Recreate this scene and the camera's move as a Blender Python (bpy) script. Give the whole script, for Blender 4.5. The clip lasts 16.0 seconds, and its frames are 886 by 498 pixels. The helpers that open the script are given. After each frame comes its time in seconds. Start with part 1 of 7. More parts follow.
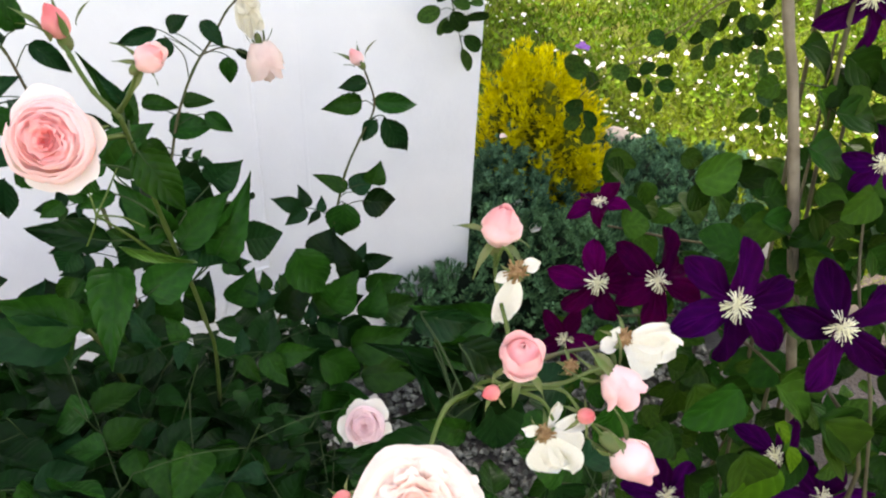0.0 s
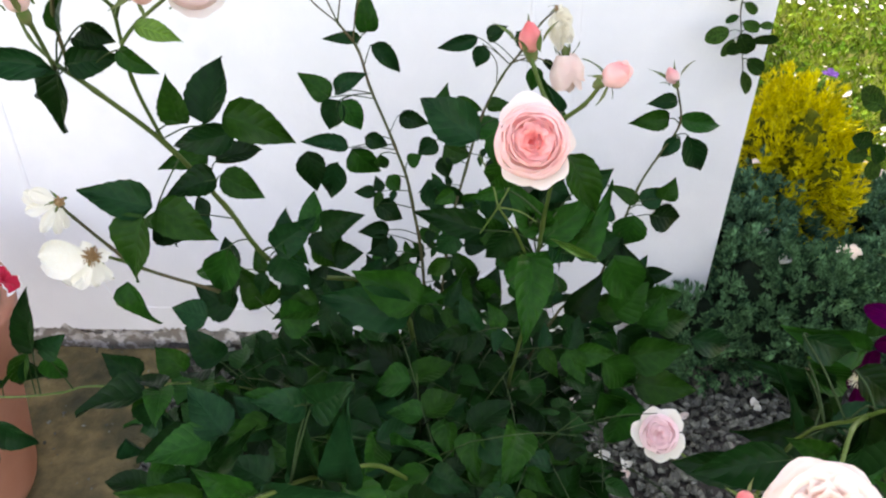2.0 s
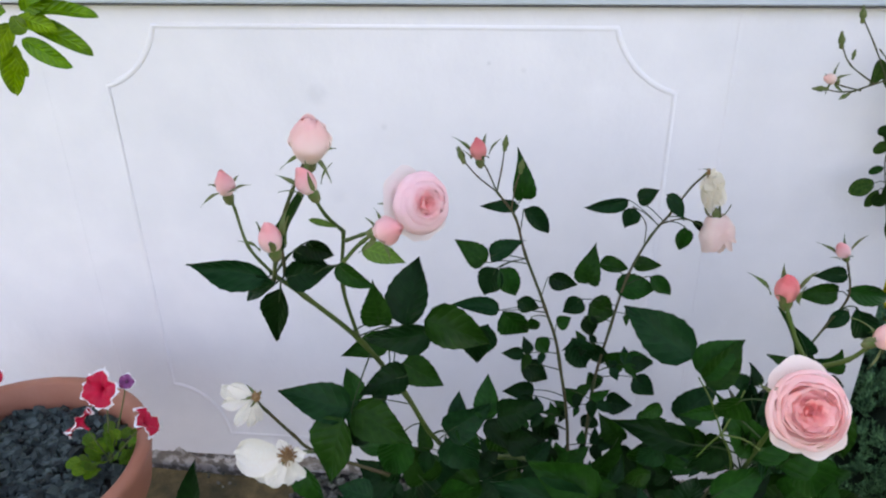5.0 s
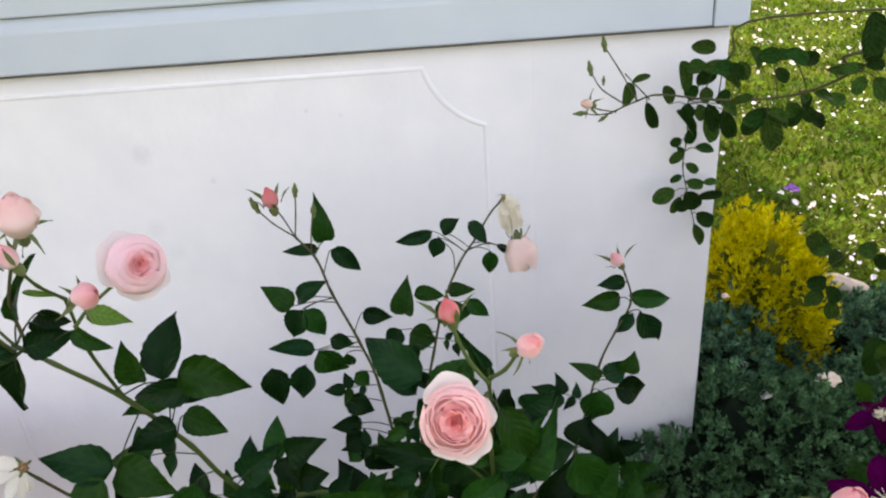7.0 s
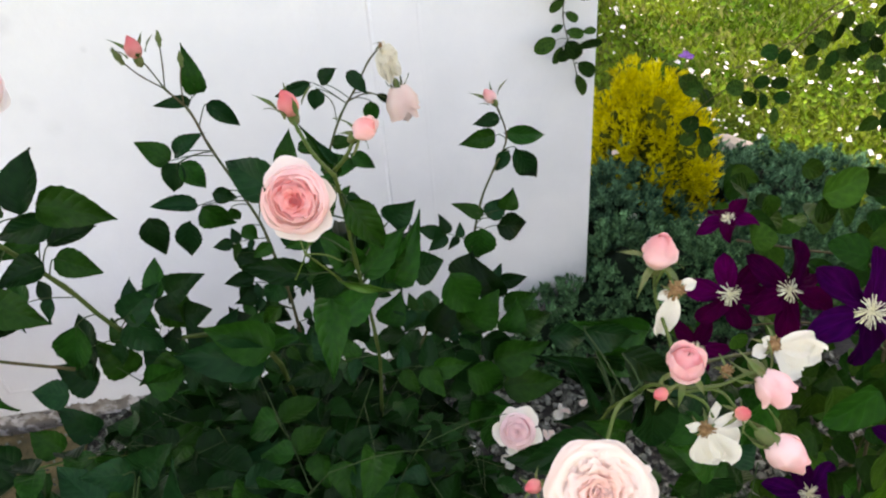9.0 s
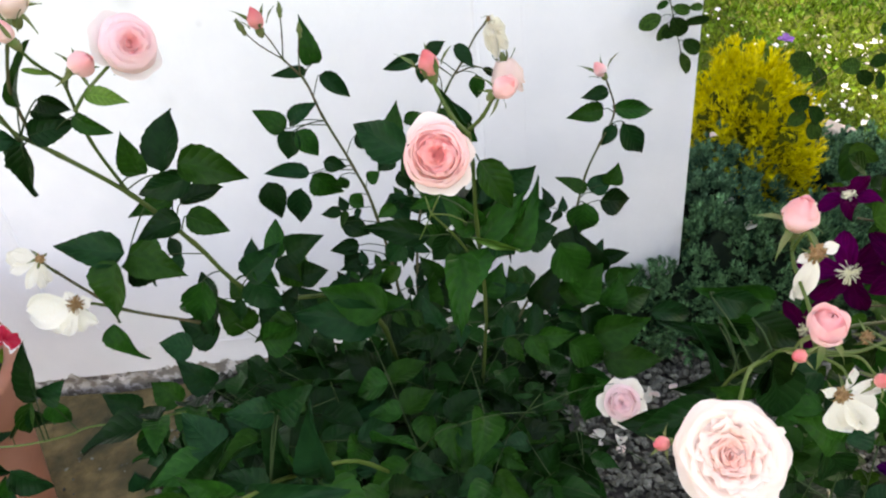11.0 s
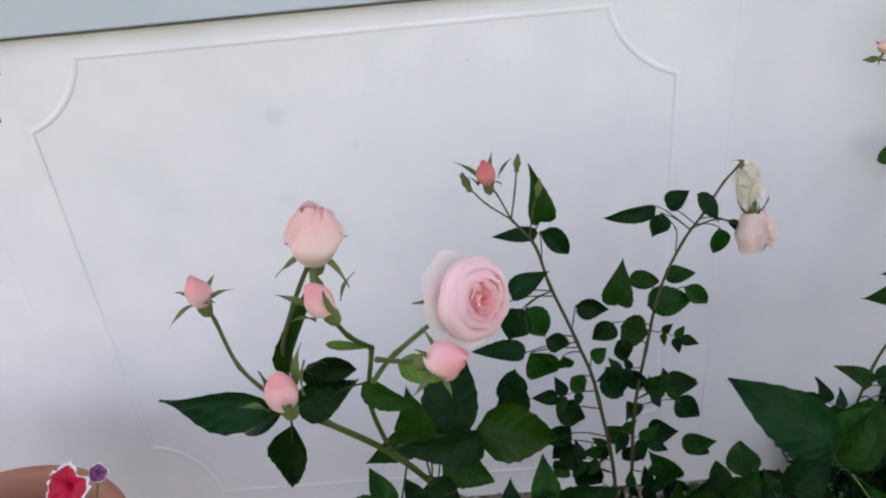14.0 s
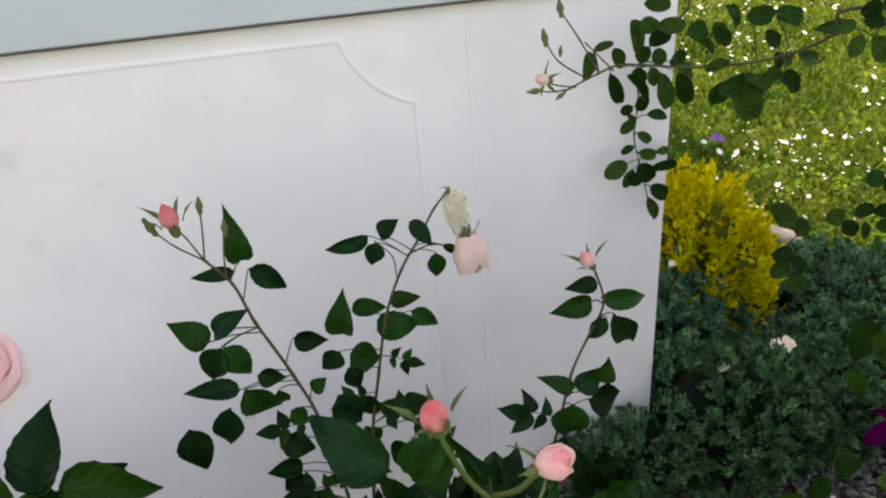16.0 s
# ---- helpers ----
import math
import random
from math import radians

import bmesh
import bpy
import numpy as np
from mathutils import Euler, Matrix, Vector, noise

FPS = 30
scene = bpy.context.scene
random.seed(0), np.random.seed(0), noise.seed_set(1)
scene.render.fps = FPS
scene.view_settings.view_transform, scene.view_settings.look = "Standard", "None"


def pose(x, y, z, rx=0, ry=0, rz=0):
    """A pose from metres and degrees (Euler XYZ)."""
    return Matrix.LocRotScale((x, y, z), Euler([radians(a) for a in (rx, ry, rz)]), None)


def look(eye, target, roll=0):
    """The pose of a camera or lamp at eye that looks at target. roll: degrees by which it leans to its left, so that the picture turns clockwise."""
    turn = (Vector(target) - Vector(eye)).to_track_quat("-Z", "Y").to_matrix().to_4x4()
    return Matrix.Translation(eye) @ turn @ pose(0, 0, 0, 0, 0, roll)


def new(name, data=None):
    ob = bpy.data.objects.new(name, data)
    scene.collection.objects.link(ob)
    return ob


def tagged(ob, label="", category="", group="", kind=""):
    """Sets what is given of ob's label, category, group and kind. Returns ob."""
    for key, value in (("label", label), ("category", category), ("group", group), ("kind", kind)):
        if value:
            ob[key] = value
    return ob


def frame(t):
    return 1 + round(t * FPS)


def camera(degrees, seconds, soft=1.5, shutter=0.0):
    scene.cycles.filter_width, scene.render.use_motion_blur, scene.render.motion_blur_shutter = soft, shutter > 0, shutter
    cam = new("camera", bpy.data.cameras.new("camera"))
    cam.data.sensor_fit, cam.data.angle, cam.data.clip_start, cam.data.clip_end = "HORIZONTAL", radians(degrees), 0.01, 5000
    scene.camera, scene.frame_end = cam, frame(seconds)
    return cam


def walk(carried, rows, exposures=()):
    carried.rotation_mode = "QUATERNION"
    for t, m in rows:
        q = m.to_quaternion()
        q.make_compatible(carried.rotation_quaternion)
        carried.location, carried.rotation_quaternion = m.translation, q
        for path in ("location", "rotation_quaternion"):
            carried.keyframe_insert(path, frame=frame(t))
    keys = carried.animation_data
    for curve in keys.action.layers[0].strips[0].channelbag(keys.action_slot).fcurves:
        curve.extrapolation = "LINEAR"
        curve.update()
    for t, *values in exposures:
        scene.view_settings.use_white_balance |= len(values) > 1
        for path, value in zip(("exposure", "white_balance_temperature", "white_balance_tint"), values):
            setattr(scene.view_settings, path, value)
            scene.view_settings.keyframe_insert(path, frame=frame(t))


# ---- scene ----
cam = camera(59.8, 16.0, 2.15)
PATH = [
    (0, (0.135, -0.355, 1.368), (0.556, 1.236, 0.232), 2.7),
    (0.5, (0.105, -0.357, 1.355), (0.496, 1.229, 0.202), 3.5),
    (1, (0.054, -0.36, 1.366), (0.327, 1.257, 0.22), 2.1),
    (1.5, (-0.003, -0.366, 1.383), (0.111, 1.288, 0.265), 0.5),
    (2, (-0.048, -0.377, 1.388), (-0.06, 1.273, 0.257), 0.8),
    (2.5, (-0.093, -0.387, 1.385), (-0.24, 1.241, 0.233), 0.9),
    (3, (-0.13, -0.391, 1.386), (-0.345, 1.217, 0.217), 1.5),
    (3.5, (-0.171, -0.393, 1.392), (-0.434, 1.218, 0.236), 2.2),
    (4, (-0.196, -0.377, 1.415), (-0.494, 1.276, 0.329), 1.6),
    (4.5, (-0.203, -0.342, 1.448), (-0.46, 1.366, 0.441), 0.0),
    (5, (-0.187, -0.315, 1.484), (-0.369, 1.442, 0.547), -0.9),
    (5.2, (-0.176, -0.31, 1.499), (-0.316, 1.47, 0.597), -1.3),
    (7.4, (0.023, -0.358, 1.507), (0.072, 1.442, 0.636), -4.5),
    (7.5, (0.024, -0.360, 1.502), (0.106, 1.434, 0.622), -4.1),
    (8, (0.061, -0.373, 1.476), (0.247, 1.368, 0.511), -4.7),
    (10.3, (0.065, -0.46, 1.405), (0.213, 1.151, 0.228), -4.9),
    (10.5, (0.046, -0.46, 1.406), (0.114, 1.159, 0.232), -5.4),
    (11, (0.011, -0.44, 1.426), (-0.005, 1.22, 0.31), -6.5),
    (11.5, (-0.017, -0.405, 1.454), (-0.115, 1.306, 0.423), -7.0),
    (12, (-0.075, -0.332, 1.466), (-0.138, 1.394, 0.457), -5.4),
    (12.5, (-0.163, -0.254, 1.472), (-0.269, 1.456, 0.44), -5.0),
    (13, (-0.242, -0.198, 1.481), (-0.418, 1.51, 0.456), -5.5),
    (13.5, (-0.28, -0.152, 1.478), (-0.412, 1.581, 0.488), -5.0),
    (14, (-0.264, -0.125, 1.48), (-0.343, 1.61, 0.487), -6.1),
    (14.5, (-0.201, -0.097, 1.498), (-0.129, 1.668, 0.56), -5.7),
    (15, (-0.135, -0.09, 1.511), (0.04, 1.689, 0.613), -4.4),
    (15.5, (-0.068, -0.104, 1.508), (0.155, 1.652, 0.577), -4.1),
    (16, (-0.016, -0.151, 1.492), (0.19, 1.578, 0.508), -5.1),
]
walk(cam, [(t, look(eye, target, roll)) for t, eye, target, roll in PATH],
     [(t, stops, kelvin, tint) for t, stops, kelvin, tint in (
         (0.0, 3.10, 10400, 20), (1.5, 3.06, 10000, 20), (3.5, 2.87, 9300, 22), (5.0, 2.5, 8700, 24), (8.0, 2.6, 10300, 21), (10.5, 3.05, 10300, 18), (12.0, 2.65, 9400, 23), (13.5, 2.37, 9350, 23), (15.0, 2.25, 9700, 22), (16.0, 2.35, 10500, 20))])

# ---- world, sun and exposure ----
SUN_TURN, SUN_UP = -18.0, 50.0
world = bpy.data.worlds.new("world")
scene.world = world
world.use_nodes = True
wn = world.node_tree.nodes
sky = wn.new("ShaderNodeTexSky")
sky.sky_type = "NISHITA"
sky.sun_disc = False
sky.sun_elevation = radians(SUN_UP)
sky.sun_rotation = radians(SUN_TURN)
sky.air_density, sky.dust_density, sky.ozone_density = 1.0, 2.5, 1.0
wn["Background"].inputs["Strength"].default_value = 0.15
world.node_tree.links.new(sky.outputs["Color"], wn["Background"].inputs["Color"])
sun = new("sun", bpy.data.lights.new("sun", "SUN"))
sun.data.energy, sun.data.angle, sun.data.color = 1.5, radians(1.0), (1.0, 0.95, 0.86)
sun_way = Vector((math.sin(radians(SUN_TURN)) * math.cos(radians(SUN_UP)), math.cos(radians(SUN_TURN)) * math.cos(radians(SUN_UP)), math.sin(radians(SUN_UP))))
sun.matrix_world = look(sun_way * 20, (0, 0, 0))


# ---- materials ----
def mat(name, base, rough=0.6, second=None, scale=20.0, bump=0.0, bump_scale=60.0, detail=6.0, vary=0.0, metal=0.0, thin=0.0, spec=0.2, third=None, third_scale=3.0, wide=(0.35, 0.65)):
    """A node material: base and second mixed by fine noise, third by broad noise, bump from noise, hue and value by Object Info's Random."""
    m = bpy.data.materials.new(name)
    m.use_nodes = True
    n, l = m.node_tree.nodes, m.node_tree.links
    p = n["Principled BSDF"]
    p.inputs["Roughness"].default_value, p.inputs["Metallic"].default_value = rough, metal
    p.inputs["Specular IOR Level"].default_value = spec
    co = n.new("ShaderNodeTexCoord").outputs["Object"]

    def blot(size, lo, hi):
        t = n.new("ShaderNodeTexNoise")
        t.inputs["Scale"].default_value, t.inputs["Detail"].default_value = size, detail
        l.new(co, t.inputs["Vector"])
        r = n.new("ShaderNodeMapRange")
        r.inputs["From Min"].default_value, r.inputs["From Max"].default_value = lo, hi
        l.new(t.outputs["Fac"], r.inputs["Value"])
        return r.outputs["Result"]

    def mixed(fac, a, b):
        x = n.new("ShaderNodeMix")
        x.data_type = "RGBA"
        l.new(fac, x.inputs["Factor"])
        for value, socket in ((a, x.inputs["A"]), (b, x.inputs["B"])):
            if isinstance(value, tuple):
                socket.default_value = (*value, 1)
            else:
                l.new(value, socket)
        return x.outputs["Result"]

    colour = mixed(blot(scale, *wide), base, second or base)
    if third:
        colour = mixed(blot(third_scale, 0.45, 0.7), colour, third)
    if vary:
        info = n.new("ShaderNodeObjectInfo").outputs["Random"]
        geo = n.new("ShaderNodeNewGeometry").outputs["Random Per Island"]
        add = n.new("ShaderNodeMath")
        add.operation = "ADD"
        l.new(info, add.inputs[0]), l.new(geo, add.inputs[1])
        wrap = n.new("ShaderNodeMath")
        wrap.operation = "FRACT"
        l.new(add.outputs[0], wrap.inputs[0])
        v = n.new("ShaderNodeMapRange")
        v.inputs["To Min"].default_value, v.inputs["To Max"].default_value = 1 - vary, 1 + vary
        l.new(wrap.outputs[0], v.inputs["Value"])
        h = n.new("ShaderNodeHueSaturation")
        l.new(colour, h.inputs["Color"]), l.new(v.outputs["Result"], h.inputs["Value"])
        h2 = n.new("ShaderNodeMapRange")
        h2.inputs["To Min"].default_value, h2.inputs["To Max"].default_value = 0.5 - vary * 0.045, 0.5 + vary * 0.045
        l.new(info, h2.inputs["Value"]), l.new(h2.outputs["Result"], h.inputs["Hue"])
        colour = h.outputs["Color"]
    l.new(colour, p.inputs["Base Color"])
    if bump:
        t = n.new("ShaderNodeTexNoise")
        t.inputs["Scale"].default_value, t.inputs["Detail"].default_value = bump_scale, 5
        l.new(co, t.inputs["Vector"])
        b = n.new("ShaderNodeBump")
        b.inputs["Strength"].default_value, b.inputs["Distance"].default_value = bump, 0.01
        l.new(t.outputs["Fac"], b.inputs["Height"]), l.new(b.outputs["Normal"], p.inputs["Normal"])
    if thin:
        tr = n.new("ShaderNodeBsdfTranslucent")
        l.new(colour, tr.inputs["Color"])
        x = n.new("ShaderNodeMixShader")
        x.inputs["Fac"].default_value = thin
        l.new(p.outputs[0], x.inputs[1]), l.new(tr.outputs[0], x.inputs[2])
        l.new(x.outputs[0], n["Material Output"].inputs["Surface"])
    return m


def leaf_mat(name, base, second, rough=0.45, spec=0.3, thin=0.15, vary=0.35, veins=8.0, relief=0.5, pale=0.5):
    """Leaf tissue: paler midrib and side veins that lie sunken between puffed cells, laid along the leaf's own length."""
    m = mat(name, base, rough, second, 7.0, 0.0, vary=vary, thin=thin, spec=spec)
    n, l = m.node_tree.nodes, m.node_tree.links

    def maths(op, a, b_=None, c=None):
        x = n.new("ShaderNodeMath")
        x.operation = op
        for socket, value in zip(x.inputs, (a, b_, c)):
            if value is None:
                continue
            if isinstance(value, float):
                socket.default_value = value
            else:
                l.new(value, socket)
        return x.outputs[0]

    uv = n.new("ShaderNodeSeparateXYZ")
    l.new(n.new("ShaderNodeUVMap").outputs["UV"], uv.inputs[0])
    off = maths("MULTIPLY", maths("ABSOLUTE", maths("SUBTRACT", uv.outputs["X"], 0.5)), 2.0)
    side = maths("ABSOLUTE", maths("SINE", maths("MULTIPLY", maths("SUBTRACT", maths("MULTIPLY", uv.outputs["Y"], veins), maths("MULTIPLY", off, 1.7)), math.pi)))
    rib = maths("MINIMUM", maths("MULTIPLY", off, 9.0), 1.0)
    puff = maths("MULTIPLY", maths("POWER", side, 0.5), rib)
    bu = n.new("ShaderNodeBump")
    bu.inputs["Strength"].default_value, bu.inputs["Distance"].default_value = relief, 0.0025
    l.new(puff, bu.inputs["Height"]), l.new(bu.outputs["Normal"], n["Principled BSDF"].inputs["Normal"])
    old = n["Principled BSDF"].inputs["Base Color"].links[0].from_socket
    hs = n.new("ShaderNodeHueSaturation")
    hs.inputs["Saturation"].default_value = 1.05
    l.new(old, hs.inputs["Color"])
    l.new(maths("MULTIPLY_ADD", maths("SUBTRACT", 1.0, puff), pale, 1.0 - pale * 0.25), hs.inputs["Value"])
    l.new(hs.outputs["Color"], n["Principled BSDF"].inputs["Base Color"])
    return m


def petal_mat(name, inner, outer, reach, thin=0.3, rough=0.55):
    """Petal tissue whose colour pales from the eye of the bloom outwards, with fine veins."""
    m = mat(name, inner, rough, thin=thin, bump=0.15, bump_scale=90.0, spec=0.3)
    n, l = m.node_tree.nodes, m.node_tree.links
    co = n.new("ShaderNodeTexCoord").outputs["Object"]
    ln = n.new("ShaderNodeVectorMath")
    ln.operation = "DISTANCE"
    ln.inputs[1].default_value = (0.0, 0.0, 0.025)
    l.new(co, ln.inputs[0])
    noise_t = n.new("ShaderNodeTexNoise")
    noise_t.inputs["Scale"].default_value = 70.0
    l.new(co, noise_t.inputs["Vector"])
    ad = n.new("ShaderNodeMath")
    ad.operation = "MULTIPLY_ADD"
    l.new(noise_t.outputs["Fac"], ad.inputs[0])
    ad.inputs[1].default_value = reach * 0.35
    l.new(ln.outputs["Value"], ad.inputs[2])
    r = n.new("ShaderNodeMapRange")
    r.inputs["From Min"].default_value, r.inputs["From Max"].default_value = reach * 0.3, reach * 1.1
    l.new(ad.outputs[0], r.inputs["Value"])
    x = n.new("ShaderNodeMix")
    x.data_type = "RGBA"
    x.inputs["A"].default_value, x.inputs["B"].default_value = (*inner, 1), (*outer, 1)
    l.new(r.outputs["Result"], x.inputs["Factor"])
    l.new(x.outputs["Result"], n["Principled BSDF"].inputs["Base Color"])
    for node in n:
        if node.type == "BSDF_TRANSLUCENT":
            l.new(x.outputs["Result"], node.inputs["Color"])
    return m


WALL = mat("painted render", (0.86, 0.835, 0.855), 0.75, (0.83, 0.805, 0.83), 9.0, 0.12, 45.0, third=(0.79, 0.775, 0.80), third_scale=5.0)
def stain(m, spots, colour):
    """Smudges of a given place and radius on the wall."""
    n, l = m.node_tree.nodes, m.node_tree.links
    p = n["Principled BSDF"].inputs["Base Color"]
    co = n.new("ShaderNodeTexCoord").outputs["Object"]
    rough_t = n.new("ShaderNodeTexNoise")
    rough_t.inputs["Scale"].default_value = 45.0
    l.new(co, rough_t.inputs["Vector"])
    for x, z, r, amount in spots:
        d = n.new("ShaderNodeVectorMath")
        d.operation = "DISTANCE"
        d.inputs[1].default_value = (x, 0.0, z)
        l.new(co, d.inputs[0])
        f = n.new("ShaderNodeMapRange")
        f.interpolation_type = "SMOOTHSTEP"
        f.inputs["From Min"].default_value, f.inputs["From Max"].default_value = r, r * 0.2
        f.inputs["To Max"].default_value = amount
        l.new(d.outputs["Value"], f.inputs["Value"])
        g = n.new("ShaderNodeMath")
        g.operation = "MULTIPLY"
        l.new(f.outputs["Result"], g.inputs[0]), l.new(rough_t.outputs["Fac"], g.inputs[1])
        x_ = n.new("ShaderNodeMix")
        x_.data_type = "RGBA"
        l.new(g.outputs[0], x_.inputs["Factor"]), l.new(p.links[0].from_socket, x_.inputs["A"])
        x_.inputs["B"].default_value = (*colour, 1)
        l.new(x_.outputs["Result"], p)


stain(WALL, ((-0.60, 1.025, 0.03, 0.22), (-0.607, 0.86, 0.03, 0.14), (-0.463, 0.959, 0.010, 0.25), (-0.247, 1.094, 0.006, 0.35), (-0.178, 1.081, 0.008, 0.2), (-0.575, 0.80, 0.03, 0.12)), (0.30, 0.29, 0.31))
PLINTH = mat("flaking wall foot", (0.62, 0.58, 0.57), 0.9, (0.22, 0.195, 0.175), 34.0, 0.7, 70.0, third=(0.25, 0.205, 0.17), third_scale=13.0, wide=(0.43, 0.53))
CLAD = mat("pale grey cladding", (0.56, 0.61, 0.67), 0.4, (0.53, 0.585, 0.645), 6.0, 0.03, 200.0)
JOINT_SHADE = mat("dark joint and shadow line", (0.16, 0.145, 0.14), 0.9, (0.12, 0.11, 0.11))
SOIL = mat("gravel bed", (0.035, 0.034, 0.036), 0.95, (0.07, 0.065, 0.062), 90.0, 0.9, 120.0, third=(0.03, 0.027, 0.022))
GRASS = mat("lawn", (0.024, 0.050, 0.006), 0.95, (0.055, 0.085, 0.012), 12.0, 0.8, 40.0, third=(0.10, 0.11, 0.025), third_scale=0.8)
BLADE = mat("grass blades", (0.040, 0.098, 0.005), 0.7, (0.125, 0.180, 0.016), 1.8, vary=0.7, thin=0.3, spec=0.1)
SLAB = mat("worn paving stone", (0.200, 0.145, 0.070), 0.85, (0.100, 0.080, 0.040), 26.0, 1.0, 45.0, third=(0.040, 0.040, 0.024), third_scale=7.0)
CHIP = mat("slate chips", (0.160, 0.164, 0.142), 0.8, (0.060, 0.063, 0.055), 60.0, 0.4, 150.0, vary=0.55)
POTCHIP = mat("blue slate chips", (0.066, 0.096, 0.092), 0.6, (0.032, 0.048, 0.047), 60.0, 0.4, 150.0, vary=0.65)
TERRA = mat("terracotta plastic", (0.42, 0.165, 0.105), 0.5, (0.38, 0.145, 0.092), 11.0, 0.06, 120.0, third=(0.45, 0.21, 0.15), third_scale=4.0)
BLUE = mat("light blue plastic", (0.14, 0.46, 0.78), 0.35, (0.17, 0.50, 0.80), 9.0)
STRAW = mat("dry straw", (0.5, 0.44, 0.30), 0.8, (0.36, 0.3, 0.2), 30.0)
BARK = mat("young bark", (0.085, 0.082, 0.045), 0.85, (0.045, 0.048, 0.026), 45.0, 0.5, 90.0, third=(0.12, 0.115, 0.07), third_scale=14.0)
POLE = mat("weathered cane", (0.20, 0.160, 0.112), 0.7, (0.12, 0.092, 0.062), 35.0, 0.3, 80.0)
CANE = mat("green rose cane", (0.042, 0.080, 0.016), 0.5, (0.075, 0.105, 0.030), 22.0, vary=0.15)
STALK = mat("leaf stalk", (0.012, 0.034, 0.009), 0.6, (0.024, 0.046, 0.014), 22.0)
SHOOT = mat("young rose shoot", (0.052, 0.096, 0.018), 0.55, (0.080, 0.115, 0.028), 22.0)
TWIG = mat("browned shoot", (0.048, 0.066, 0.024), 0.6, (0.080, 0.056, 0.030), 30.0)
VINE = mat("vine stem", (0.10, 0.085, 0.045), 0.7, (0.06, 0.05, 0.03), 30.0)
LEAF = leaf_mat("rose leaf", (0.0036, 0.0262, 0.0060), (0.0062, 0.0385, 0.0082), 0.38, 0.08, 0.12, 0.65, 7.0, 0.30, 0.20)
LIME = leaf_mat("young rose leaf", (0.055, 0.13, 0.020), (0.075, 0.16, 0.03), 0.45, 0.3, 0.2, 0.3)
CLEMLEAF = leaf_mat("clematis leaf", (0.010, 0.038, 0.006), (0.015, 0.053, 0.008), 0.4, 0.04, 0.10, 0.6, 4.0, 0.35, 0.25)
YOUNGLEAF = leaf_mat("young clematis leaf", (0.035, 0.095, 0.010), (0.050, 0.125, 0.014), 0.4, 0.04, 0.15, 0.4, 4.0, 0.35, 0.25)
TREELEAF = leaf_mat("tree leaf", (0.145, 0.28, 0.012), (0.08, 0.18, 0.010), 0.4, 0.35, 0.3, 0.4)
CLIMBLEAF = leaf_mat("climbing rose leaf", (0.0095, 0.034, 0.008), (0.024, 0.062, 0.014), 0.4, 0.02, 0.12, 0.6, 7.0)
BEDLEAF = leaf_mat("bedding leaf", (0.065, 0.17, 0.014), (0.12, 0.24, 0.022), 0.5, 0.3, 0.3, 0.3, 5.0)
SEPAL = mat("sepal", (0.075, 0.125, 0.036), 0.6, (0.125, 0.135, 0.055), 60.0)
# noise from near-black to pale green paints dark gaps and lit tips
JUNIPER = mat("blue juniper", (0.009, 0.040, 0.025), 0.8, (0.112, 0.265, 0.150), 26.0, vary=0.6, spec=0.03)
# near-black core colour: the shade between juniper sprays, put into the material
JUNIPER_SHADE = mat("juniper inner shade", (0.006, 0.012, 0.008), 0.95, (0.010, 0.018, 0.011), 30.0, 0.8, 40.0, spec=0.02)
GOLD = mat("golden conifer", (0.60, 0.50, 0.010), 0.65, (0.72, 0.62, 0.025), 14.0, vary=0.4, thin=0.3)
# dark green core: shaded depth of the golden shrub, put into the colour
GOLD_SHADE = mat("golden conifer inner shade", (0.10, 0.11, 0.010), 0.95, (0.04, 0.06, 0.010), 20.0, 0.8, 40.0, spec=0.02)
STONE = mat("pale boulder", (0.36, 0.32, 0.27), 0.85, (0.26, 0.23, 0.2), 12.0, 0.6, 40.0)
PINK = petal_mat("pink rose petals", (1.0, 0.52, 0.51), (1.0, 0.79, 0.78), 0.018, 0.66)
PALE = petal_mat("pale pink rose petals", (1.0, 0.58, 0.58), (1.0, 0.84, 0.86), 0.015, 0.68)
SHEER = petal_mat("sheer blush petals", (0.98, 0.80, 0.82), (0.98, 0.87, 0.88), 0.034, 0.65)
PINKRIM = petal_mat("pale rose petals", (0.98, 0.70, 0.66), (0.97, 0.84, 0.80), 0.036, 0.5)
BLUSH = petal_mat("blush rose petals", (0.97, 0.68, 0.61), (0.96, 0.83, 0.76), 0.025, 0.5)
BUDPINK = petal_mat("rose bud petals", (0.80, 0.17, 0.19), (0.90, 0.36, 0.34), 0.024, 0.3)
CUPPINK = petal_mat("half-open rose petals", (0.94, 0.45, 0.47), (0.96, 0.73, 0.72), 0.026, 0.45)
BALL = petal_mat("blushing rose petals", (0.97, 0.64, 0.62), (0.97, 0.86, 0.81), 0.026, 0.5)
WHITE = mat("faded white petals", (0.88, 0.86, 0.81), 0.6, (0.86, 0.80, 0.72), 40.0, 0.25, 80.0, thin=0.5, spec=0.3)
CREAMY = mat("creamy withered petals", (0.93, 0.90, 0.80), 0.6, (0.90, 0.82, 0.70), 60.0, 0.2, 80.0, thin=0.65, spec=0.2)
FADED = mat("faded pink petals", (0.97, 0.83, 0.77), 0.6, (0.97, 0.74, 0.69), 40.0, 0.25, 80.0, thin=0.5, spec=0.3)
STAMEN = mat("withered stamens", (0.24, 0.12, 0.055), 0.9, (0.42, 0.26, 0.13), 300.0, 0.6, 300.0)
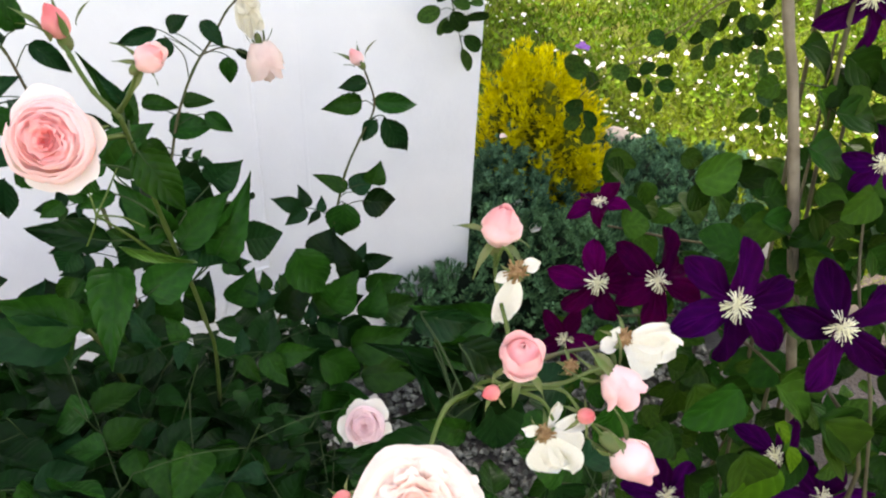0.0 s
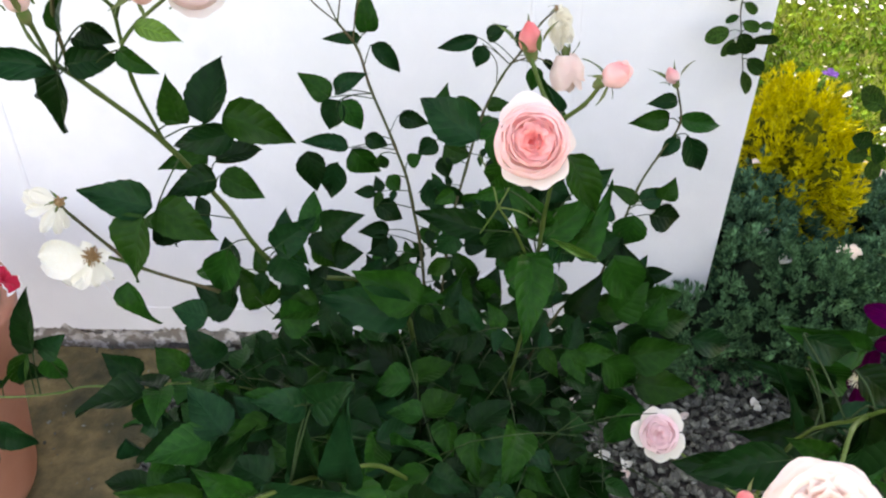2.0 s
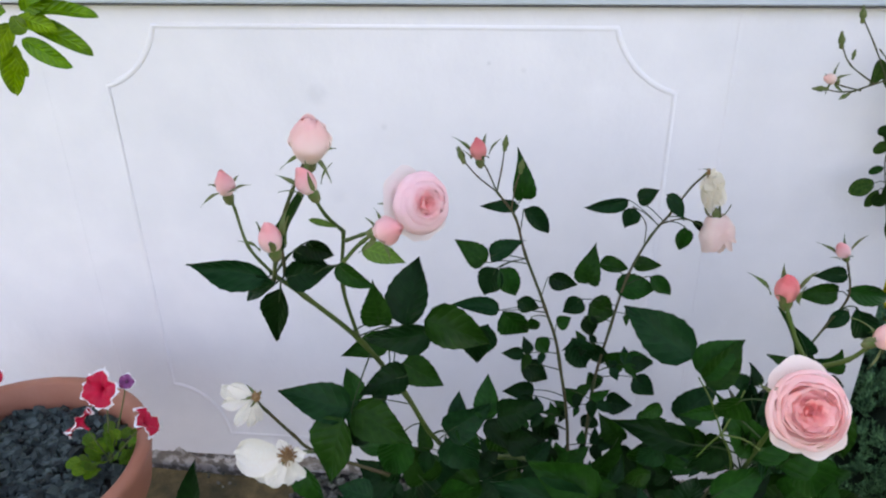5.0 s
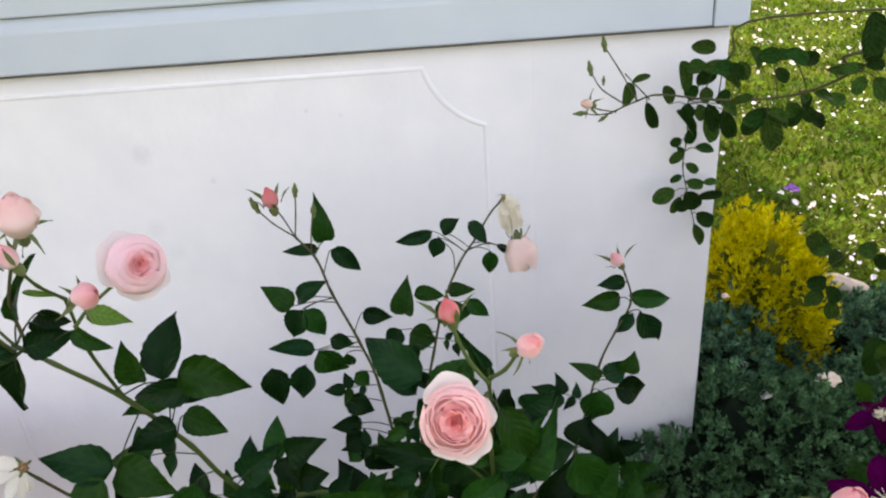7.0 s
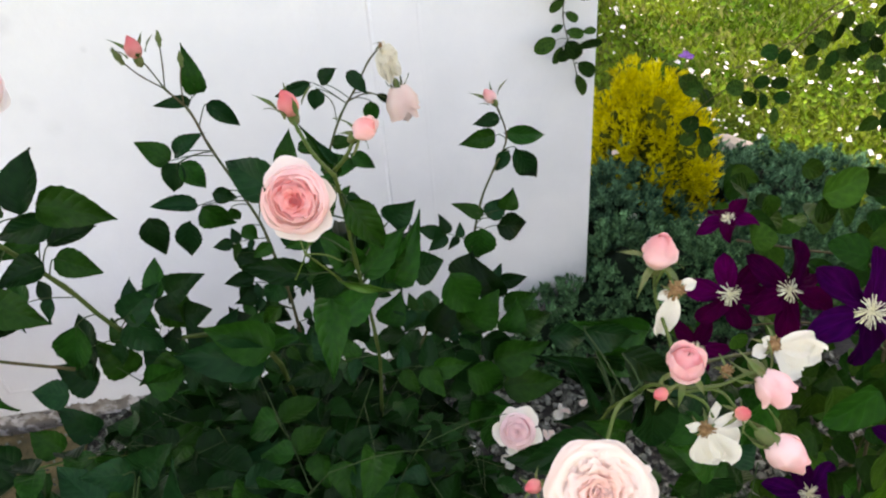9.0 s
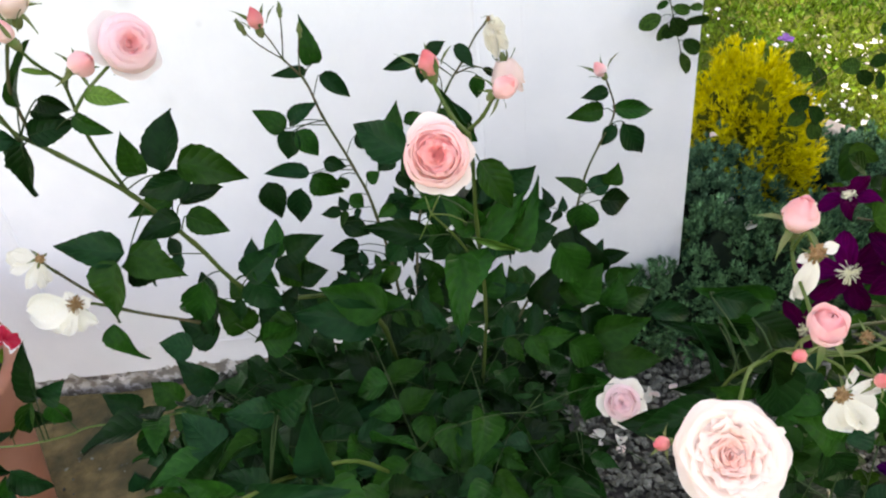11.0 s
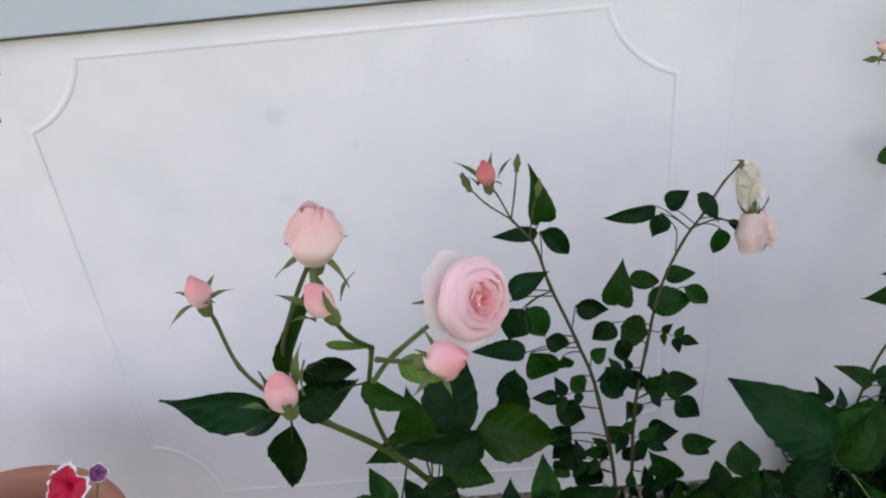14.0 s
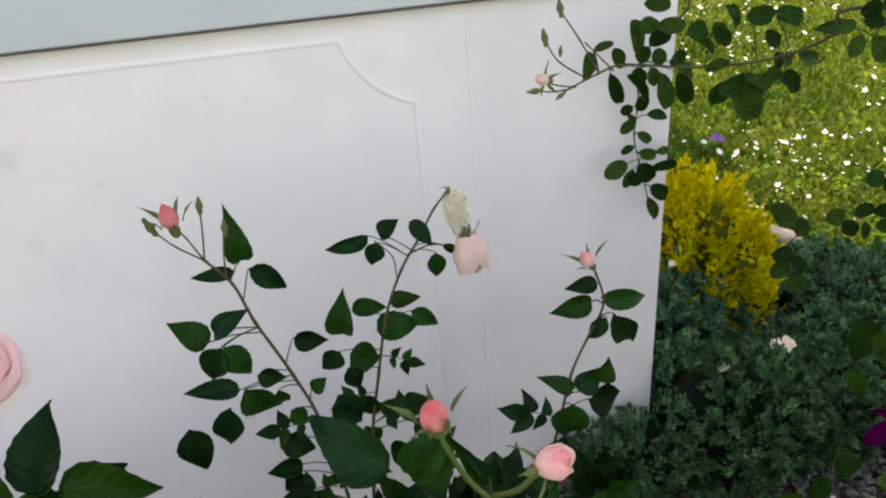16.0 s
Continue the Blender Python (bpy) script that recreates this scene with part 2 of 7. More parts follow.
PURPLE = leaf_mat("purple clematis petals", (0.026, 0.0018, 0.034), (0.036, 0.0024, 0.038), 0.6, 0.01, 0.15, 0.5, 2.0, 0.8, 0.7)
WINE = leaf_mat("wine clematis petals", (0.058, 0.0025, 0.030), (0.042, 0.0022, 0.028), 0.6, 0.01, 0.15, 0.4, 2.0, 0.7, 0.5)
IRIS = mat("violet petals", (0.22, 0.10, 0.42), 0.6, (0.16, 0.06, 0.34), 40.0, thin=0.3)
CREAM = mat("cream stamens", (0.84, 0.80, 0.62), 0.6, (0.78, 0.74, 0.48), 80.0)
RED = mat("red petunia", (0.66, 0.012, 0.055), 0.55, (0.52, 0.008, 0.04), 40.0, 0.2, 90.0, thin=0.2, spec=0.3)
MAUVE = mat("mauve petunia", (0.22, 0.05, 0.16), 0.55, (0.32, 0.09, 0.25), 60.0, thin=0.2, spec=0.3)
PURE = mat("white petal edge", (0.86, 0.85, 0.86), 0.55, (0.80, 0.76, 0.80), 60.0, thin=0.2)


# ---- building helpers ----
def mesh_of(name, verts, faces, material, smooth=True, rows=0):
    me = bpy.data.meshes.new(name)
    me.from_pydata([tuple(v) for v in verts], [], faces)
    me.materials.append(material)
    if smooth:
        me.polygons.foreach_set("use_smooth", [True] * len(me.polygons))
    if rows:
        layer = me.uv_layers.new(name="leaf")
        for loop in me.loops:
            k = loop.vertex_index % (5 * (rows + 1))
            layer.data[loop.index].uv = (0.25 * (k % 5), (k // 5) / rows)
    me.update()
    return me


def put(name, me, parent=None, m=None, label=""):
    ob = new(name, me)
    if m is not None:
        ob.matrix_basis = m
    if parent is not None:
        ob.parent = parent
    if label:
        ob["label"] = label
    return ob


def part(name, bm, material, parent, label="", smooth=False):
    me = bpy.data.meshes.new(name)
    bm.to_mesh(me)
    bm.free()
    me.materials.append(material)
    if smooth:
        me.polygons.foreach_set("use_smooth", [True] * len(me.polygons))
    return put(name, me, parent, None, label)


def thing(name, at, label, category, group="", kind=""):
    ob = new(name)
    ob.empty_display_size = 0.05
    ob.matrix_basis = Matrix.Translation(at)
    return tagged(ob, label, category, group, kind)


def box(bm, x0, x1, y0, y1, z0, z1, bevel=0.0):
    made = bmesh.ops.create_cube(bm, size=1.0, matrix=Matrix.Translation(((x0 + x1) / 2, (y0 + y1) / 2, (z0 + z1) / 2)) @ Matrix.Diagonal((x1 - x0, y1 - y0, z1 - z0, 1)))
    if bevel:
        edges = {e for v in made["verts"] for e in v.link_edges}
        bmesh.ops.bevel(bm, geom=list(edges), offset=bevel, segments=2, affect="EDGES", profile=0.5)


def lathe(profile, steps=48):
    """Verts and faces of an open or closed profile of (radius, height) turned round z."""
    verts, faces = [], []
    for r, z in profile:
        for k in range(steps):
            a = 2 * math.pi * k / steps
            verts.append((r * math.cos(a), r * math.sin(a), z))
    for i in range(len(profile) - 1):
        for k in range(steps):
            a, b = i * steps + k, i * steps + (k + 1) % steps
            faces.append((a, b, b + steps, a + steps))
    return verts, faces


def smooth_path(points, per=6):
    """Catmull-Rom through the points."""
    p = [Vector(q) for q in points]
    p = [p[0] * 2 - p[1]] + p + [p[-1] * 2 - p[-2]]
    out = []
    for i in range(1, len(p) - 2):
        for k in range(per):
            t = k / per
            a, b, c, d = p[i - 1], p[i], p[i + 1], p[i + 2]
            out.append(0.5 * (2 * b + (c - a) * t + (2 * a - 5 * b + 4 * c - d) * t * t + (3 * b - a - 3 * c + d) * t ** 3))
    return out + [p[-2]]


def tube(points, r0, r1, sides=7, knots=0.0):
    """Verts and faces of a tapered stem along a smooth path, thicker at its nodes."""
    path = smooth_path(points)
    verts, faces = [], []
    ref = Vector((0.3, -0.9, 0.2))
    for i, q in enumerate(path):
        way = (path[min(i + 1, len(path) - 1)] - path[max(i - 1, 0)]).normalized()
        u = way.cross(ref).normalized()
        w = way.cross(u)
        f = i / (len(path) - 1)
        r = r0 + (r1 - r0) * f
        if knots and i % 6 == 0:
            r *= 1 + knots
        for k in range(sides):
            a = 2 * math.pi * k / sides
            verts.append(q + (u * math.cos(a) + w * math.sin(a)) * r)
    for i in range(len(path) - 1):
        for k in range(sides):
            a, b = i * sides + k, i * sides + (k + 1) % sides
            faces.append((a, b, b + sides, a + sides))
    faces.append(tuple(range(sides))[::-1])
    faces.append(tuple(range(len(verts) - sides, len(verts))))
    return verts, faces


def joined(pieces):
    verts, faces = [], []
    for v, f in pieces:
        o = len(verts)
        verts += v
        faces += [tuple(i + o for i in q) for q in f]
    return verts, faces


def moved(piece, m):
    return [m @ Vector(v) for v in piece[0]], piece[1]


STEM_PATH = {}


def stem(name, points, r0, r1, material, parent, label="", knots=0.25):
    v, f = tube(points, r0, r1, 7, knots)
    ob = put(name, mesh_of(name, v, f, material), parent, None, label)
    STEM_PATH[ob.name] = smooth_path(points, 10)
    return ob


def aim(at, way, spin=0.0, scale=1.0):
    """A pose at a place whose z points along way."""
    q = Vector(way).to_track_quat("Z", "Y").to_matrix().to_4x4()
    return Matrix.Translation(at) @ q @ Matrix.Rotation(spin, 4, "Z") @ Matrix.Scale(scale, 4)


# ---- leaves ----
def leaf_shape(seed, wide=0.6, point=1.0, teeth=0.06, fold=0.18, droop=0.25, rows=15, waves=0.03, fat=0.62):
    """A unit leaf along +y, folded along its midrib, drooping to its tip, with toothed edges."""
    rnd = random.Random(seed)
    verts, faces = [], []
    lean, wob = rnd.uniform(-0.10, 0.10), rnd.uniform(0, 6)
    fold *= rnd.uniform(0.5, 1.5)
    droop *= rnd.uniform(0.3, 1.6)
    for i in range(rows + 1):
        s = i / rows if point > 0.6 else math.sin(math.pi / 2 * i / rows)
        w = (s ** fat) * ((1 - s) ** (0.9 * point)) / ((fat / (fat + 0.9 * point)) ** fat * (0.9 * point / (fat + 0.9 * point)) ** (0.9 * point)) * wide / 2
        w = max(w, 0.012)
        if 0 < i < rows:
            w *= 1 + (teeth if i % 2 else -teeth)
        z = -droop * s * s + 0.05 * s
        bend = lean * s * s
        for c in (-1, -0.55, 0, 0.55, 1):
            lift = fold * abs(c) * w * 2 + waves * math.sin(7 * s + wob + 2.1 * c) * (abs(c) > 0.3)
            y = s - (0.04 * abs(c) * (1 - s) if i else 0) + (0.03 * abs(c) if 0 < i < rows else 0)
            verts.append((c * w + bend, y, z + lift))
    for i in range(rows):
        for k in range(4):
            a = i * 5 + k
            faces.append((a, a + 1, a + 6, a + 5))
    return verts, faces


ROSELEAF = [leaf_shape(s, 0.66, 1.42, 0.030, 0.26, 0.34, waves=0.05, fat=0.58) for s in range(8)]
ROUNDLEAF = [leaf_shape(40 + s, 0.74, 0.66, 0.02, droop=0.12) for s in range(5)]
BROADLEAF = [leaf_shape(60 + s, 0.80, 0.85, 0.0, 0.12, 0.3, 14, 0.035, 0.42) for s in range(6)]
LONGLEAF = [leaf_shape(80 + s, 0.40, 0.9, 0.0, 0.2, 0.25) for s in range(4)]
LEAF_MESHES = {}


def leaf_mesh(kind, shapes, material, i):
    key = (kind, i % len(shapes))
    if key not in LEAF_MESHES:
        shape = shapes[i % len(shapes)]
        LEAF_MESHES[key] = mesh_of("leaf", *shape, material, True, len(shape[0]) // 5 - 1)
    return LEAF_MESHES[key]


def leaf_pose(base, tip, width, face=(0.0, -1.0, 0.55), twist=0.0, wide=0.66):
    base, tip = Vector(base), Vector(tip)
    y = tip - base
    size = y.length
    y = y / size
    x = y.cross(Vector(face)).normalized()
    z = x.cross(y)
    r = Matrix((x, y, z)).transposed().to_4x4()
    return Matrix.Translation(base) @ r @ Matrix.Rotation(twist, 4, "Y") @ Matrix.Diagonal((width / wide, size, size, 1))


pick = random.Random(5)


def leaves(parent, rows, kind="rose", shapes=None, material=None, wide=0.66, face=(0.0, -1.0, 0.55), spread=0.35):
    """Leaves as parts of their cane: rows of base, tip (metres) and width."""
    stalks = []
    for bx, by, bz, tx, ty, tz, w in rows:
        a = Vector((bx, by, bz))
        near = [q for q in STEM_PATH.get(parent.name, []) if q.z < bz + 0.03 and 0.004 < (q - a).length < 0.075]
        if near:
            q = min(near, key=lambda p: (p - a).length + 0.6 * max(0, p.z - bz + 0.012))
            stalks.append(tube([q, q.lerp(a, 0.55) + Vector((0, 0, 0.004)), a, a.lerp(Vector((tx, ty, tz)), 0.25)], 0.0010, 0.0007, 5))
        tx, ty, tz = bx + (tx - bx) * 1.07, by + (ty - by) * 1.07, bz + (tz - bz) * 1.07
        k = pick.randrange(100)
        put("leaf", leaf_mesh(kind, shapes or ROSELEAF, material or LEAF, k), parent, leaf_pose((bx, by, bz), (tx, ty, tz), w, face, pick.uniform(-spread, spread), wide))
    stalk_part(stalks, parent)


def stalk_part(stalks, parent):
    if stalks:
        ob = put("leaf_stalk", mesh_of("leaf_stalk", *joined(stalks), STALK), parent, None, "thin green leaf stalks")
        ob["kind"] = "stuff"


def sprout(cane, low, high, step, size, seed, pairs=2, front=0.35):
    """Divided leaves along a stretch of a cane, turned to both sides and outward."""
    rnd = random.Random(seed)
    run, stalks, side = 0.0, [], 1
    path = STEM_PATH[cane.name]
    for p, q in zip(path, path[1:]):
        run += (q - p).length
        if run > step and low < q.z < high:
            run, side = 0.0, -side
            lf, st = compound(q, (side * rnd.uniform(0.6, 1.0), -front * rnd.uniform(-0.4, 1.6), rnd.uniform(-0.1, 0.6)), rnd.uniform(*size), rnd, (0, -0.8, 0.6), pairs, 0.60)
            stalks.append(tube(st, 0.0009, 0.0006, 5))
            for m in lf:
                put("leaf", leaf_mesh("rose", ROSELEAF, LEAF, rnd.randrange(100)), cane, m)
    stalk_part(stalks, cane)


def compound(base, way, size, rnd, up=(0, -0.35, 1), pairs=2, plump=0.62):
    """Poses of the leaflets of one divided leaf, and its stalk's points."""
    way = Vector(way).normalized()
    up = Vector(up).normalized()
    side = way.cross(up).normalized()
    out = []
    tip = Vector(base) + way * size - Vector((0, 0, 0.12 * size))
    stalk = [Vector(base), Vector(base) + way * size * 0.55, tip]
    spots = [(1.0, 0, 0.62)]
    for p in range(pairs):
        spots += [(0.42 + 0.42 * p / max(1, pairs - 1), s, 0.42 + 0.12 * p) for s in (-1, 1)]
    for f, s, ll in spots:
        q = Vector(base) + way * size * f - Vector((0, 0, 0.12 * size * f * f))
        d = (way * (1.0 if s == 0 else 0.45) + side * s * 0.9 + Vector([rnd.uniform(-0.18, 0.18) for _ in range(3)]) - Vector((0, 0, 0.2))).normalized()
        length = size * ll * rnd.uniform(0.85, 1.15)
        out.append(leaf_pose(q, q + d * length, length * plump * rnd.uniform(0.9, 1.1), up + Vector([rnd.uniform(-0.35, 0.35) for _ in range(3)]), 0, 0.66))
    return out, stalk


# ---- roses ----
def sheet(theta, span, profile, top=1.0, nu=8, nv=6, ruffle=0.03, seed=0, notch=0.25, lean=0.0):
    """One petal: part of a turned profile (a function of 0..1 giving radius and height), with a rounded, ruffled upper edge."""
    rnd = random.Random(seed)
    ph, ph2 = rnd.uniform(0, 6), rnd.uniform(0, 6)
    verts, faces = [], []
    for j in range(nv + 1):
        for i in range(nu + 1):
            u = 2 * i / nu - 1
            v = j / nv * top * (1 - notch * abs(u) ** 3)
            r, z = profile(v)
            wob = 1 + ruffle * v * (math.sin(5 * u + ph) + math.sin(9 * u + ph2) * 0.6) - 0.10 * abs(u) ** 2 * v
            a = theta + u * span / 2 * (0.45 + 0.55 * min(1, v * 1.6)) + lean * v
            verts.append((r * wob * math.cos(a), r * wob * math.sin(a), z + ruffle * 0.35 * r * math.sin(7 * u + ph2) * v))
    for j in range(nv):
        for i in range(nu):
            a = j * (nu + 1) + i
            faces.append((a, a + 1, a + nu + 2, a + nu + 1))
    return verts, faces


def arc(r0, r1, h, flare, curl=0.0, low=0.0):
    """A petal's profile: rises from low to h while it widens from r0 to r1; flare opens it, curl rolls its edge."""
    def f(v):
        r = r0 + (r1 - r0) * v ** (1 / flare)
        z = low + (h - low) * math.sin(min(1.0, v) * math.pi / 2 * (1 + curl * 0.5))
        if v > 0.8 and curl:
            r += curl * r1 * 0.25 * ((v - 0.8) / 0.2) ** 2
        return r, z
    return f


def rosette(seed, r=0.029, turns=9, tall=0.02):
    """The packed heart of an English rose: rings of short upright petals, and crumpled ones in the eye."""
    rnd = random.Random(seed)
    pieces = []
    for k in range(turns):
        f = (k + 0.6) / turns
        n = 3 + int(k * 0.7)
        for i in range(n):
            a = 2 * math.pi * (i + 0.37 * k) / n + rnd.uniform(-0.3, 0.3)
            rr = r * f * rnd.uniform(0.90, 1.08)
            h = tall * (0.84 + 0.22 * math.sin(f * 3.0)) * rnd.uniform(0.9, 1.08)
            p = sheet(a, 2 * math.pi / n * rnd.uniform(1.2, 1.8), arc(rr * 0.60, rr, h, 1.3, 0.3 * f, tall * 0.66), 1.0, 8, 4, 0.07, rnd.random(), 0.16, rnd.uniform(-0.35, 0.35))
            off = Vector((math.cos(a * 2), math.sin(a * 2), 0)) * r * 0.07
            pieces.append(moved(p, Matrix.Translation(off)))
    pieces.append(lathe([(0.0001, tall * 0.76), (r * 0.5, tall * 0.80), (r * 0.85, tall * 0.74), (r, tall * 0.2)], 20))
    return joined(pieces)


def calyx(size=1.0, reflex=0.6, seed=0):
    """Hip and five sepals."""
    rnd = random.Random(seed)
    hip = lathe([(0.0016 * size, -0.013 * size), (0.0042 * size, -0.010 * size), (0.0054 * size, -0.005 * size), (0.0046 * size, 0.0005 * size), (0.0062 * size, 0.003 * size)], 10)
    pieces = [hip]
    for k in range(5):
        s = leaf_shape(900 + k + seed, 0.22, 1.5, 0.05, 0.2, 0.5, 6)
        m = Matrix.Rotation(k * 2 * math.pi / 5 + rnd.uniform(-0.2, 0.2), 4, "Z") @ Matrix.Translation((0, (0.0048 + 0.019 * max(0.0, 0.3 - reflex)) * size, 0.0015 * size)) @ Matrix.Rotation(radians(75 - 110 * reflex + rnd.uniform(-18, 18)), 4, "X") @ Matrix.Scale(0.022 * size * rnd.uniform(0.8, 1.15), 4)
        pieces.append(moved(s, Matrix.Translation((0, 0, 0.001)) @ m))
    return joined(pieces)


def full_rose(parent, at, way, size=1.0, heart=None, rim=None, seed=0, label="", cup=0.55):
    """An open many-petalled rose: heart, two whorls of guard petals, calyx. About 5.6 cm across at size 1."""
    rnd = random.Random(seed)
    m = aim(at, way, rnd.uniform(0, 6), size)
    b = put("bloom", mesh_of("bloom", *rosette(seed, 0.0285, 13, 0.0215), heart or PINK), parent, m, label)
    for whorl, (n, r1, h, flare, curl) in enumerate(((8, 0.0290, 0.0205, 1.8, 0.10), (7, 0.0305, 0.0185, 1.7, 0.15), (6, 0.0318, 0.0150, 1.5, 0.20), (6, 0.0325, 0.0105, 1.4, 0.25))):
        for i in range(n):
            a = 2 * math.pi * (i + 0.5 * whorl) / n + rnd.uniform(-0.2, 0.2)
            p = sheet(a, 2 * math.pi / n * 1.95, arc(0.006, r1 * rnd.uniform(0.95, 1.05), h * rnd.uniform(0.92, 1.08) * (0.5 + cup), flare, curl), 1.0, 12, 7, 0.022, rnd.random(), 0.13)
            put("petal", mesh_of("petal", *p, (heart or PINK) if whorl < 2 else (rim or PINKRIM)), b)
    put("calyx", mesh_of("calyx", *calyx(1.1, 0.8, seed), SEPAL), b)
    return b


def globe_rose(parent, at, way, size=1.0, heart=None, rim=None, seed=0, label="", guards=5, wide=0.6, droop=0.0, spin=None, reach=1.0):
    """A cupped English rose: a crumpled eye deep inside rings of incurved petals, and loose guard petals; wide 0..1 opens the cup."""
    rnd = random.Random(seed)
    m = aim(at, way, rnd.uniform(0, 6) if spin is None else spin, size)
    heart, rim = heart or PINK, rim or PINKRIM
    packed = lathe([(0.0001, 0.0222), (0.0105, 0.0220), (0.0125, 0.0150), (0.0125, 0.0090), (0.0080, 0.0020)], 24)
    b = put("bloom", mesh_of("bloom", *joined([rosette(seed, 0.0122, 8, 0.0266), packed]), heart), parent, m, label)

    def shell(radius, tall, lip):
        def f(v):
            if v < 0.55:
                r = radius * (0.22 + 0.78 * math.sin(math.pi / 2 * v / 0.55))
            else:
                r = radius * (lip + (1 - lip) * math.cos(math.pi / 2 * (v - 0.55) / 0.45) ** 0.8)
            return r, tall * (0.04 + 0.96 * math.sin(math.pi / 2 * v ** 0.9))
        return f

    for ring, (n, radius, tall) in enumerate(((5, 0.0128, 0.0268), (5, 0.0146, 0.0268), (5, 0.0168, 0.0264), (5, 0.0192, 0.0254), (5, 0.0214, 0.0238), (4, 0.0234, 0.0212))):
        for i in range(n):
            a = 2 * math.pi * (i + 0.42 * ring) / n + rnd.uniform(-0.25, 0.25)
            lip = 0.70 + 0.30 * wide + rnd.uniform(-0.05, 0.06)
            p = sheet(a, 2 * math.pi / n * rnd.uniform(1.2, 1.6), shell(radius * rnd.uniform(0.95, 1.05), tall * rnd.uniform(0.86, 1.07), min(1.0, lip)), 1.0, 12, 9, 0.030, rnd.random(), 0.16, rnd.uniform(-0.25, 0.25))
            put("petal", mesh_of("petal", *p, heart), b)
    spread = [(360 * i / guards + rnd.uniform(-13, 13), rnd.uniform(0.93, 1.06)) for i in range(guards)] if isinstance(guards, int) else guards
    for i, (turn, far) in enumerate(spread):
        r1 = 0.0328 * reach * far
        p = sheet(radians(turn), rnd.uniform(1.35, 1.75), arc(0.005, r1, rnd.uniform(0.007, 0.014) * (1 - droop) - 0.010 * droop, 1.15), 1.0, 14, 9, 0.030, rnd.random(), 0.22)
        put("petal", mesh_of("petal", *p, rim), b, None, "loose pale guard petal" if i == 0 else "")
    put("calyx", mesh_of("calyx", *calyx(1.0, 0.8, seed), SEPAL), b)
    return b


def cup_rose(parent, at, way, size=1.0, colour=None, seed=0, label="", shut=0.5, reflex=0.75):
    """A half-open rose or plump bud: petals wrapped in a spiral round an egg-shaped heart; shut 0..1."""
    rnd = random.Random(seed)
    colour = colour or CUPPINK
    m = aim(at, way, rnd.uniform(0, 6), size)

    def egg(scale, tall, peel):
        def f(v):
            close = (0.45 + 0.25 * (shut > 0.9)) * shut * max(0.0, v - 0.55) / 0.45 * (1 - min(1.0, peel))
            r = scale * math.sin(math.pi * (0.10 + 0.46 * v)) ** 0.75 * (1 - close)
            return r + scale * (0.10 + 0.55 * peel) * max(0.0, (v - 0.72) / 0.28) ** 2, tall * v - tall * 0.25 * peel * max(0.0, v - 0.75)
        return f

    def spear(scale, tall):
        def f(v):
            return scale * (math.sin(math.pi * (0.14 + (0.855 if scale < 0.0090 else 0.80) * v)) ** 0.62), tall * v
        return f

    core = joined([sheet(2.4 * k, 4.2, spear(0.0065 + 0.0014 * k, 0.0325 - 0.0009 * k), 1.0, 11, 9, 0.03, rnd.random(), 0.08, 0.7) for k in range(6)])
    core = joined([core, lathe([spear(0.0112, 0.0285)(k / 8) for k in range(9)], 12)])
    b = put("bloom", mesh_of("bloom", *core, colour), parent, m, label)
    for i in range(6):
        peel = (0.0, 0.1, 0.0, 0.25, 0.12, 0.7)[i] * (1.25 - shut) + (1 - shut) * rnd.uniform(0.1, 0.35)
        tall = (0.0315, 0.0285, 0.0300, 0.0235, 0.0270, 0.0225)[i] * rnd.uniform(0.95, 1.04)
        p = sheet(2.3 * i + rnd.uniform(-0.3, 0.3), (2.6, 2.5, 2.3, 2.1, 2.2, 1.7)[i], egg(0.0128 + 0.0009 * i, tall, peel), 1.0, 12, 10, 0.022 + 0.02 * peel, rnd.random(), 0.42, rnd.uniform(-0.2, 0.2))
        put("petal", mesh_of("petal", *p, colour), b)
    put("calyx", mesh_of("calyx", *calyx(1.15 / max(1.0, size), reflex, seed), SEPAL), b)
    return b


def rose_bud(parent, at, way, size=1.0, colour=None, seed=0, label="", pointed=True, sepals=0.35):
    """A closed bud: rolled petals that come to a point, held by sepals."""
    rnd = random.Random(seed)
    m = aim(at, way, rnd.uniform(0, 6), size)

    def spear(scale, tall):
        def f(v):
            return scale * 2.15 * (v + 0.1) ** 0.50 * max(0.02, 1.02 - v) ** 0.62, tall * v
        return f

    pieces = [sheet(2.1 * k, 4.0, spear(0.0062 + 0.0011 * k, 0.0285 - 0.0017 * k), 1.0, 12, 9, 0.03, rnd.random(), 0.24, 0.8) for k in range(4)]
    pieces.append(lathe([spear(0.0082, 0.0215)(k / 8) for k in range(9)], 10))
    pieces.append(lathe([spear(0.0056, 0.0268)(k / 8) for k in range(9)] + [(0.0001, 0.0272)], 10))
    b = put("bud", mesh_of("bud", *joined(pieces), colour or BUDPINK), parent, m, label)
    put("calyx", mesh_of("calyx", *calyx(1.1, sepals, seed), SEPAL), b)
    return b


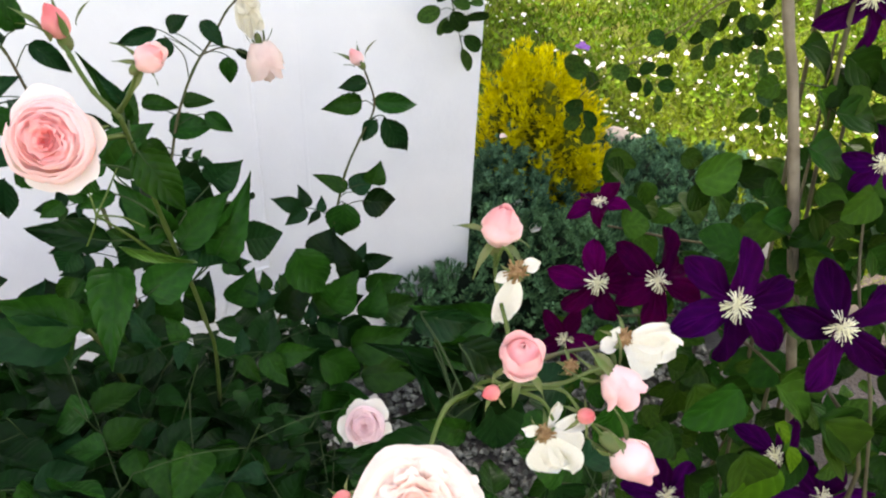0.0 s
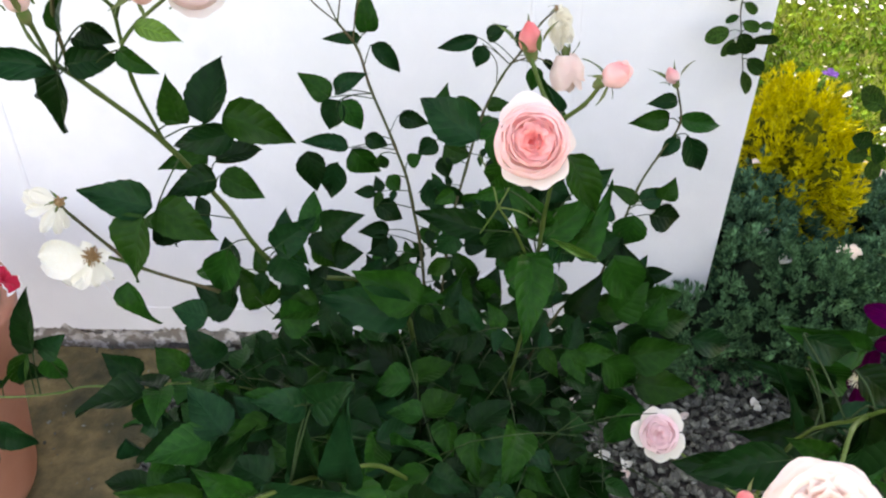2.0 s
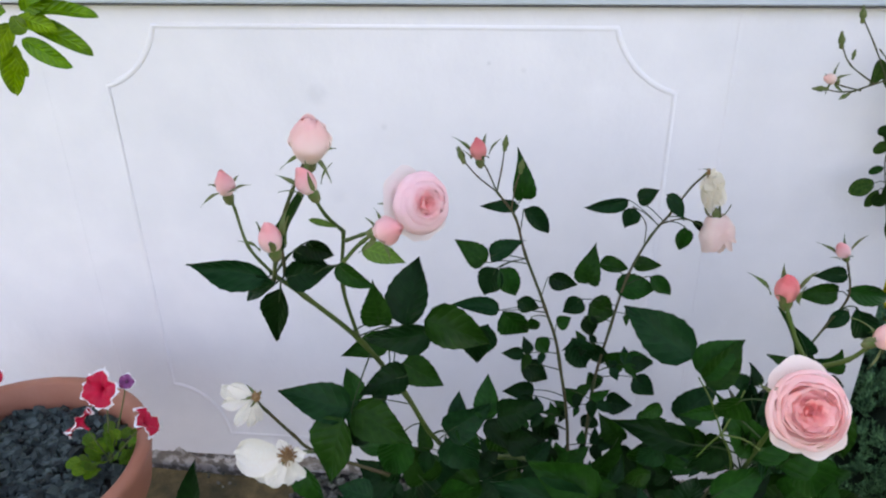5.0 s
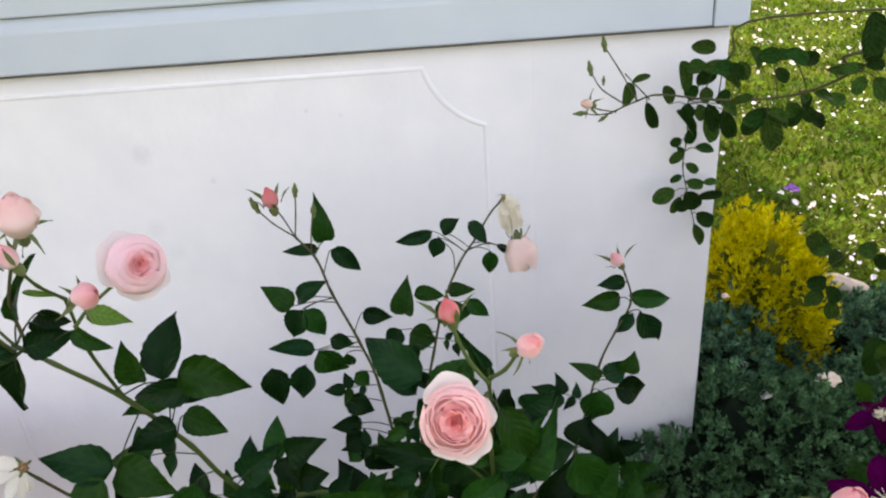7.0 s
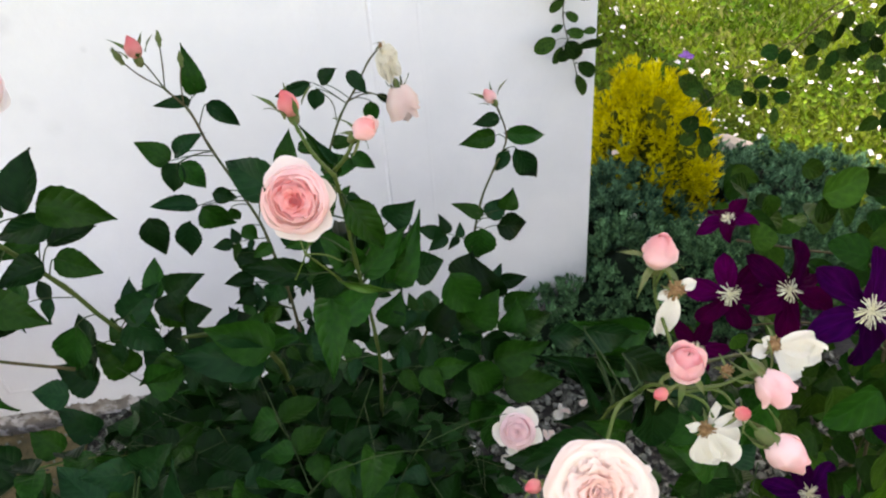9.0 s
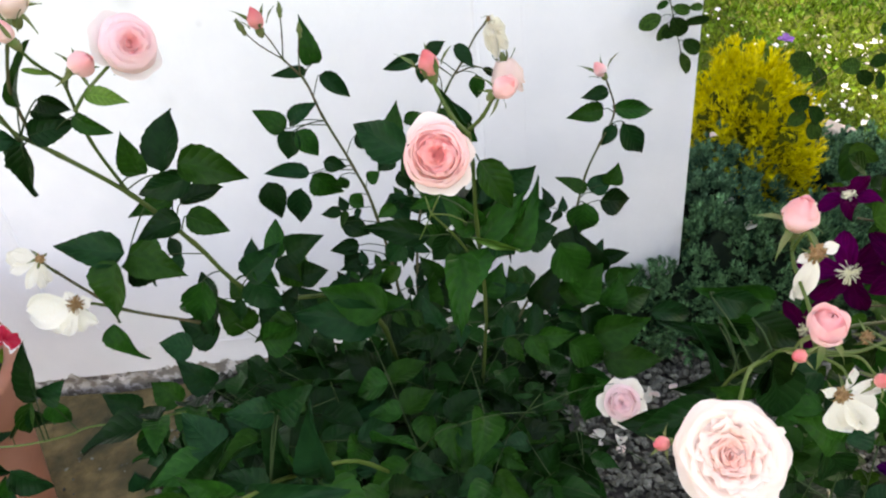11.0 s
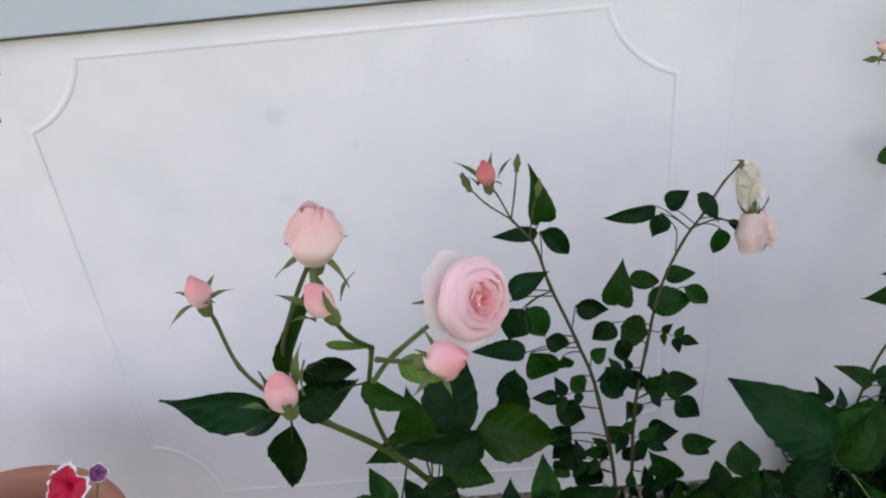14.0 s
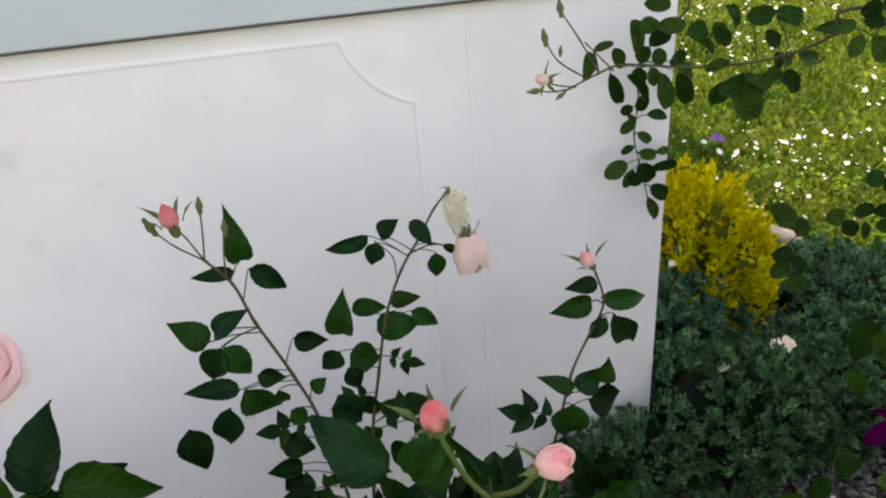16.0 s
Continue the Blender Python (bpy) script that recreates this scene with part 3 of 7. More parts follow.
def green_bud(parent, at, way, size=1.0, seed=0):
    """A small unopened bud wrapped in its sepals."""
    v, f = lathe([(0.0008, -0.006), (0.003, -0.004), (0.0033, -0.001), (0.0028, 0.001), (0.0048, 0.005), (0.0045, 0.009), (0.0024, 0.014), (0.0004, 0.020)], 9)
    pieces = [(v, f)]
    for k in range(5):
        s = leaf_shape(950 + k + seed, 0.30, 1.6, 0.0, 0.3, -0.2, 5)
        pieces.append(moved(s, Matrix.Rotation(k * 1.257, 4, "Z") @ Matrix.Translation((0, 0.003, 0.001)) @ Matrix.Rotation(radians(84), 4, "X") @ Matrix.Scale(0.018, 4)))
    return put("bud", mesh_of("bud", *joined(pieces), SEPAL), parent, aim(at, way, seed, size), "closed green bud")


def limp_petal(seed, wide=0.8, crumple=0.10, cup=0.25, droop=0.2):
    """A unit petal along +y: narrow foot, broad rounded end, cupped and crumpled."""
    rnd = random.Random(seed)
    o = Vector((rnd.uniform(0, 50), rnd.uniform(0, 50), 0))
    verts, faces = [], []
    for j in range(10):
        v = j / 9
        w = wide / 2 * (0.22 + 0.78 * math.sin(math.pi / 2 * min(1.0, v / 0.62)) ** 1.2) * math.sqrt(max(0.0, 1 - max(0.0, (v - 0.55) / 0.47) ** 2.6))
        for i in range(9):
            u = i / 4 - 1
            n = noise.noise(Vector((u * 1.6, v * 1.9, 0)) + o)
            n2 = noise.noise(Vector((u * 4.5, v * 2.5, 7)) + o)
            verts.append((u * w + 0.04 * n, v * (1 - 0.05 * u * u * v) + 0.03 * n2 * v, cup * wide * (u * u - 0.4) * v - droop * v * v + crumple * (n + 0.5 * n2) * (0.3 + v)))
    for j in range(9):
        for i in range(8):
            a = j * 9 + i
            faces.append((a, a + 1, a + 10, a + 9))
    return verts, faces


def spent_rose(parent, at, way, petals, size=1.0, colour=None, seed=0, label="", head=1.0, crumple=0.10):
    """A rose past its best: a brown head of stamens, and limp petals, each with its direction, length and width."""
    rnd = random.Random(seed)
    m = aim(at, way, 0, size)
    pieces = []
    for k in range(110):
        a, e = rnd.uniform(0, 6.283), rnd.uniform(0.05, 1.4)
        d = Vector((math.cos(a) * math.sin(e), math.sin(a) * math.sin(e), math.cos(e) * 0.7))
        t = rnd.uniform(0.0052, 0.0090) * head
        pieces.append(tube([(0, 0, 0), d * t * 0.6 + Vector((0, 0, 0.001)), d * t], 0.0003, 0.0006, 4))
    pieces.append(lathe([(0.0002, -0.003), (0.004, -0.001), (0.0045, 0.002), (0.0025, 0.005), (0.0002, 0.006)], 10))
    b = put("seed_head", mesh_of("seed_head", *joined(pieces), STAMEN), parent, m, label)
    put("calyx", mesh_of("calyx", *calyx(0.62, 0.95, seed), SEPAL), b)
    inv = m.inverted()
    for k, (dx, dy, dz, length, width) in enumerate(petals):
        d = Vector((dx, dy, dz)).normalized()
        foot = Vector(at) + d * 0.003 - Vector(way).normalized() * 0.002
        side = Vector((rnd.uniform(-0.35, 0.35), -1.0, 0.5 + rnd.uniform(-0.35, 0.35)))
        q = leaf_pose(foot, foot + d * length, width, side, rnd.uniform(-0.3, 0.3), 0.8)
        put("petal", mesh_of("petal", *limp_petal(seed * 31 + k, crumple=crumple), colour or WHITE), b, inv @ q)
    return b


# ---- ground and house ----
WALL_Y, WALL_END, FOOT = 1.2, 0.612, -0.03

bm = bmesh.new()
bmesh.ops.create_grid(bm, x_segments=60, y_segments=60, size=1.0)
for v in bm.verts:
    v.co = Vector((v.co.x * abs(v.co.x) * 160, v.co.y * abs(v.co.y) * 160 + 2.0, 0))
    v.co.z = FOOT - 0.03 + 0.05 * noise.noise(v.co * 0.15) * min(1, v.co.length / 12)
ground = part("ground", bm, GRASS, None, smooth=True)
tagged(ground, "sunlit green garden lawn behind the shrubs", "lawn", kind="structure")

bm = bmesh.new()
bmesh.ops.create_grid(bm, x_segments=40, y_segments=40, size=0.5)
for v in bm.verts:
    v.co = Vector((0.70 + v.co.x * 3.0, 0.35 + v.co.y * 1.75, FOOT + 0.006 + 0.01 * noise.noise(v.co * 9)))
bed = part("gravel_bed", bm, SOIL, None, smooth=True)
tagged(bed, "planting bed covered with dark grey slate chips", "gravel bed", kind="structure")

house = thing("wall_house", (0, WALL_Y, 0), "white rendered house wall with moulded panel below grey cladding", "wall", kind="structure")
bm = bmesh.new()
box(bm, -4.0, WALL_END, 0.0, 0.30, FOOT + 0.055, 1.209)
part("render", bm, WALL, house, "smooth white painted render")
bm = bmesh.new()
bmesh.ops.create_grid(bm, x_segments=900, y_segments=8, size=0.5)
for v in bm.verts:
    x, s = v.co.x * (WALL_END + 4.0) + (WALL_END - 4.0) / 2, v.co.y + 0.5
    ragged = 0.022 * noise.noise(Vector((x * 9, 3.3, 0))) + 0.026 * noise.noise(Vector((x * 34, 1.3, 0))) + 0.016 * noise.noise(Vector((x * 110, 1.3, 0)))
    v.co = Vector((x, -0.0025 + 0.003 * noise.noise(Vector((x * 40, s * 5, 2))), FOOT - 0.06 + s * (0.112 + ragged)))
part("wall_foot", bm, PLINTH, house, "flaking dirty foot of the render", True)
bm = bmesh.new()
box(bm, -4.0, WALL_END, 0.008, 0.30, FOOT - 0.3, FOOT + 0.055)
part("footing", bm, PLINTH, house)

# moulded panel with scooped corners
PANEL = (-1.046, 0.118, 0.102, 1.163)
SCOOP = ((0.128, 0.155), (0.122, 0.125))


def panel_outline(x0, x1, z0, z1, s, n=12):
    out = []
    for cx, cz, a0, (sx, sz) in ((x0, z0, 90, s[0]), (x1, z0, 180, s[0]), (x1, z1, 270, s[1]), (x0, z1, 0, s[1])):
        for k in range(n + 1):
            a, b, f = radians(a0 - 90 * k / n), radians(a0), k / n
            c = radians(a0 - 90)
            bow = 0.92 if cz == z0 else 0.62
            out.append(tuple(q + w * (bow * g(a) + (1 - bow) * (g(b) * (1 - f) + g(c) * f)) for q, w, g in ((cx, sx, math.cos), (cz, sz, math.sin))))
    return out


def bead(path, half, proud):
    """A rounded strip that runs along a closed line on the wall."""
    verts, faces = [], []
    n = len(path)
    for i in range(n):
        a, b, c = Vector(path[i - 1]), Vector(path[i]), Vector(path[(i + 1) % n])
        d = ((b - a).normalized() + (c - b).normalized())
        d = d.normalized() if d.length > 1e-6 else (c - b).normalized()
        nrm = Vector((-d.y, d.x))
        for k in range(7):
            t = k / 6 * math.pi
            q = b + nrm * half * math.cos(t)
            verts.append((q.x, 0.001 - proud * math.sin(t), q.y))
    for i in range(n):
        for k in range(6):
            a, b = i * 7 + k, ((i + 1) % n) * 7 + k
            faces.append((a, b, b + 1, a + 1))
    return verts, faces


put("moulding", mesh_of("moulding", *bead(panel_outline(*PANEL, SCOOP), 0.0062, 0.0045), WALL), house, None, "raised bead with scooped corners")
for x, proud in ((-1.185, 0.0008), (0.222, 0.0022)):
    bm = bmesh.new()
    box(bm, x - 0.0035, x + 0.0035, -proud, 0.004, FOOT + 0.10, 1.203, 0.0006)
    part("joint_strip", bm, WALL, house)

# cladding boards above the render
clad_profile = [(-0.004, 0.0), (-0.021, 0.001), (-0.0235, 0.004), (-0.0235, 0.078), (-0.022, 0.084), (-0.012, 0.098), (-0.008, 0.106), (0.0, 0.1075)]
for k in range(12):
    z = 1.209 + k * 0.108
    verts = [(x, y, z + h) for x in (-4.0, 0.566) for y, h in clad_profile]
    n = len(clad_profile)
    faces = [(i, i + 1, n + i + 1, n + i) for i in range(n - 1)]
    put("board", mesh_of("board", verts, faces, CLAD, False), house, None, "pale grey shiplap board" if k == 0 else "")
bm = bmesh.new()
box(bm, -4.0, WALL_END, 0.0, 0.30, 1.209, 2.50)
part("sheathing", bm, JOINT_SHADE, house)
bm = bmesh.new()
box(bm, 0.569, WALL_END + 0.026, -0.028, 0.32, 1.209, 2.50, 0.003)
part("corner_trim", bm, CLAD, house, "pale grey corner trim")
bm = bmesh.new()
box(bm, -4.0, WALL_END, 0.30, 7.0, FOOT - 0.3, 2.50)
part("house_body", bm, WALL, house)
# unseen roof, added with a deep overhang to block sky above the leaves
bm = bmesh.new()
box(bm, -4.2, WALL_END + 0.45, -0.80, 7.2, 2.50, 2.62, 0.01)
part("roof_edge", bm, CLAD, house)
# thin dark box that paints the shadow line below the cladding
bm = bmesh.new()
box(bm, -4.0, 0.60, -0.0225, 0.0, 1.2060, 1.2085)
part("drip_strip", bm, JOINT_SHADE, house, "dark strip painted as the shadow under the lowest board")

# paving slab beside the bed
slab_group = "paving under the pot"
for x0, x1, y0, y1 in ((-1.32, -0.735, 0.42, 1.168), (-1.30, -0.715, -0.20, 0.407), (-1.94, -1.335, 0.42, 1.168), (-1.92, -1.315, -0.20, 0.40)):
    bm = bmesh.new()
    box(bm, x0, x1, y0, y1, FOOT - 0.03, FOOT + 0.022, 0.008)
    bmesh.ops.subdivide_edges(bm, edges=list(bm.edges), cuts=6, use_grid_fill=True)
    for v in bm.verts:
        v.co += Vector((0.012 * noise.noise(v.co * 11), 0.012 * noise.noise(v.co * 11 + Vector((5, 5, 5))), 0.006 * noise.noise(v.co * 16)))
    s = part("paving_slab", bm, SLAB, None, "", True)
    tagged(s, "worn brown mossy stone slab on the ground", "paving slab", slab_group)


# ---- rose bush against the wall ----
bush = thing("rose_bush", (0, 0, 0), "tall shrub rose with pink blooms and dark green leaves", "rose bush")
left_cane = stem("cane", [(-0.1, 0.56, -0.02), (-0.102, 0.5, 0.656), (-0.256, 0.42, 0.803), (-0.307, 0.385, 0.921), (-0.343, 0.345, 1.018), (-0.387, 0.31, 1.093), (-0.412, 0.3, 1.122)], 0.0036, 0.0023, CANE, bush)
twig = stem("shoot", [(-0.412, 0.3, 1.122), (-0.441, 0.32, 1.141), (-0.453, 0.33, 1.176), (-0.457, 0.33, 1.191)], 0.0017, 0.0013, CANE, bush)
twig = stem("shoot", [(-0.409, 0.29, 1.123), (-0.38, 0.22, 1.186), (-0.373, 0.2, 1.205)], 0.002, 0.0016, CANE, bush)
twig = stem("shoot", [(-0.401, 0.3, 1.124), (-0.397, 0.29, 1.174), (-0.381, 0.285, 1.215), (-0.364, 0.28, 1.248)], 0.0019, 0.0015, TWIG, bush)
side = stem("shoot", [(-0.346, 0.345, 1.022), (-0.349, 0.31, 1.105), (-0.334, 0.27, 1.186)], 0.0021, 0.0016, CANE, bush)
twig = stem("shoot", [(-0.334, 0.27, 1.186), (-0.343, 0.25, 1.211), (-0.35, 0.24, 1.235)], 0.0017, 0.0014, CANE, bush)
twig = stem("shoot", [(-0.331, 0.265, 1.18), (-0.309, 0.23, 1.204), (-0.298, 0.22, 1.212)], 0.0018, 0.0014, CANE, bush)
twig = stem("shoot", [(-0.339, 0.28, 1.15), (-0.322, 0.285, 1.168), (-0.281, 0.29, 1.199)], 0.0019, 0.0016, CANE, bush)
leaves(left_cane, [
    (-0.418, 0.3, 1.12, -0.495, 0.301, 1.129, 0.029),
    (-0.41, 0.3, 1.114, -0.457, 0.305, 1.09, 0.02),
    (-0.397, 0.27, 1.126, -0.406, 0.265, 1.07, 0.027),
    (-0.396, 0.29, 1.157, -0.38, 0.29, 1.214, 0.016),
    (-0.398, 0.29, 1.127, -0.355, 0.299, 1.129, 0.03),
    (-0.375, 0.29, 1.163, -0.354, 0.3, 1.144, 0.019),
    (-0.39, 0.3, 1.148, -0.359, 0.291, 1.14, 0.017),
    (-0.348, 0.29, 1.141, -0.317, 0.283, 1.121, 0.021),
    (-0.32, 0.33, 1.051, -0.325, 0.319, 1.099, 0.032),
    (-0.295, 0.333, 1.049, -0.282, 0.372, 1.104, 0.046),
    (-0.273, 0.322, 1.063, -0.207, 0.322, 1.045, 0.044),
    (-0.267, 0.34, 1.036, -0.339, 0.339, 1.021, 0.035),
    (-0.310, 0.395, 0.955, -0.263, 0.395, 0.933, 0.036),
])
leaves(left_cane, [
    (-0.295, 0.335, 0.985, -0.337, 0.308, 0.985, 0.034),
    (-0.330, 0.420, 0.968, -0.374, 0.392, 0.970, 0.030),
    (-0.318, 0.410, 0.965, -0.275, 0.450, 0.968, 0.032),
    (-0.344, 0.278, 0.983, -0.409, 0.269, 1.004, 0.040),
    (-0.342, 0.281, 0.979, -0.284, 0.266, 0.961, 0.042),
    (-0.347, 0.262, 0.985, -0.369, 0.230, 0.932, 0.048),
    (-0.420, 0.336, 0.845, -0.397, 0.308, 0.803, 0.032),
    (-0.345, 0.285, 0.972, -0.306, 0.280, 0.950, 0.026),
    (-0.352, 0.285, 0.952, -0.312, 0.285, 0.944, 0.028),
    (-0.26, 0.4, 0.852, -0.212, 0.398, 0.896, 0.041),
    (-0.254, 0.4, 0.848, -0.227, 0.395, 0.799, 0.054),
    (-0.208, 0.4, 0.873, -0.178, 0.405, 0.823, 0.045),
    (-0.309, 0.38, 0.866, -0.336, 0.379, 0.797, 0.045),
    (-0.239, 0.55, 0.909, -0.227, 0.542, 0.853, 0.04),
])
leaves(left_cane, [
    (-0.319, 0.27, 1.17, -0.282, 0.271, 1.16, 0.019),
    (-0.358, 0.25, 1.206, -0.334, 0.257, 1.197, 0.006),
], "lime", ROSELEAF, LIME)
cup_rose(bush, (-0.362, 0.285, 1.247), (0.12, -0.25, 1), 1.30, BALL, 3, "pale pink half-open rose", 0.95, 0.9)
rose_bud(bush, (-0.458, 0.33, 1.192), (-0.05, -0.2, 1), 0.92, CUPPINK, 4, "pink bud with spread sepals", True, 0.42)
rose_bud(bush, (-0.373, 0.2, 1.205), (-0.05, -0.2, 1), 0.92, CUPPINK, 5, "deep pink bud", True, 0.0)
rose_bud(bush, (-0.35, 0.24, 1.237), (-0.35, -0.2, 1), 0.85, CUPPINK, 6, "pink bud", True, 0.0)
cup_rose(bush, (-0.293, 0.215, 1.214), (0.9, -0.5, 0.45), 0.80, CUPPINK, 7, "round pink bud with spread sepals", 1.0, 0.55)
globe_rose(bush, (-0.280, 0.295, 1.204), (0.62, -0.70, 0.30), 1.20, PALE, SHEER, 8, "full pink rose with loose sheer guard petals", ((118, 1.0), (165, 0.95), (255, 0.95), (300, 1.08), (325, 0.95)), 0.15, 0.1, spin=0.0, reach=0.88)
leaves(left_cane, [
    (-0.33, 0.42, 0.739, -0.373, 0.415, 0.77, 0.049),
    (-0.288, 0.44, 0.732, -0.315, 0.433, 0.796, 0.05),
    (-0.244, 0.46, 0.706, -0.267, 0.457, 0.768, 0.051),
    (-0.183, 0.48, 0.702, -0.216, 0.49, 0.751, 0.056),
    (-0.135, 0.52, 0.688, -0.161, 0.531, 0.739, 0.054),
    (-0.094, 0.52, 0.669, -0.114, 0.524, 0.728, 0.055),
    (-0.198, 0.46, 0.699, -0.153, 0.47, 0.724, 0.051),
    (-0.271, 0.42, 0.724, -0.22, 0.428, 0.73, 0.058),
    (-0.352, 0.38, 0.758, -0.394, 0.377, 0.767, 0.04),
])
twig = stem("shoot", [(-0.327, 0.37, 0.807), (-0.408, 0.35, 0.856), (-0.427, 0.335, 0.893), (-0.445, 0.31, 0.949), (-0.45, 0.3, 0.97)], 0.0022, 0.0016, TWIG, bush)
twig = stem("shoot", [(-0.408, 0.35, 0.856), (-0.404, 0.3, 0.902), (-0.407, 0.265, 0.934)], 0.002, 0.0016, CANE, bush)
spent_rose(bush, (-0.450, 0.3, 0.974), (0.5, -0.4, 0.5), [(-1, -0.1, 0.25, 0.034, 0.020), (-0.9, -0.3, -0.15, 0.033, 0.016), (-0.7, -0.2, 0.5, 0.026, 0.018), (-0.5, -0.4, -0.7, 0.036, 0.013), (-0.15, -0.3, -1, 0.034, 0.012), (0.1, -0.2, -1, 0.028, 0.011), (-0.8, 0.2, 0.0, 0.030, 0.024)], 1.0, WHITE, 11, "withered white rose with narrow limp petals", 0.8)
spent_rose(bush, (-0.408, 0.26, 0.934), (0.2, -0.7, 0.6), [(-1, -0.25, 0.05, 0.052, 0.044), (-0.9, -0.2, -0.45, 0.046, 0.032), (-0.5, -0.5, -0.7, 0.036, 0.022), (-0.1, -0.4, -0.8, 0.030, 0.022), (0.35, -0.3, -0.55, 0.026, 0.020), (0.5, -0.2, 0.25, 0.018, 0.016), (-0.3, 0, 0.6, 0.016, 0.014)], 1.0, WHITE, 12, "withered white rose with brown stamens", 1.5)
mid_cane = stem("cane", [(-0.1, 0.56, -0.02), (-0.085, 0.66, 0.532), (-0.108, 0.7, 0.746), (-0.135, 0.715, 0.837), (-0.169, 0.72, 0.928), (-0.186, 0.725, 0.987), (-0.214, 0.73, 1.025)], 0.003, 0.0018, TWIG, bush)
twig = stem("shoot", [(-0.214, 0.73, 1.025), (-0.243, 0.73, 1.049), (-0.264, 0.73, 1.074)], 0.0012, 0.001, TWIG, bush)
twig = stem("shoot", [(-0.214, 0.73, 1.025), (-0.229, 0.73, 1.06), (-0.241, 0.73, 1.079)], 0.0012, 0.001, TWIG, bush)
twig = stem("shoot", [(-0.214, 0.73, 1.025), (-0.208, 0.73, 1.061), (-0.204, 0.73, 1.094)], 0.0012, 0.001, TWIG, bush)
twig = stem("shoot", [(-0.192, 0.725, 0.999), (-0.187, 0.725, 1.037), (-0.18, 0.725, 1.062)], 0.0012, 0.001, TWIG, bush)
green_bud(bush, (-0.264, 0.73, 1.074), (-0.35, -0.1, 1), 1.15, 1)
green_bud(bush, (-0.204, 0.73, 1.094), (0.1, -0.1, 1), 1.0, 2)
green_bud(bush, (-0.18, 0.725, 1.062), (0.1, -0.1, 1), 1.0, 3)
rose_bud(bush, (-0.24, 0.73, 1.078), (-0.1, -0.15, 1), 1.2, BUDPINK, 9, "small deep pink bud", False, 0.0)
leaves(mid_cane, [
    (-0.176, 0.76, 1.002, -0.178, 0.75, 1.067, 0.035),
    (-0.181, 0.73, 1.003, -0.236, 0.734, 0.997, 0.02),
    (-0.172, 0.79, 0.971, -0.124, 0.791, 0.93, 0.032),
    (-0.228, 0.7, 0.922, -0.271, 0.697, 0.954, 0.038),
    (-0.221, 0.71, 0.926, -0.176, 0.703, 0.956, 0.032),
    (-0.21, 0.67, 0.93, -0.23, 0.668, 0.887, 0.041),
    (-0.206, 0.67, 0.93, -0.182, 0.669, 0.883, 0.037),
    (-0.206, 0.7, 0.838, -0.272, 0.694, 0.853, 0.03),
    (-0.221, 0.69, 0.817, -0.243, 0.685, 0.75, 0.042),
    (-0.2, 0.7, 0.836, -0.159, 0.699, 0.788, 0.047),
    (-0.179, 0.7, 0.857, -0.144, 0.709, 0.84, 0.028),
    (-0.156, 0.7, 0.827, -0.15, 0.702, 0.795, 0.024),
    (-0.129, 0.76, 0.867, -0.085, 0.755, 0.851, 0.031),
])
leaves(mid_cane, [
    (-0.063, 0.8, 0.834, -0.063, 0.795, 0.892, 0.045),
    (-0.166, 0.7, 0.737, -0.124, 0.699, 0.707, 0.039),
    (-0.146, 0.7, 0.687, -0.194, 0.693, 0.69, 0.03),
    (-0.151, 0.69, 0.683, -0.172, 0.683, 0.653, 0.03),
    (-0.144, 0.69, 0.639, -0.104, 0.69, 0.588, 0.041),
    (-0.158, 0.69, 0.636, -0.174, 0.68, 0.625, 0.031),
    (-0.146, 0.7, 0.788, -0.127, 0.7, 0.762, 0.027),
    (-0.094, 0.71, 0.665, -0.063, 0.707, 0.685, 0.031),
    (-0.115, 0.72, 0.803, -0.093, 0.725, 0.811, 0.025),
])
far_cane = stem("cane", [(-0.1, 0.56, -0.02), (-0.058, 0.7, 0.534), (-0.043, 0.76, 0.658), (-0.019, 0.8, 0.749), (0.005, 0.83, 0.832), (0.037, 0.845, 0.9), (0.069, 0.855, 0.943), (0.097, 0.865, 0.984), (0.123, 0.875, 1.006)], 0.003, 0.0015, TWIG, bush)
twig = stem("shoot", [(0.049, 0.85, 0.921), (0.088, 0.85, 0.933), (0.131, 0.86, 0.912)], 0.0013, 0.0012, TWIG, bush)
twig = stem("shoot", [(0.029, 0.845, 0.889), (0.026, 0.84, 0.928), (0.003, 0.84, 0.958)], 0.001, 0.0008, TWIG, bush)
leaves(far_cane, [
    (-0.045, 0.82, 0.858, 0.007, 0.826, 0.856, 0.03),
    (-0.012, 0.83, 0.807, 0.054, 0.835, 0.815, 0.048),
    (-0.058, 0.8, 0.792, -0.016, 0.805, 0.769, 0.053),
    (0.014, 0.84, 0.849, 0.057, 0.837, 0.854, 0.029),
    (0.044, 0.84, 0.828, 0.086, 0.844, 0.794, 0.029),
    (-0.071, 0.79, 0.809, -0.098, 0.786, 0.782, 0.035),
    (-0.005, 0.84, 0.968, -0.07, 0.842, 0.945, 0.026),
    (0.011, 0.84, 0.966, 0.039, 0.836, 0.986, 0.03),
    (0.005, 0.84, 0.955, -0.007, 0.839, 0.92, 0.03),
    (0.057, 0.855, 0.973, 0.089, 0.844, 0.938, 0.028),
    (0.092, 0.85, 0.918, 0.09, 0.844, 0.874, 0.029),
    (0.103, 0.855, 0.927, 0.133, 0.866, 0.903, 0.014),
    (-0.064, 0.79, 0.776, -0.05, 0.784, 0.739, 0.031),
])
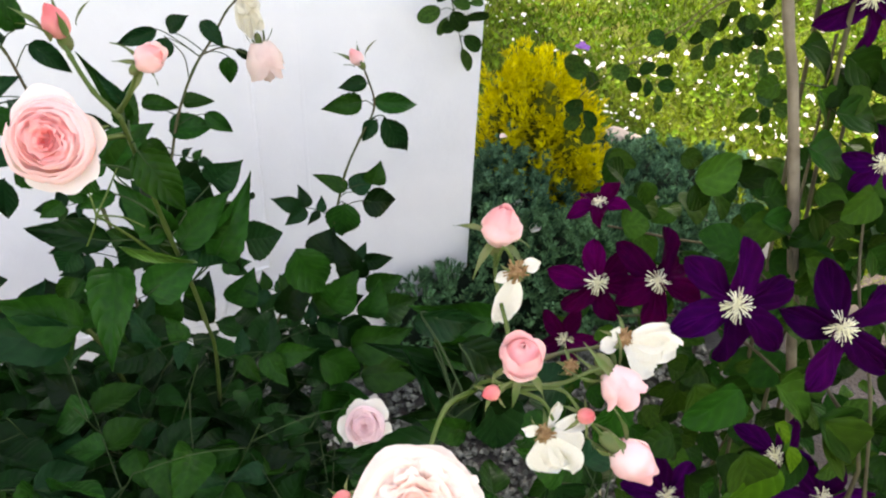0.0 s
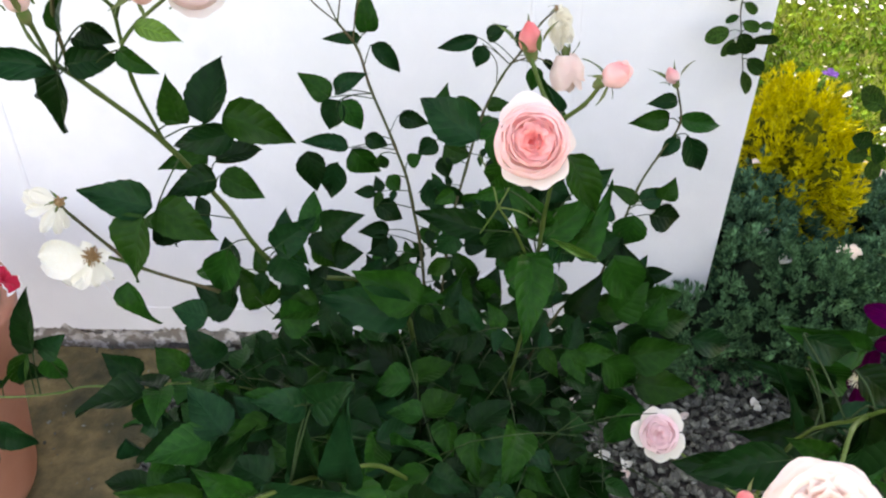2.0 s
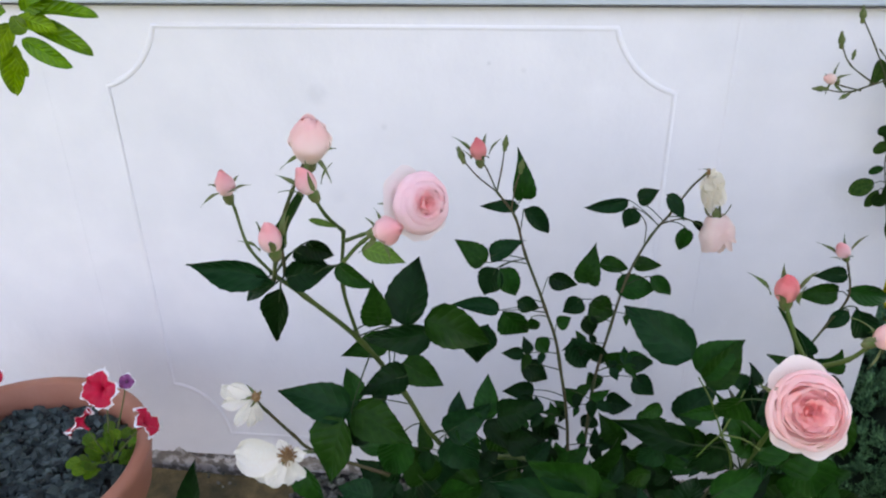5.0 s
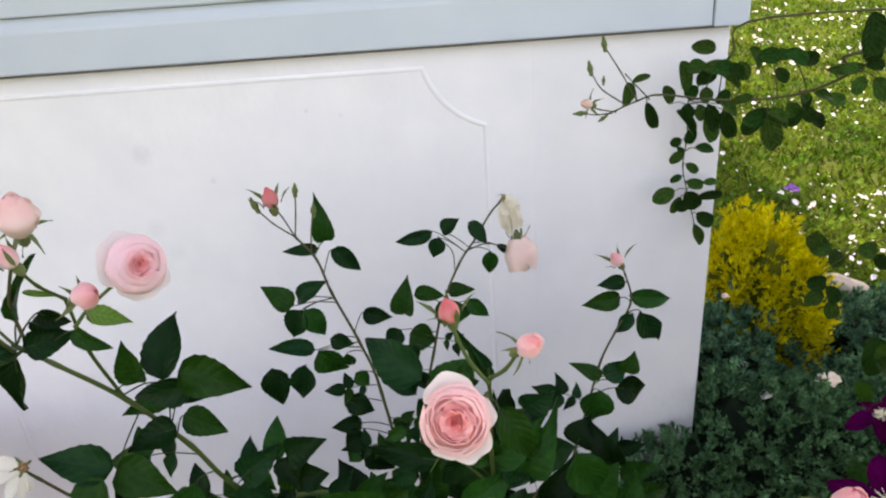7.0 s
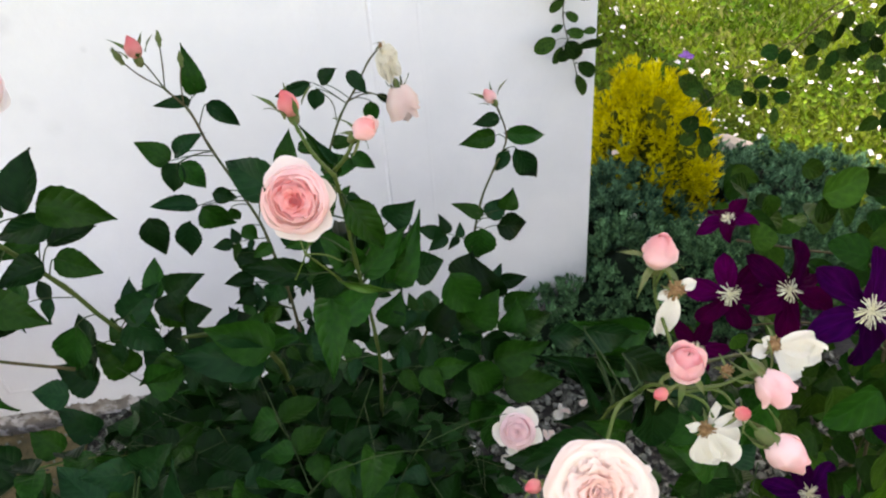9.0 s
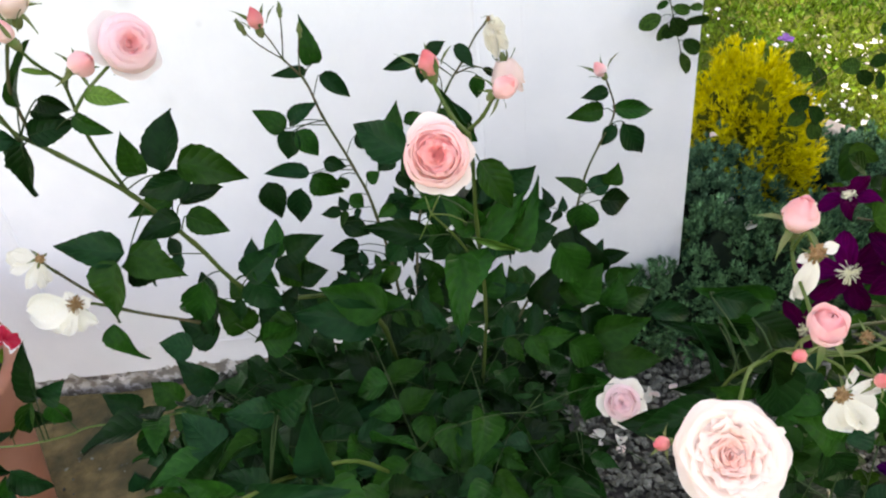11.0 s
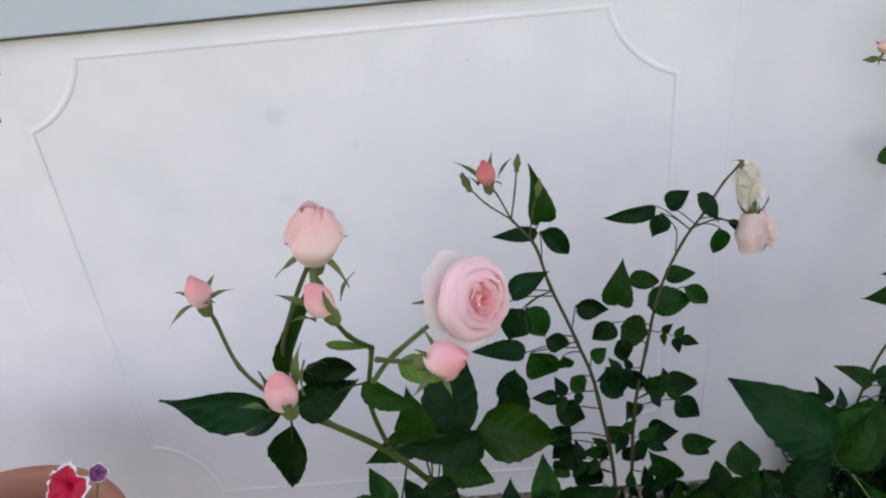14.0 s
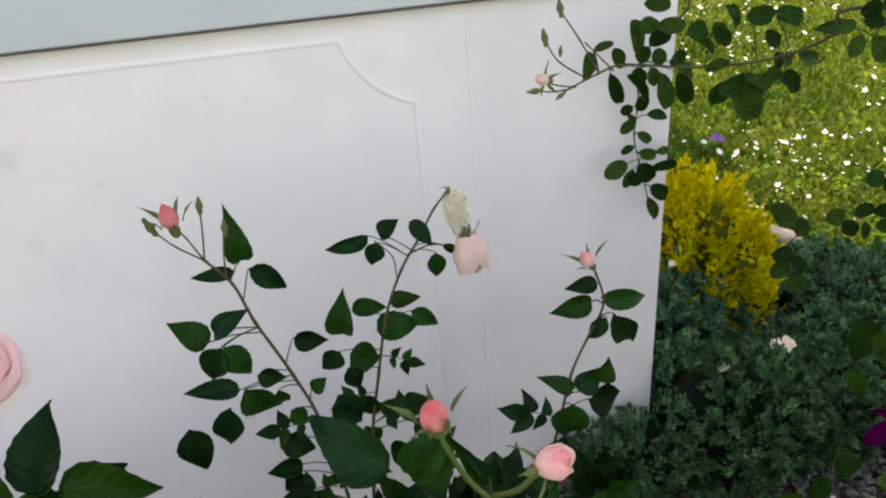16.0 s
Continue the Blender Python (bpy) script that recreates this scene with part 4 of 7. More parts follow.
leaves(far_cane, [
    (-0.085, 0.77, 0.743, -0.058, 0.775, 0.68, 0.051),
    (-0.047, 0.78, 0.724, -0.025, 0.784, 0.687, 0.031),
    (-0.052, 0.77, 0.674, -0.034, 0.775, 0.62, 0.038),
    (-0.023, 0.78, 0.687, 0.011, 0.779, 0.707, 0.042),
    (0.014, 0.79, 0.685, 0.054, 0.792, 0.694, 0.039),
    (0.027, 0.79, 0.654, 0.065, 0.78, 0.629, 0.039),
    (-0.018, 0.77, 0.613, 0.022, 0.76, 0.62, 0.039),
    (-0.038, 0.76, 0.591, -0.056, 0.753, 0.564, 0.033),
    (0.04, 0.78, 0.566, 0.086, 0.772, 0.583, 0.034),
    (0.054, 0.78, 0.574, 0.079, 0.77, 0.552, 0.029),
])
spent_rose(bush, (0.121, 0.87, 1.006), (0.5, -0.5, 0.6), [(0.35, -0.4, -1, 0.034, 0.026), (0.9, -0.4, -0.7, 0.032, 0.024), (-0.1, -0.4, -1, 0.028, 0.020), (0.30, -0.3, -1, 0.050, 0.030), (0.05, -0.5, -1, 0.052, 0.024), (0.9, -0.4, -0.30, 0.026, 0.022), (0.55, -0.4, -1, 0.056, 0.028), (0.25, -0.6, -1, 0.060, 0.022), (0.3, -0.8, 0.3, 0.018, 0.018), (0.7, -0.7, -0.1, 0.024, 0.020), (0.1, -0.8, -0.5, 0.030, 0.022)], 1.0, CREAMY, 13, "withered creamy white rose hanging in shreds", 1.0, 0.28)
cup_rose(bush, (0.141, 0.862, 0.934), (0.18, -0.22, -0.95), 2.0, FADED, 14, "faded nodding pale pink rose", 0.7, 0.9)
leaves(far_cane, [
    (-0.043, 0.6, 0.607, -0.024, 0.591, 0.674, 0.056),
    (0.01, 0.6, 0.599, 0.028, 0.601, 0.668, 0.056),
    (-0.098, 0.55, 0.617, -0.048, 0.543, 0.617, 0.063),
    (0.064, 0.62, 0.608, 0.094, 0.631, 0.658, 0.053),
    (-0.003, 0.66, 0.625, -0.042, 0.664, 0.665, 0.039),
    (0.029, 0.6, 0.658, -0.001, 0.601, 0.621, 0.049),
])
right_cane = stem("cane", [(-0.1, 0.56, -0.02), (0.116, 0.6, 0.56), (0.188, 0.64, 0.603), (0.22, 0.66, 0.689), (0.248, 0.675, 0.79), (0.273, 0.68, 0.846), (0.296, 0.685, 0.894), (0.285, 0.685, 0.943), (0.274, 0.685, 0.965)], 0.0024, 0.0013, TWIG, bush)
rose_bud(bush, (0.276, 0.685, 0.962), (-0.5, -0.2, 0.8), 0.95, CUPPINK, 15, "lone pink bud", True, 0.0)
leaves(right_cane, [
    (0.285, 0.68, 0.932, 0.245, 0.685, 0.93, 0.024),
    (0.277, 0.68, 0.905, 0.222, 0.674, 0.903, 0.032),
    (0.295, 0.69, 0.901, 0.361, 0.7, 0.884, 0.032),
    (0.311, 0.68, 0.878, 0.346, 0.688, 0.803, 0.04),
    (0.299, 0.68, 0.874, 0.275, 0.685, 0.841, 0.024),
    (0.288, 0.67, 0.772, 0.299, 0.67, 0.807, 0.036),
    (0.273, 0.67, 0.744, 0.33, 0.678, 0.727, 0.048),
    (0.25, 0.67, 0.767, 0.203, 0.676, 0.789, 0.026),
    (0.243, 0.66, 0.748, 0.235, 0.664, 0.685, 0.055),
    (0.258, 0.67, 0.761, 0.289, 0.68, 0.789, 0.036),
    (0.196, 0.6, 0.693, 0.22, 0.603, 0.732, 0.058),
])
leaves(right_cane, [
    (0.229, 0.5, 0.594, 0.312, 0.497, 0.622, 0.06),
    (0.323, 0.52, 0.615, 0.401, 0.521, 0.6, 0.044),
    (0.239, 0.48, 0.557, 0.328, 0.473, 0.563, 0.057),
    (0.203, 0.52, 0.661, 0.242, 0.513, 0.715, 0.056),
    (0.258, 0.54, 0.619, 0.277, 0.545, 0.672, 0.049),
    (0.179, 0.46, 0.624, 0.241, 0.467, 0.571, 0.055),
    (0.179, 0.44, 0.576, 0.239, 0.451, 0.502, 0.058),
    (0.214, 0.42, 0.58, 0.21, 0.428, 0.472, 0.056),
])
leaves(right_cane, [
    (0.254, 0.58, 0.662, 0.22, 0.581, 0.726, 0.046),
    (0.182, 0.55, 0.649, 0.239, 0.54, 0.682, 0.05),
    (0.139, 0.52, 0.656, 0.173, 0.52, 0.723, 0.044),
    (0.263, 0.58, 0.639, 0.318, 0.59, 0.653, 0.043),
    (0.278, 0.56, 0.609, 0.341, 0.567, 0.619, 0.046),
    (0.212, 0.52, 0.627, 0.271, 0.52, 0.598, 0.053),
    (0.168, 0.5, 0.627, 0.2, 0.499, 0.558, 0.053),
    (0.28, 0.52, 0.608, 0.254, 0.513, 0.56, 0.045),
])
front_cane = stem("cane", [(-0.02, 0.5, -0.02), (0.043, 0.42, 0.622), (0.05, 0.34, 0.814), (0.043, 0.25, 0.988), (0.041, 0.19, 1.093), (0.039, 0.17, 1.133)], 0.0025, 0.0017, CANE, bush)
twig = stem("shoot", [(0.039, 0.17, 1.132), (0.025, 0.175, 1.15), (0.015, 0.18, 1.173), (0.011, 0.185, 1.185)], 0.0019, 0.0015, CANE, bush)
twig = stem("shoot", [(0.04, 0.17, 1.137), (0.051, 0.155, 1.155), (0.06, 0.147, 1.174)], 0.0019, 0.0015, CANE, bush)
twig = stem("shoot", [(0.038, 0.18, 1.114), (0.024, 0.14, 1.131), (0.012, 0.115, 1.146)], 0.0022, 0.0018, CANE, bush)
globe_rose(bush, (0.011, 0.12, 1.14), (-0.08, -0.86, 0.5), 1.12, PINK, PINKRIM, 16, "full cupped pink rose facing outward", ((106, 1.0), (8, 0.84), (255, 0.92), (300, 0.98)), 0.72, spin=0.0, reach=0.94)
rose_bud(bush, (0.012, 0.185, 1.186), (-0.15, -0.25, 1), 0.86, BUDPINK, 17, "opening pink bud", True, -0.05)
cup_rose(bush, (0.062, 0.147, 1.177), (0.75, -0.35, 0.65), 0.66, PINK, 18, "pale pink bud", 0.9, 0.8)
leaves(front_cane, [
    (0.039, 0.2, 1.117, 0.019, 0.192, 1.165, 0.013),
    (0.046, 0.17, 1.106, 0.070, 0.155, 1.062, 0.030),
    (0.003, 0.2, 1.08, -0.015, 0.209, 1.051, 0.031),
    (-0.022, 0.277, 1.063, -0.077, 0.318, 1.094, 0.044),
    (-0.008, 0.308, 1.029, 0.031, 0.309, 1.059, 0.036),
    (0.04, 0.19, 1.134, 0.028, 0.188, 1.157, 0.009),
    (0.083, 0.3, 1.002, 0.107, 0.289, 1.028, 0.034),
    (0.105, 0.34, 0.91, 0.14, 0.333, 0.912, 0.048),
    (0.012, 0.3, 0.943, -0.023, 0.306, 0.949, 0.035),
    (0.072, 0.28, 0.961, 0.1, 0.284, 0.984, 0.031),
    (0.156, 0.4, 0.849, 0.184, 0.399, 0.783, 0.054),
    (0.02, 0.28, 0.966, -0.004, 0.275, 0.928, 0.037),
    (0.06, 0.28, 0.962, 0.086, 0.284, 0.912, 0.038),
])
leaves(front_cane, [
    (0.002, 0.3, 1.018, 0.033, 0.311, 1.055, 0.034),
    (-0.003, 0.36, 0.925, 0.03, 0.358, 0.967, 0.036),
    (0.039, 0.32, 0.947, 0.055, 0.31, 1, 0.037),
    (0.008, 0.32, 0.922, 0.047, 0.309, 0.912, 0.041),
    (0.046, 0.3, 1.007, 0.073, 0.29, 0.99, 0.028),
])
leaves(front_cane, [
    (-0.008, 0.27, 0.968, -0.08, 0.281, 0.979, 0.03),
    (-0.04, 0.27, 0.963, -0.057, 0.271, 0.937, 0.027),
    (-0.046, 0.27, 0.932, -0.07, 0.278, 0.906, 0.018),
    (-0.043, 0.28, 1.007, -0.06, 0.272, 0.996, 0.017),
    (0.006, 0.26, 1.021, -0.025, 0.254, 1.014, 0.015),
    (0.048, 0.27, 0.956, 0.093, 0.279, 1.005, 0.035),
    (0.079, 0.28, 0.936, 0.113, 0.276, 1, 0.034),
    (0.043, 0.26, 0.977, 0.013, 0.25, 1.024, 0.034),
    (0.014, 0.26, 0.911, 0.062, 0.269, 0.947, 0.039),
])
leaves(left_cane, [
    (-0.188, 0.4, 0.844, -0.154, 0.395, 0.848, 0.036),
    (-0.08, 0.36, 0.802, -0.154, 0.366, 0.844, 0.057),
    (-0.091, 0.36, 0.79, -0.197, 0.352, 0.807, 0.058),
    (-0.2, 0.4, 0.806, -0.222, 0.405, 0.813, 0.031),
])
leaves(front_cane, [
    (0.03, 0.25, 0.99, 0.088, 0.43, 0.925, 0.038), (0.079, 0.333, 0.9, 0.114, 0.446, 0.91, 0.038),
    (0.020, 0.135, 1.030, 0.018, 0.078, 1.005, 0.032),
], face=(0.0, -0.5, 1.0))
leaves(front_cane, [(0.031, 0.113, 1.063, 0.078, 0.137, 1.026, 0.007)], "lime", ROSELEAF, LIME)
arm = stem("cane", [(-0.16, 0.55, 0.02), (-0.3, 0.48, 0.5), (-0.518, 0.4, 0.611), (-0.579, 0.38, 0.617), (-0.644, 0.37, 0.617), (-0.753, 0.4, 0.59), (-0.848, 0.42, 0.55), (-0.907, 0.415, 0.52), (-0.957, 0.415, 0.492)], 0.0018, 0.0013, CANE, bush)
leaves(arm, [
    (-0.656, 0.38, 0.626, -0.609, 0.388, 0.682, 0.005),
    (-0.596, 0.38, 0.691, -0.592, 0.385, 0.779, 0.037),
    (-0.588, 0.38, 0.693, -0.547, 0.377, 0.719, 0.039),
    (-0.605, 0.38, 0.69, -0.637, 0.385, 0.625, 0.03),
    (-0.769, 0.41, 0.581, -0.776, 0.401, 0.641, 0.026),
    (-0.759, 0.41, 0.587, -0.685, 0.406, 0.602, 0.034),
    (-0.768, 0.41, 0.575, -0.772, 0.408, 0.509, 0.032),
    (-0.754, 0.4, 0.558, -0.718, 0.409, 0.52, 0.04),
    (-0.718, 0.4, 0.523, -0.757, 0.392, 0.406, 0.044),
    (-0.707, 0.4, 0.532, -0.67, 0.409, 0.474, 0.05),
    (-0.58, 0.38, 0.684, -0.571, 0.387, 0.636, 0.035),
    (-0.606, 0.38, 0.679, -0.606, 0.391, 0.614, 0.035),
])
leaves(left_cane, [
    (-0.501, 0.45, 0.581, -0.539, 0.447, 0.628, 0.047),
    (-0.466, 0.45, 0.553, -0.526, 0.443, 0.504, 0.046),
    (-0.478, 0.43, 0.558, -0.489, 0.424, 0.475, 0.047),
    (-0.429, 0.45, 0.596, -0.465, 0.458, 0.633, 0.051),
    (-0.407, 0.43, 0.573, -0.429, 0.441, 0.483, 0.055),
    (-0.435, 0.4, 0.526, -0.401, 0.405, 0.466, 0.056),
    (-0.502, 0.4, 0.433, -0.456, 0.4, 0.419, 0.06),
    (-0.379, 0.46, 0.609, -0.412, 0.455, 0.663, 0.05),
    (-0.382, 0.4, 0.514, -0.348, 0.408, 0.45, 0.056),
    (-0.533, 0.42, 0.481, -0.503, 0.429, 0.413, 0.045),
    (-0.461, 0.43, 0.513, -0.505, 0.42, 0.488, 0.044),
    (-0.344, 0.42, 0.597, -0.377, 0.413, 0.55, 0.049),
])
leaves(arm, [
    (-0.724, 0.28, 0.326, -0.738, 0.288, 0.4, 0.065),
    (-0.669, 0.28, 0.339, -0.657, 0.288, 0.447, 0.063),
    (-0.532, 0.26, 0.397, -0.521, 0.256, 0.49, 0.049),
    (-0.605, 0.27, 0.36, -0.617, 0.265, 0.426, 0.051),
])
low_cane = stem("cane", [(-0.06, 0.42, -0.02), (-0.05, 0.30, 0.45), (-0.10, 0.14, 0.76), (-0.152, 0.048, 0.863), (-0.185, 0.005, 0.892), (-0.210, -0.021, 0.904)], 0.0026, 0.0016, SHOOT, bush, "young pale green cane")
for tip in ((-0.225, -0.020, 0.914), (-0.253, -0.026, 0.872), (-0.222, -0.024, 0.864), (-0.203, -0.035, 0.872), (-0.185, -0.030, 0.870)):
    stem("shoot", [(-0.210, -0.021, 0.904), tuple(0.5 * (p + q) + 0.003 for p, q in zip((-0.210, -0.021, 0.904), tip)), tip], 0.0013, 0.0008, SHOOT, bush)
leaves(low_cane, [
    (-0.154, 0.045, 0.864, -0.166, 0.030, 0.943, 0.030),
    (-0.129, 0.045, 0.859, -0.122, 0.030, 0.954, 0.035),
    (-0.151, 0.045, 0.856, -0.168, 0.030, 0.793, 0.041),
    (-0.134, 0.045, 0.854, -0.090, 0.030, 0.811, 0.044),
    (-0.156, 0.045, 0.948, -0.188, 0.030, 0.965, 0.027),
    (-0.151, 0.045, 0.949, -0.118, 0.030, 0.983, 0.035),
], face=(0.0, -0.7, 0.8))
leaves(low_cane, [
    (-0.227, -0.015, 0.906, -0.275, -0.030, 0.937, 0.028),
    (-0.194, -0.015, 0.917, -0.214, -0.030, 0.960, 0.027),
    (-0.241, -0.015, 0.871, -0.277, -0.030, 0.862, 0.027),
    (-0.218, -0.015, 0.863, -0.239, -0.030, 0.834, 0.027),
    (-0.238, 0.020, 0.882, -0.198, 0.005, 0.955, 0.023),
    (-0.242, 0.020, 0.879, -0.272, 0.005, 0.894, 0.019),
    (-0.197, 0.020, 0.870, -0.107, 0.005, 0.878, 0.041),
    (-0.192, 0.020, 0.832, -0.130, 0.005, 0.793, 0.039),
], face=(0.0, -0.7, 0.8))
stem("shoot", [(0.043, 0.30, 0.90), (0.020, 0.25, 0.975), (-0.003, 0.218, 1.027)], 0.0014, 0.0010, SHOOT, bush)
for tip in ((-0.021, 0.250, 1.063), (-0.018, 0.225, 0.994), (0.032, 0.215, 1.014), (0.017, 0.240, 1.059)):
    stem("shoot", [(-0.003, 0.218, 1.027), tuple(0.5 * (p + q) + 0.002 for p, q in zip((-0.003, 0.218, 1.027), tip)), tip], 0.0009, 0.0006, SHOOT, bush)
globe_rose(bush, (-0.946, 0.402, 0.505), (-0.50, -0.65, -0.40), 1.85, WHITE, WHITE, 19, "white nodding rose with blush heart", 5, 0.3, reach=0.85)
cup_rose(bush, (-0.955, 0.39, 0.478), (0.15, -0.4, -0.9), 1.0, CUPPINK, 34, "small nodding pink rose", 0.6, 0.4)
rose_bud(bush, (-0.938, 0.4, 0.448), (-0.1, -0.2, -1), 0.8, CUPPINK, 20, "nodding pink bud", True, 0.5)
green_bud(bush, (-0.87, 0.42, 0.426), (1, 0, 0), 0.8, 4)


# ---- rose bush at the front ----
front = thing("rose_bush", (0, 0, 0), "smaller shrub rose with pink and withered white blooms", "rose bush")
fc = stem("cane", [(0.36, 0.26, -0.02), (0.263, 0.12, 0.762), (0.266, 0.03, 0.965), (0.273, -0.02, 1.017), (0.276, 0, 1.038), (0.278, 0.04, 1.054), (0.279, 0.052, 1.078)], 0.0017, 0.0014, CANE, front)
cup_rose(front, (0.28, 0.052, 1.08), (0.02, -0.25, 1), 0.98, CUPPINK, 21, "half-open pink rose with spread sepals", 1.0, 0.65)
stem("shoot", [(0.278, 0.045, 1.064), (0.277, 0.03, 1.089), (0.283, 0.03, 1.081), (0.286, 0.03, 1.074)], 0.0012, 0.001, CANE, front)
spent_rose(front, (0.285, 0.025, 1.074), (0, -0.9, 0.25), [(-0.22, -0.25, -1, 0.040, 0.022), (-0.12, -0.1, -1, 0.036, 0.020), (0.7, -0.3, 0.35, 0.014, 0.010), (-0.7, -0.3, -0.2, 0.012, 0.008)], 1.0, WHITE, 22, "withered rose with one white petal left", 1.1)
cup_rose(front, (0.277, -0.02, 1.031), (-0.08, -0.35, 0.9), 0.98, CUPPINK, 23, "half-open pink rose", 0.74, 0.9)
stem("shoot", [(0.273, -0.02, 1.017), (0.262, -0.03, 1.024), (0.257, -0.03, 1.024)], 0.0014, 0.0012, CANE, front)
rose_bud(front, (0.26, -0.03, 1.024), (-0.8, -0.5, 0.3), 0.50, BUDPINK, 24, "small coral bud", False, 0.5)
stem("shoot", [(0.273, -0.02, 1.017), (0.305, 0, 1.017), (0.348, 0.01, 1.01), (0.359, 0.005, 1.016)], 0.0016, 0.0013, TWIG, front)
spent_rose(front, (0.355, -0.005, 1.030), (0, -0.8, 0.6), [(0.95, -0.25, -0.30, 0.044, 0.032), (0.8, -0.3, -0.65, 0.038, 0.030), (1, -0.1, -0.05, 0.036, 0.024), (-0.8, -0.3, -0.1, 0.014, 0.012), (-0.5, -0.3, 0.6, 0.012, 0.010)], 1.0, WHITE, 25, "withered rose with broad white petals", 0.95)
stem("shoot", [(0.273, -0.02, 1.017), (0.305, -0.02, 1.011), (0.329, -0.02, 1.019), (0.338, -0.02, 1.018)], 0.0016, 0.0013, CANE, front)
cup_rose(front, (0.341, -0.02, 1.017), (0.45, -0.6, -0.5), 0.90, CUPPINK, 26, "nodding half-open pink rose", 0.7, 0.9)
spent_rose(front, (0.317, -0.01, 1.016), (0, -0.8, 0.6), [], 0.8, WHITE, 27, "bare withered rose head", 1.0)
stem("shoot", [(0.28, -0.02, 1.011), (0.308, -0.02, 1.006), (0.319, -0.03, 0.995)], 0.0014, 0.001, CANE, front)
rose_bud(front, (0.322, -0.03, 0.987), (0.2, -0.6, 0.7), 0.55, BUDPINK, 28, "small coral bud", False, 0.6)
stem("shoot", [(0.278, -0.02, 1.011), (0.297, -0.02, 0.997), (0.302, -0.03, 0.988)], 0.0014, 0.001, CANE, front)
spent_rose(front, (0.297, -0.03, 0.978), (-0.3, -0.9, 0.25), [(0.35, -0.3, -0.85, 0.040, 0.036), (0.6, -0.2, -0.6, 0.036, 0.030), (0.05, -0.3, -1, 0.034, 0.026), (0.9, -0.2, 0.35, 0.032, 0.012), (-0.7, -0.2, 0.3, 0.014, 0.010), (0.3, 0.1, 0.4, 0.018, 0.014)], 1.0, WHITE, 29, "withered white rose with brown eye", 1.0)
stem("shoot", [(0.325, -0.03, 0.986), (0.337, -0.035, 0.972), (0.347, -0.04, 0.961)], 0.0014, 0.0012, CANE, front)
cup_rose(front, (0.347, -0.04, 0.963), (0.72, -0.40, -0.62), 1.08, CUPPINK, 30, "nodding pink bud with spread sepals", 0.92, 1.1)
stem("shoot", [(0.266, 0.03, 0.965), (0.237, 0, 0.984), (0.218, -0.03, 0.977), (0.207, -0.05, 0.959)], 0.0017, 0.0015, CANE, front)
full_rose(front, (0.206, -0.045, 0.940), (-0.05, -0.65, 0.78), 1.25, BLUSH, BLUSH, 31, "large blush-white full rose", 0.6)
rose_bud(front, (0.165, -0.03, 0.945), (-0.7, -0.4, 0.3), 0.55, BUDPINK, 32, "small coral bud", False, 0.4)
stem("shoot", [(0.337, 0.3, 0.537), (0.248, 0.285, 0.63), (0.251, 0.295, 0.603), (0.247, 0.297, 0.611)], 0.0014, 0.0015, CANE, front)
globe_rose(front, (0.222, 0.295, 0.652), (-0.2, -0.6, 0.6), 1.05, SHEER, WHITE, 33, "blown blush rose with white guard petals", 5, 0.7, reach=0.98)
leaves(fc, [
    (0.24, 0.1, 0.984, 0.295, 0.098, 0.956, 0.028),
    (0.241, 0.1, 0.83, 0.17, 0.101, 0.815, 0.042),
    (0.29, 0.06, 0.93, 0.302, 0.05, 0.865, 0.046),
    (0.252, 0.1, 0.955, 0.3, 0.108, 0.915, 0.029),
    (0.407, 0.06, 0.901, 0.399, 0.061, 0.831, 0.032),
])
leaves(fc, [
    (0.311, 0.12, 0.951, 0.241, 0.127, 0.968, 0.035),
    (0.276, 0.1, 0.92, 0.213, 0.094, 0.954, 0.022),
    (0.256, 0.08, 0.858, 0.182, 0.091, 0.828, 0.04),
    (0.303, 0.12, 0.856, 0.227, 0.126, 0.839, 0.042),
    (0.258, 0.05, 0.992, 0.304, 0.046, 0.964, 0.029),
    (0.28, 0.05, 0.955, 0.295, 0.061, 0.878, 0.041),
    (0.251, 0.1, 0.947, 0.29, 0.105, 0.887, 0.032),
])
leaves(fc, [
    (0.25, 0.08, 0.894, 0.227, 0.088, 0.953, 0.011),
    (0.285, 0.1, 0.885, 0.233, 0.089, 0.938, 0.025),
    (0.365, 0.05, 0.826, 0.315, 0.039, 0.869, 0.039),
    (0.35, 0.05, 0.813, 0.39, 0.056, 0.766, 0.043),
    (0.272, 0.06, 0.886, 0.236, 0.055, 0.911, 0.024),
])


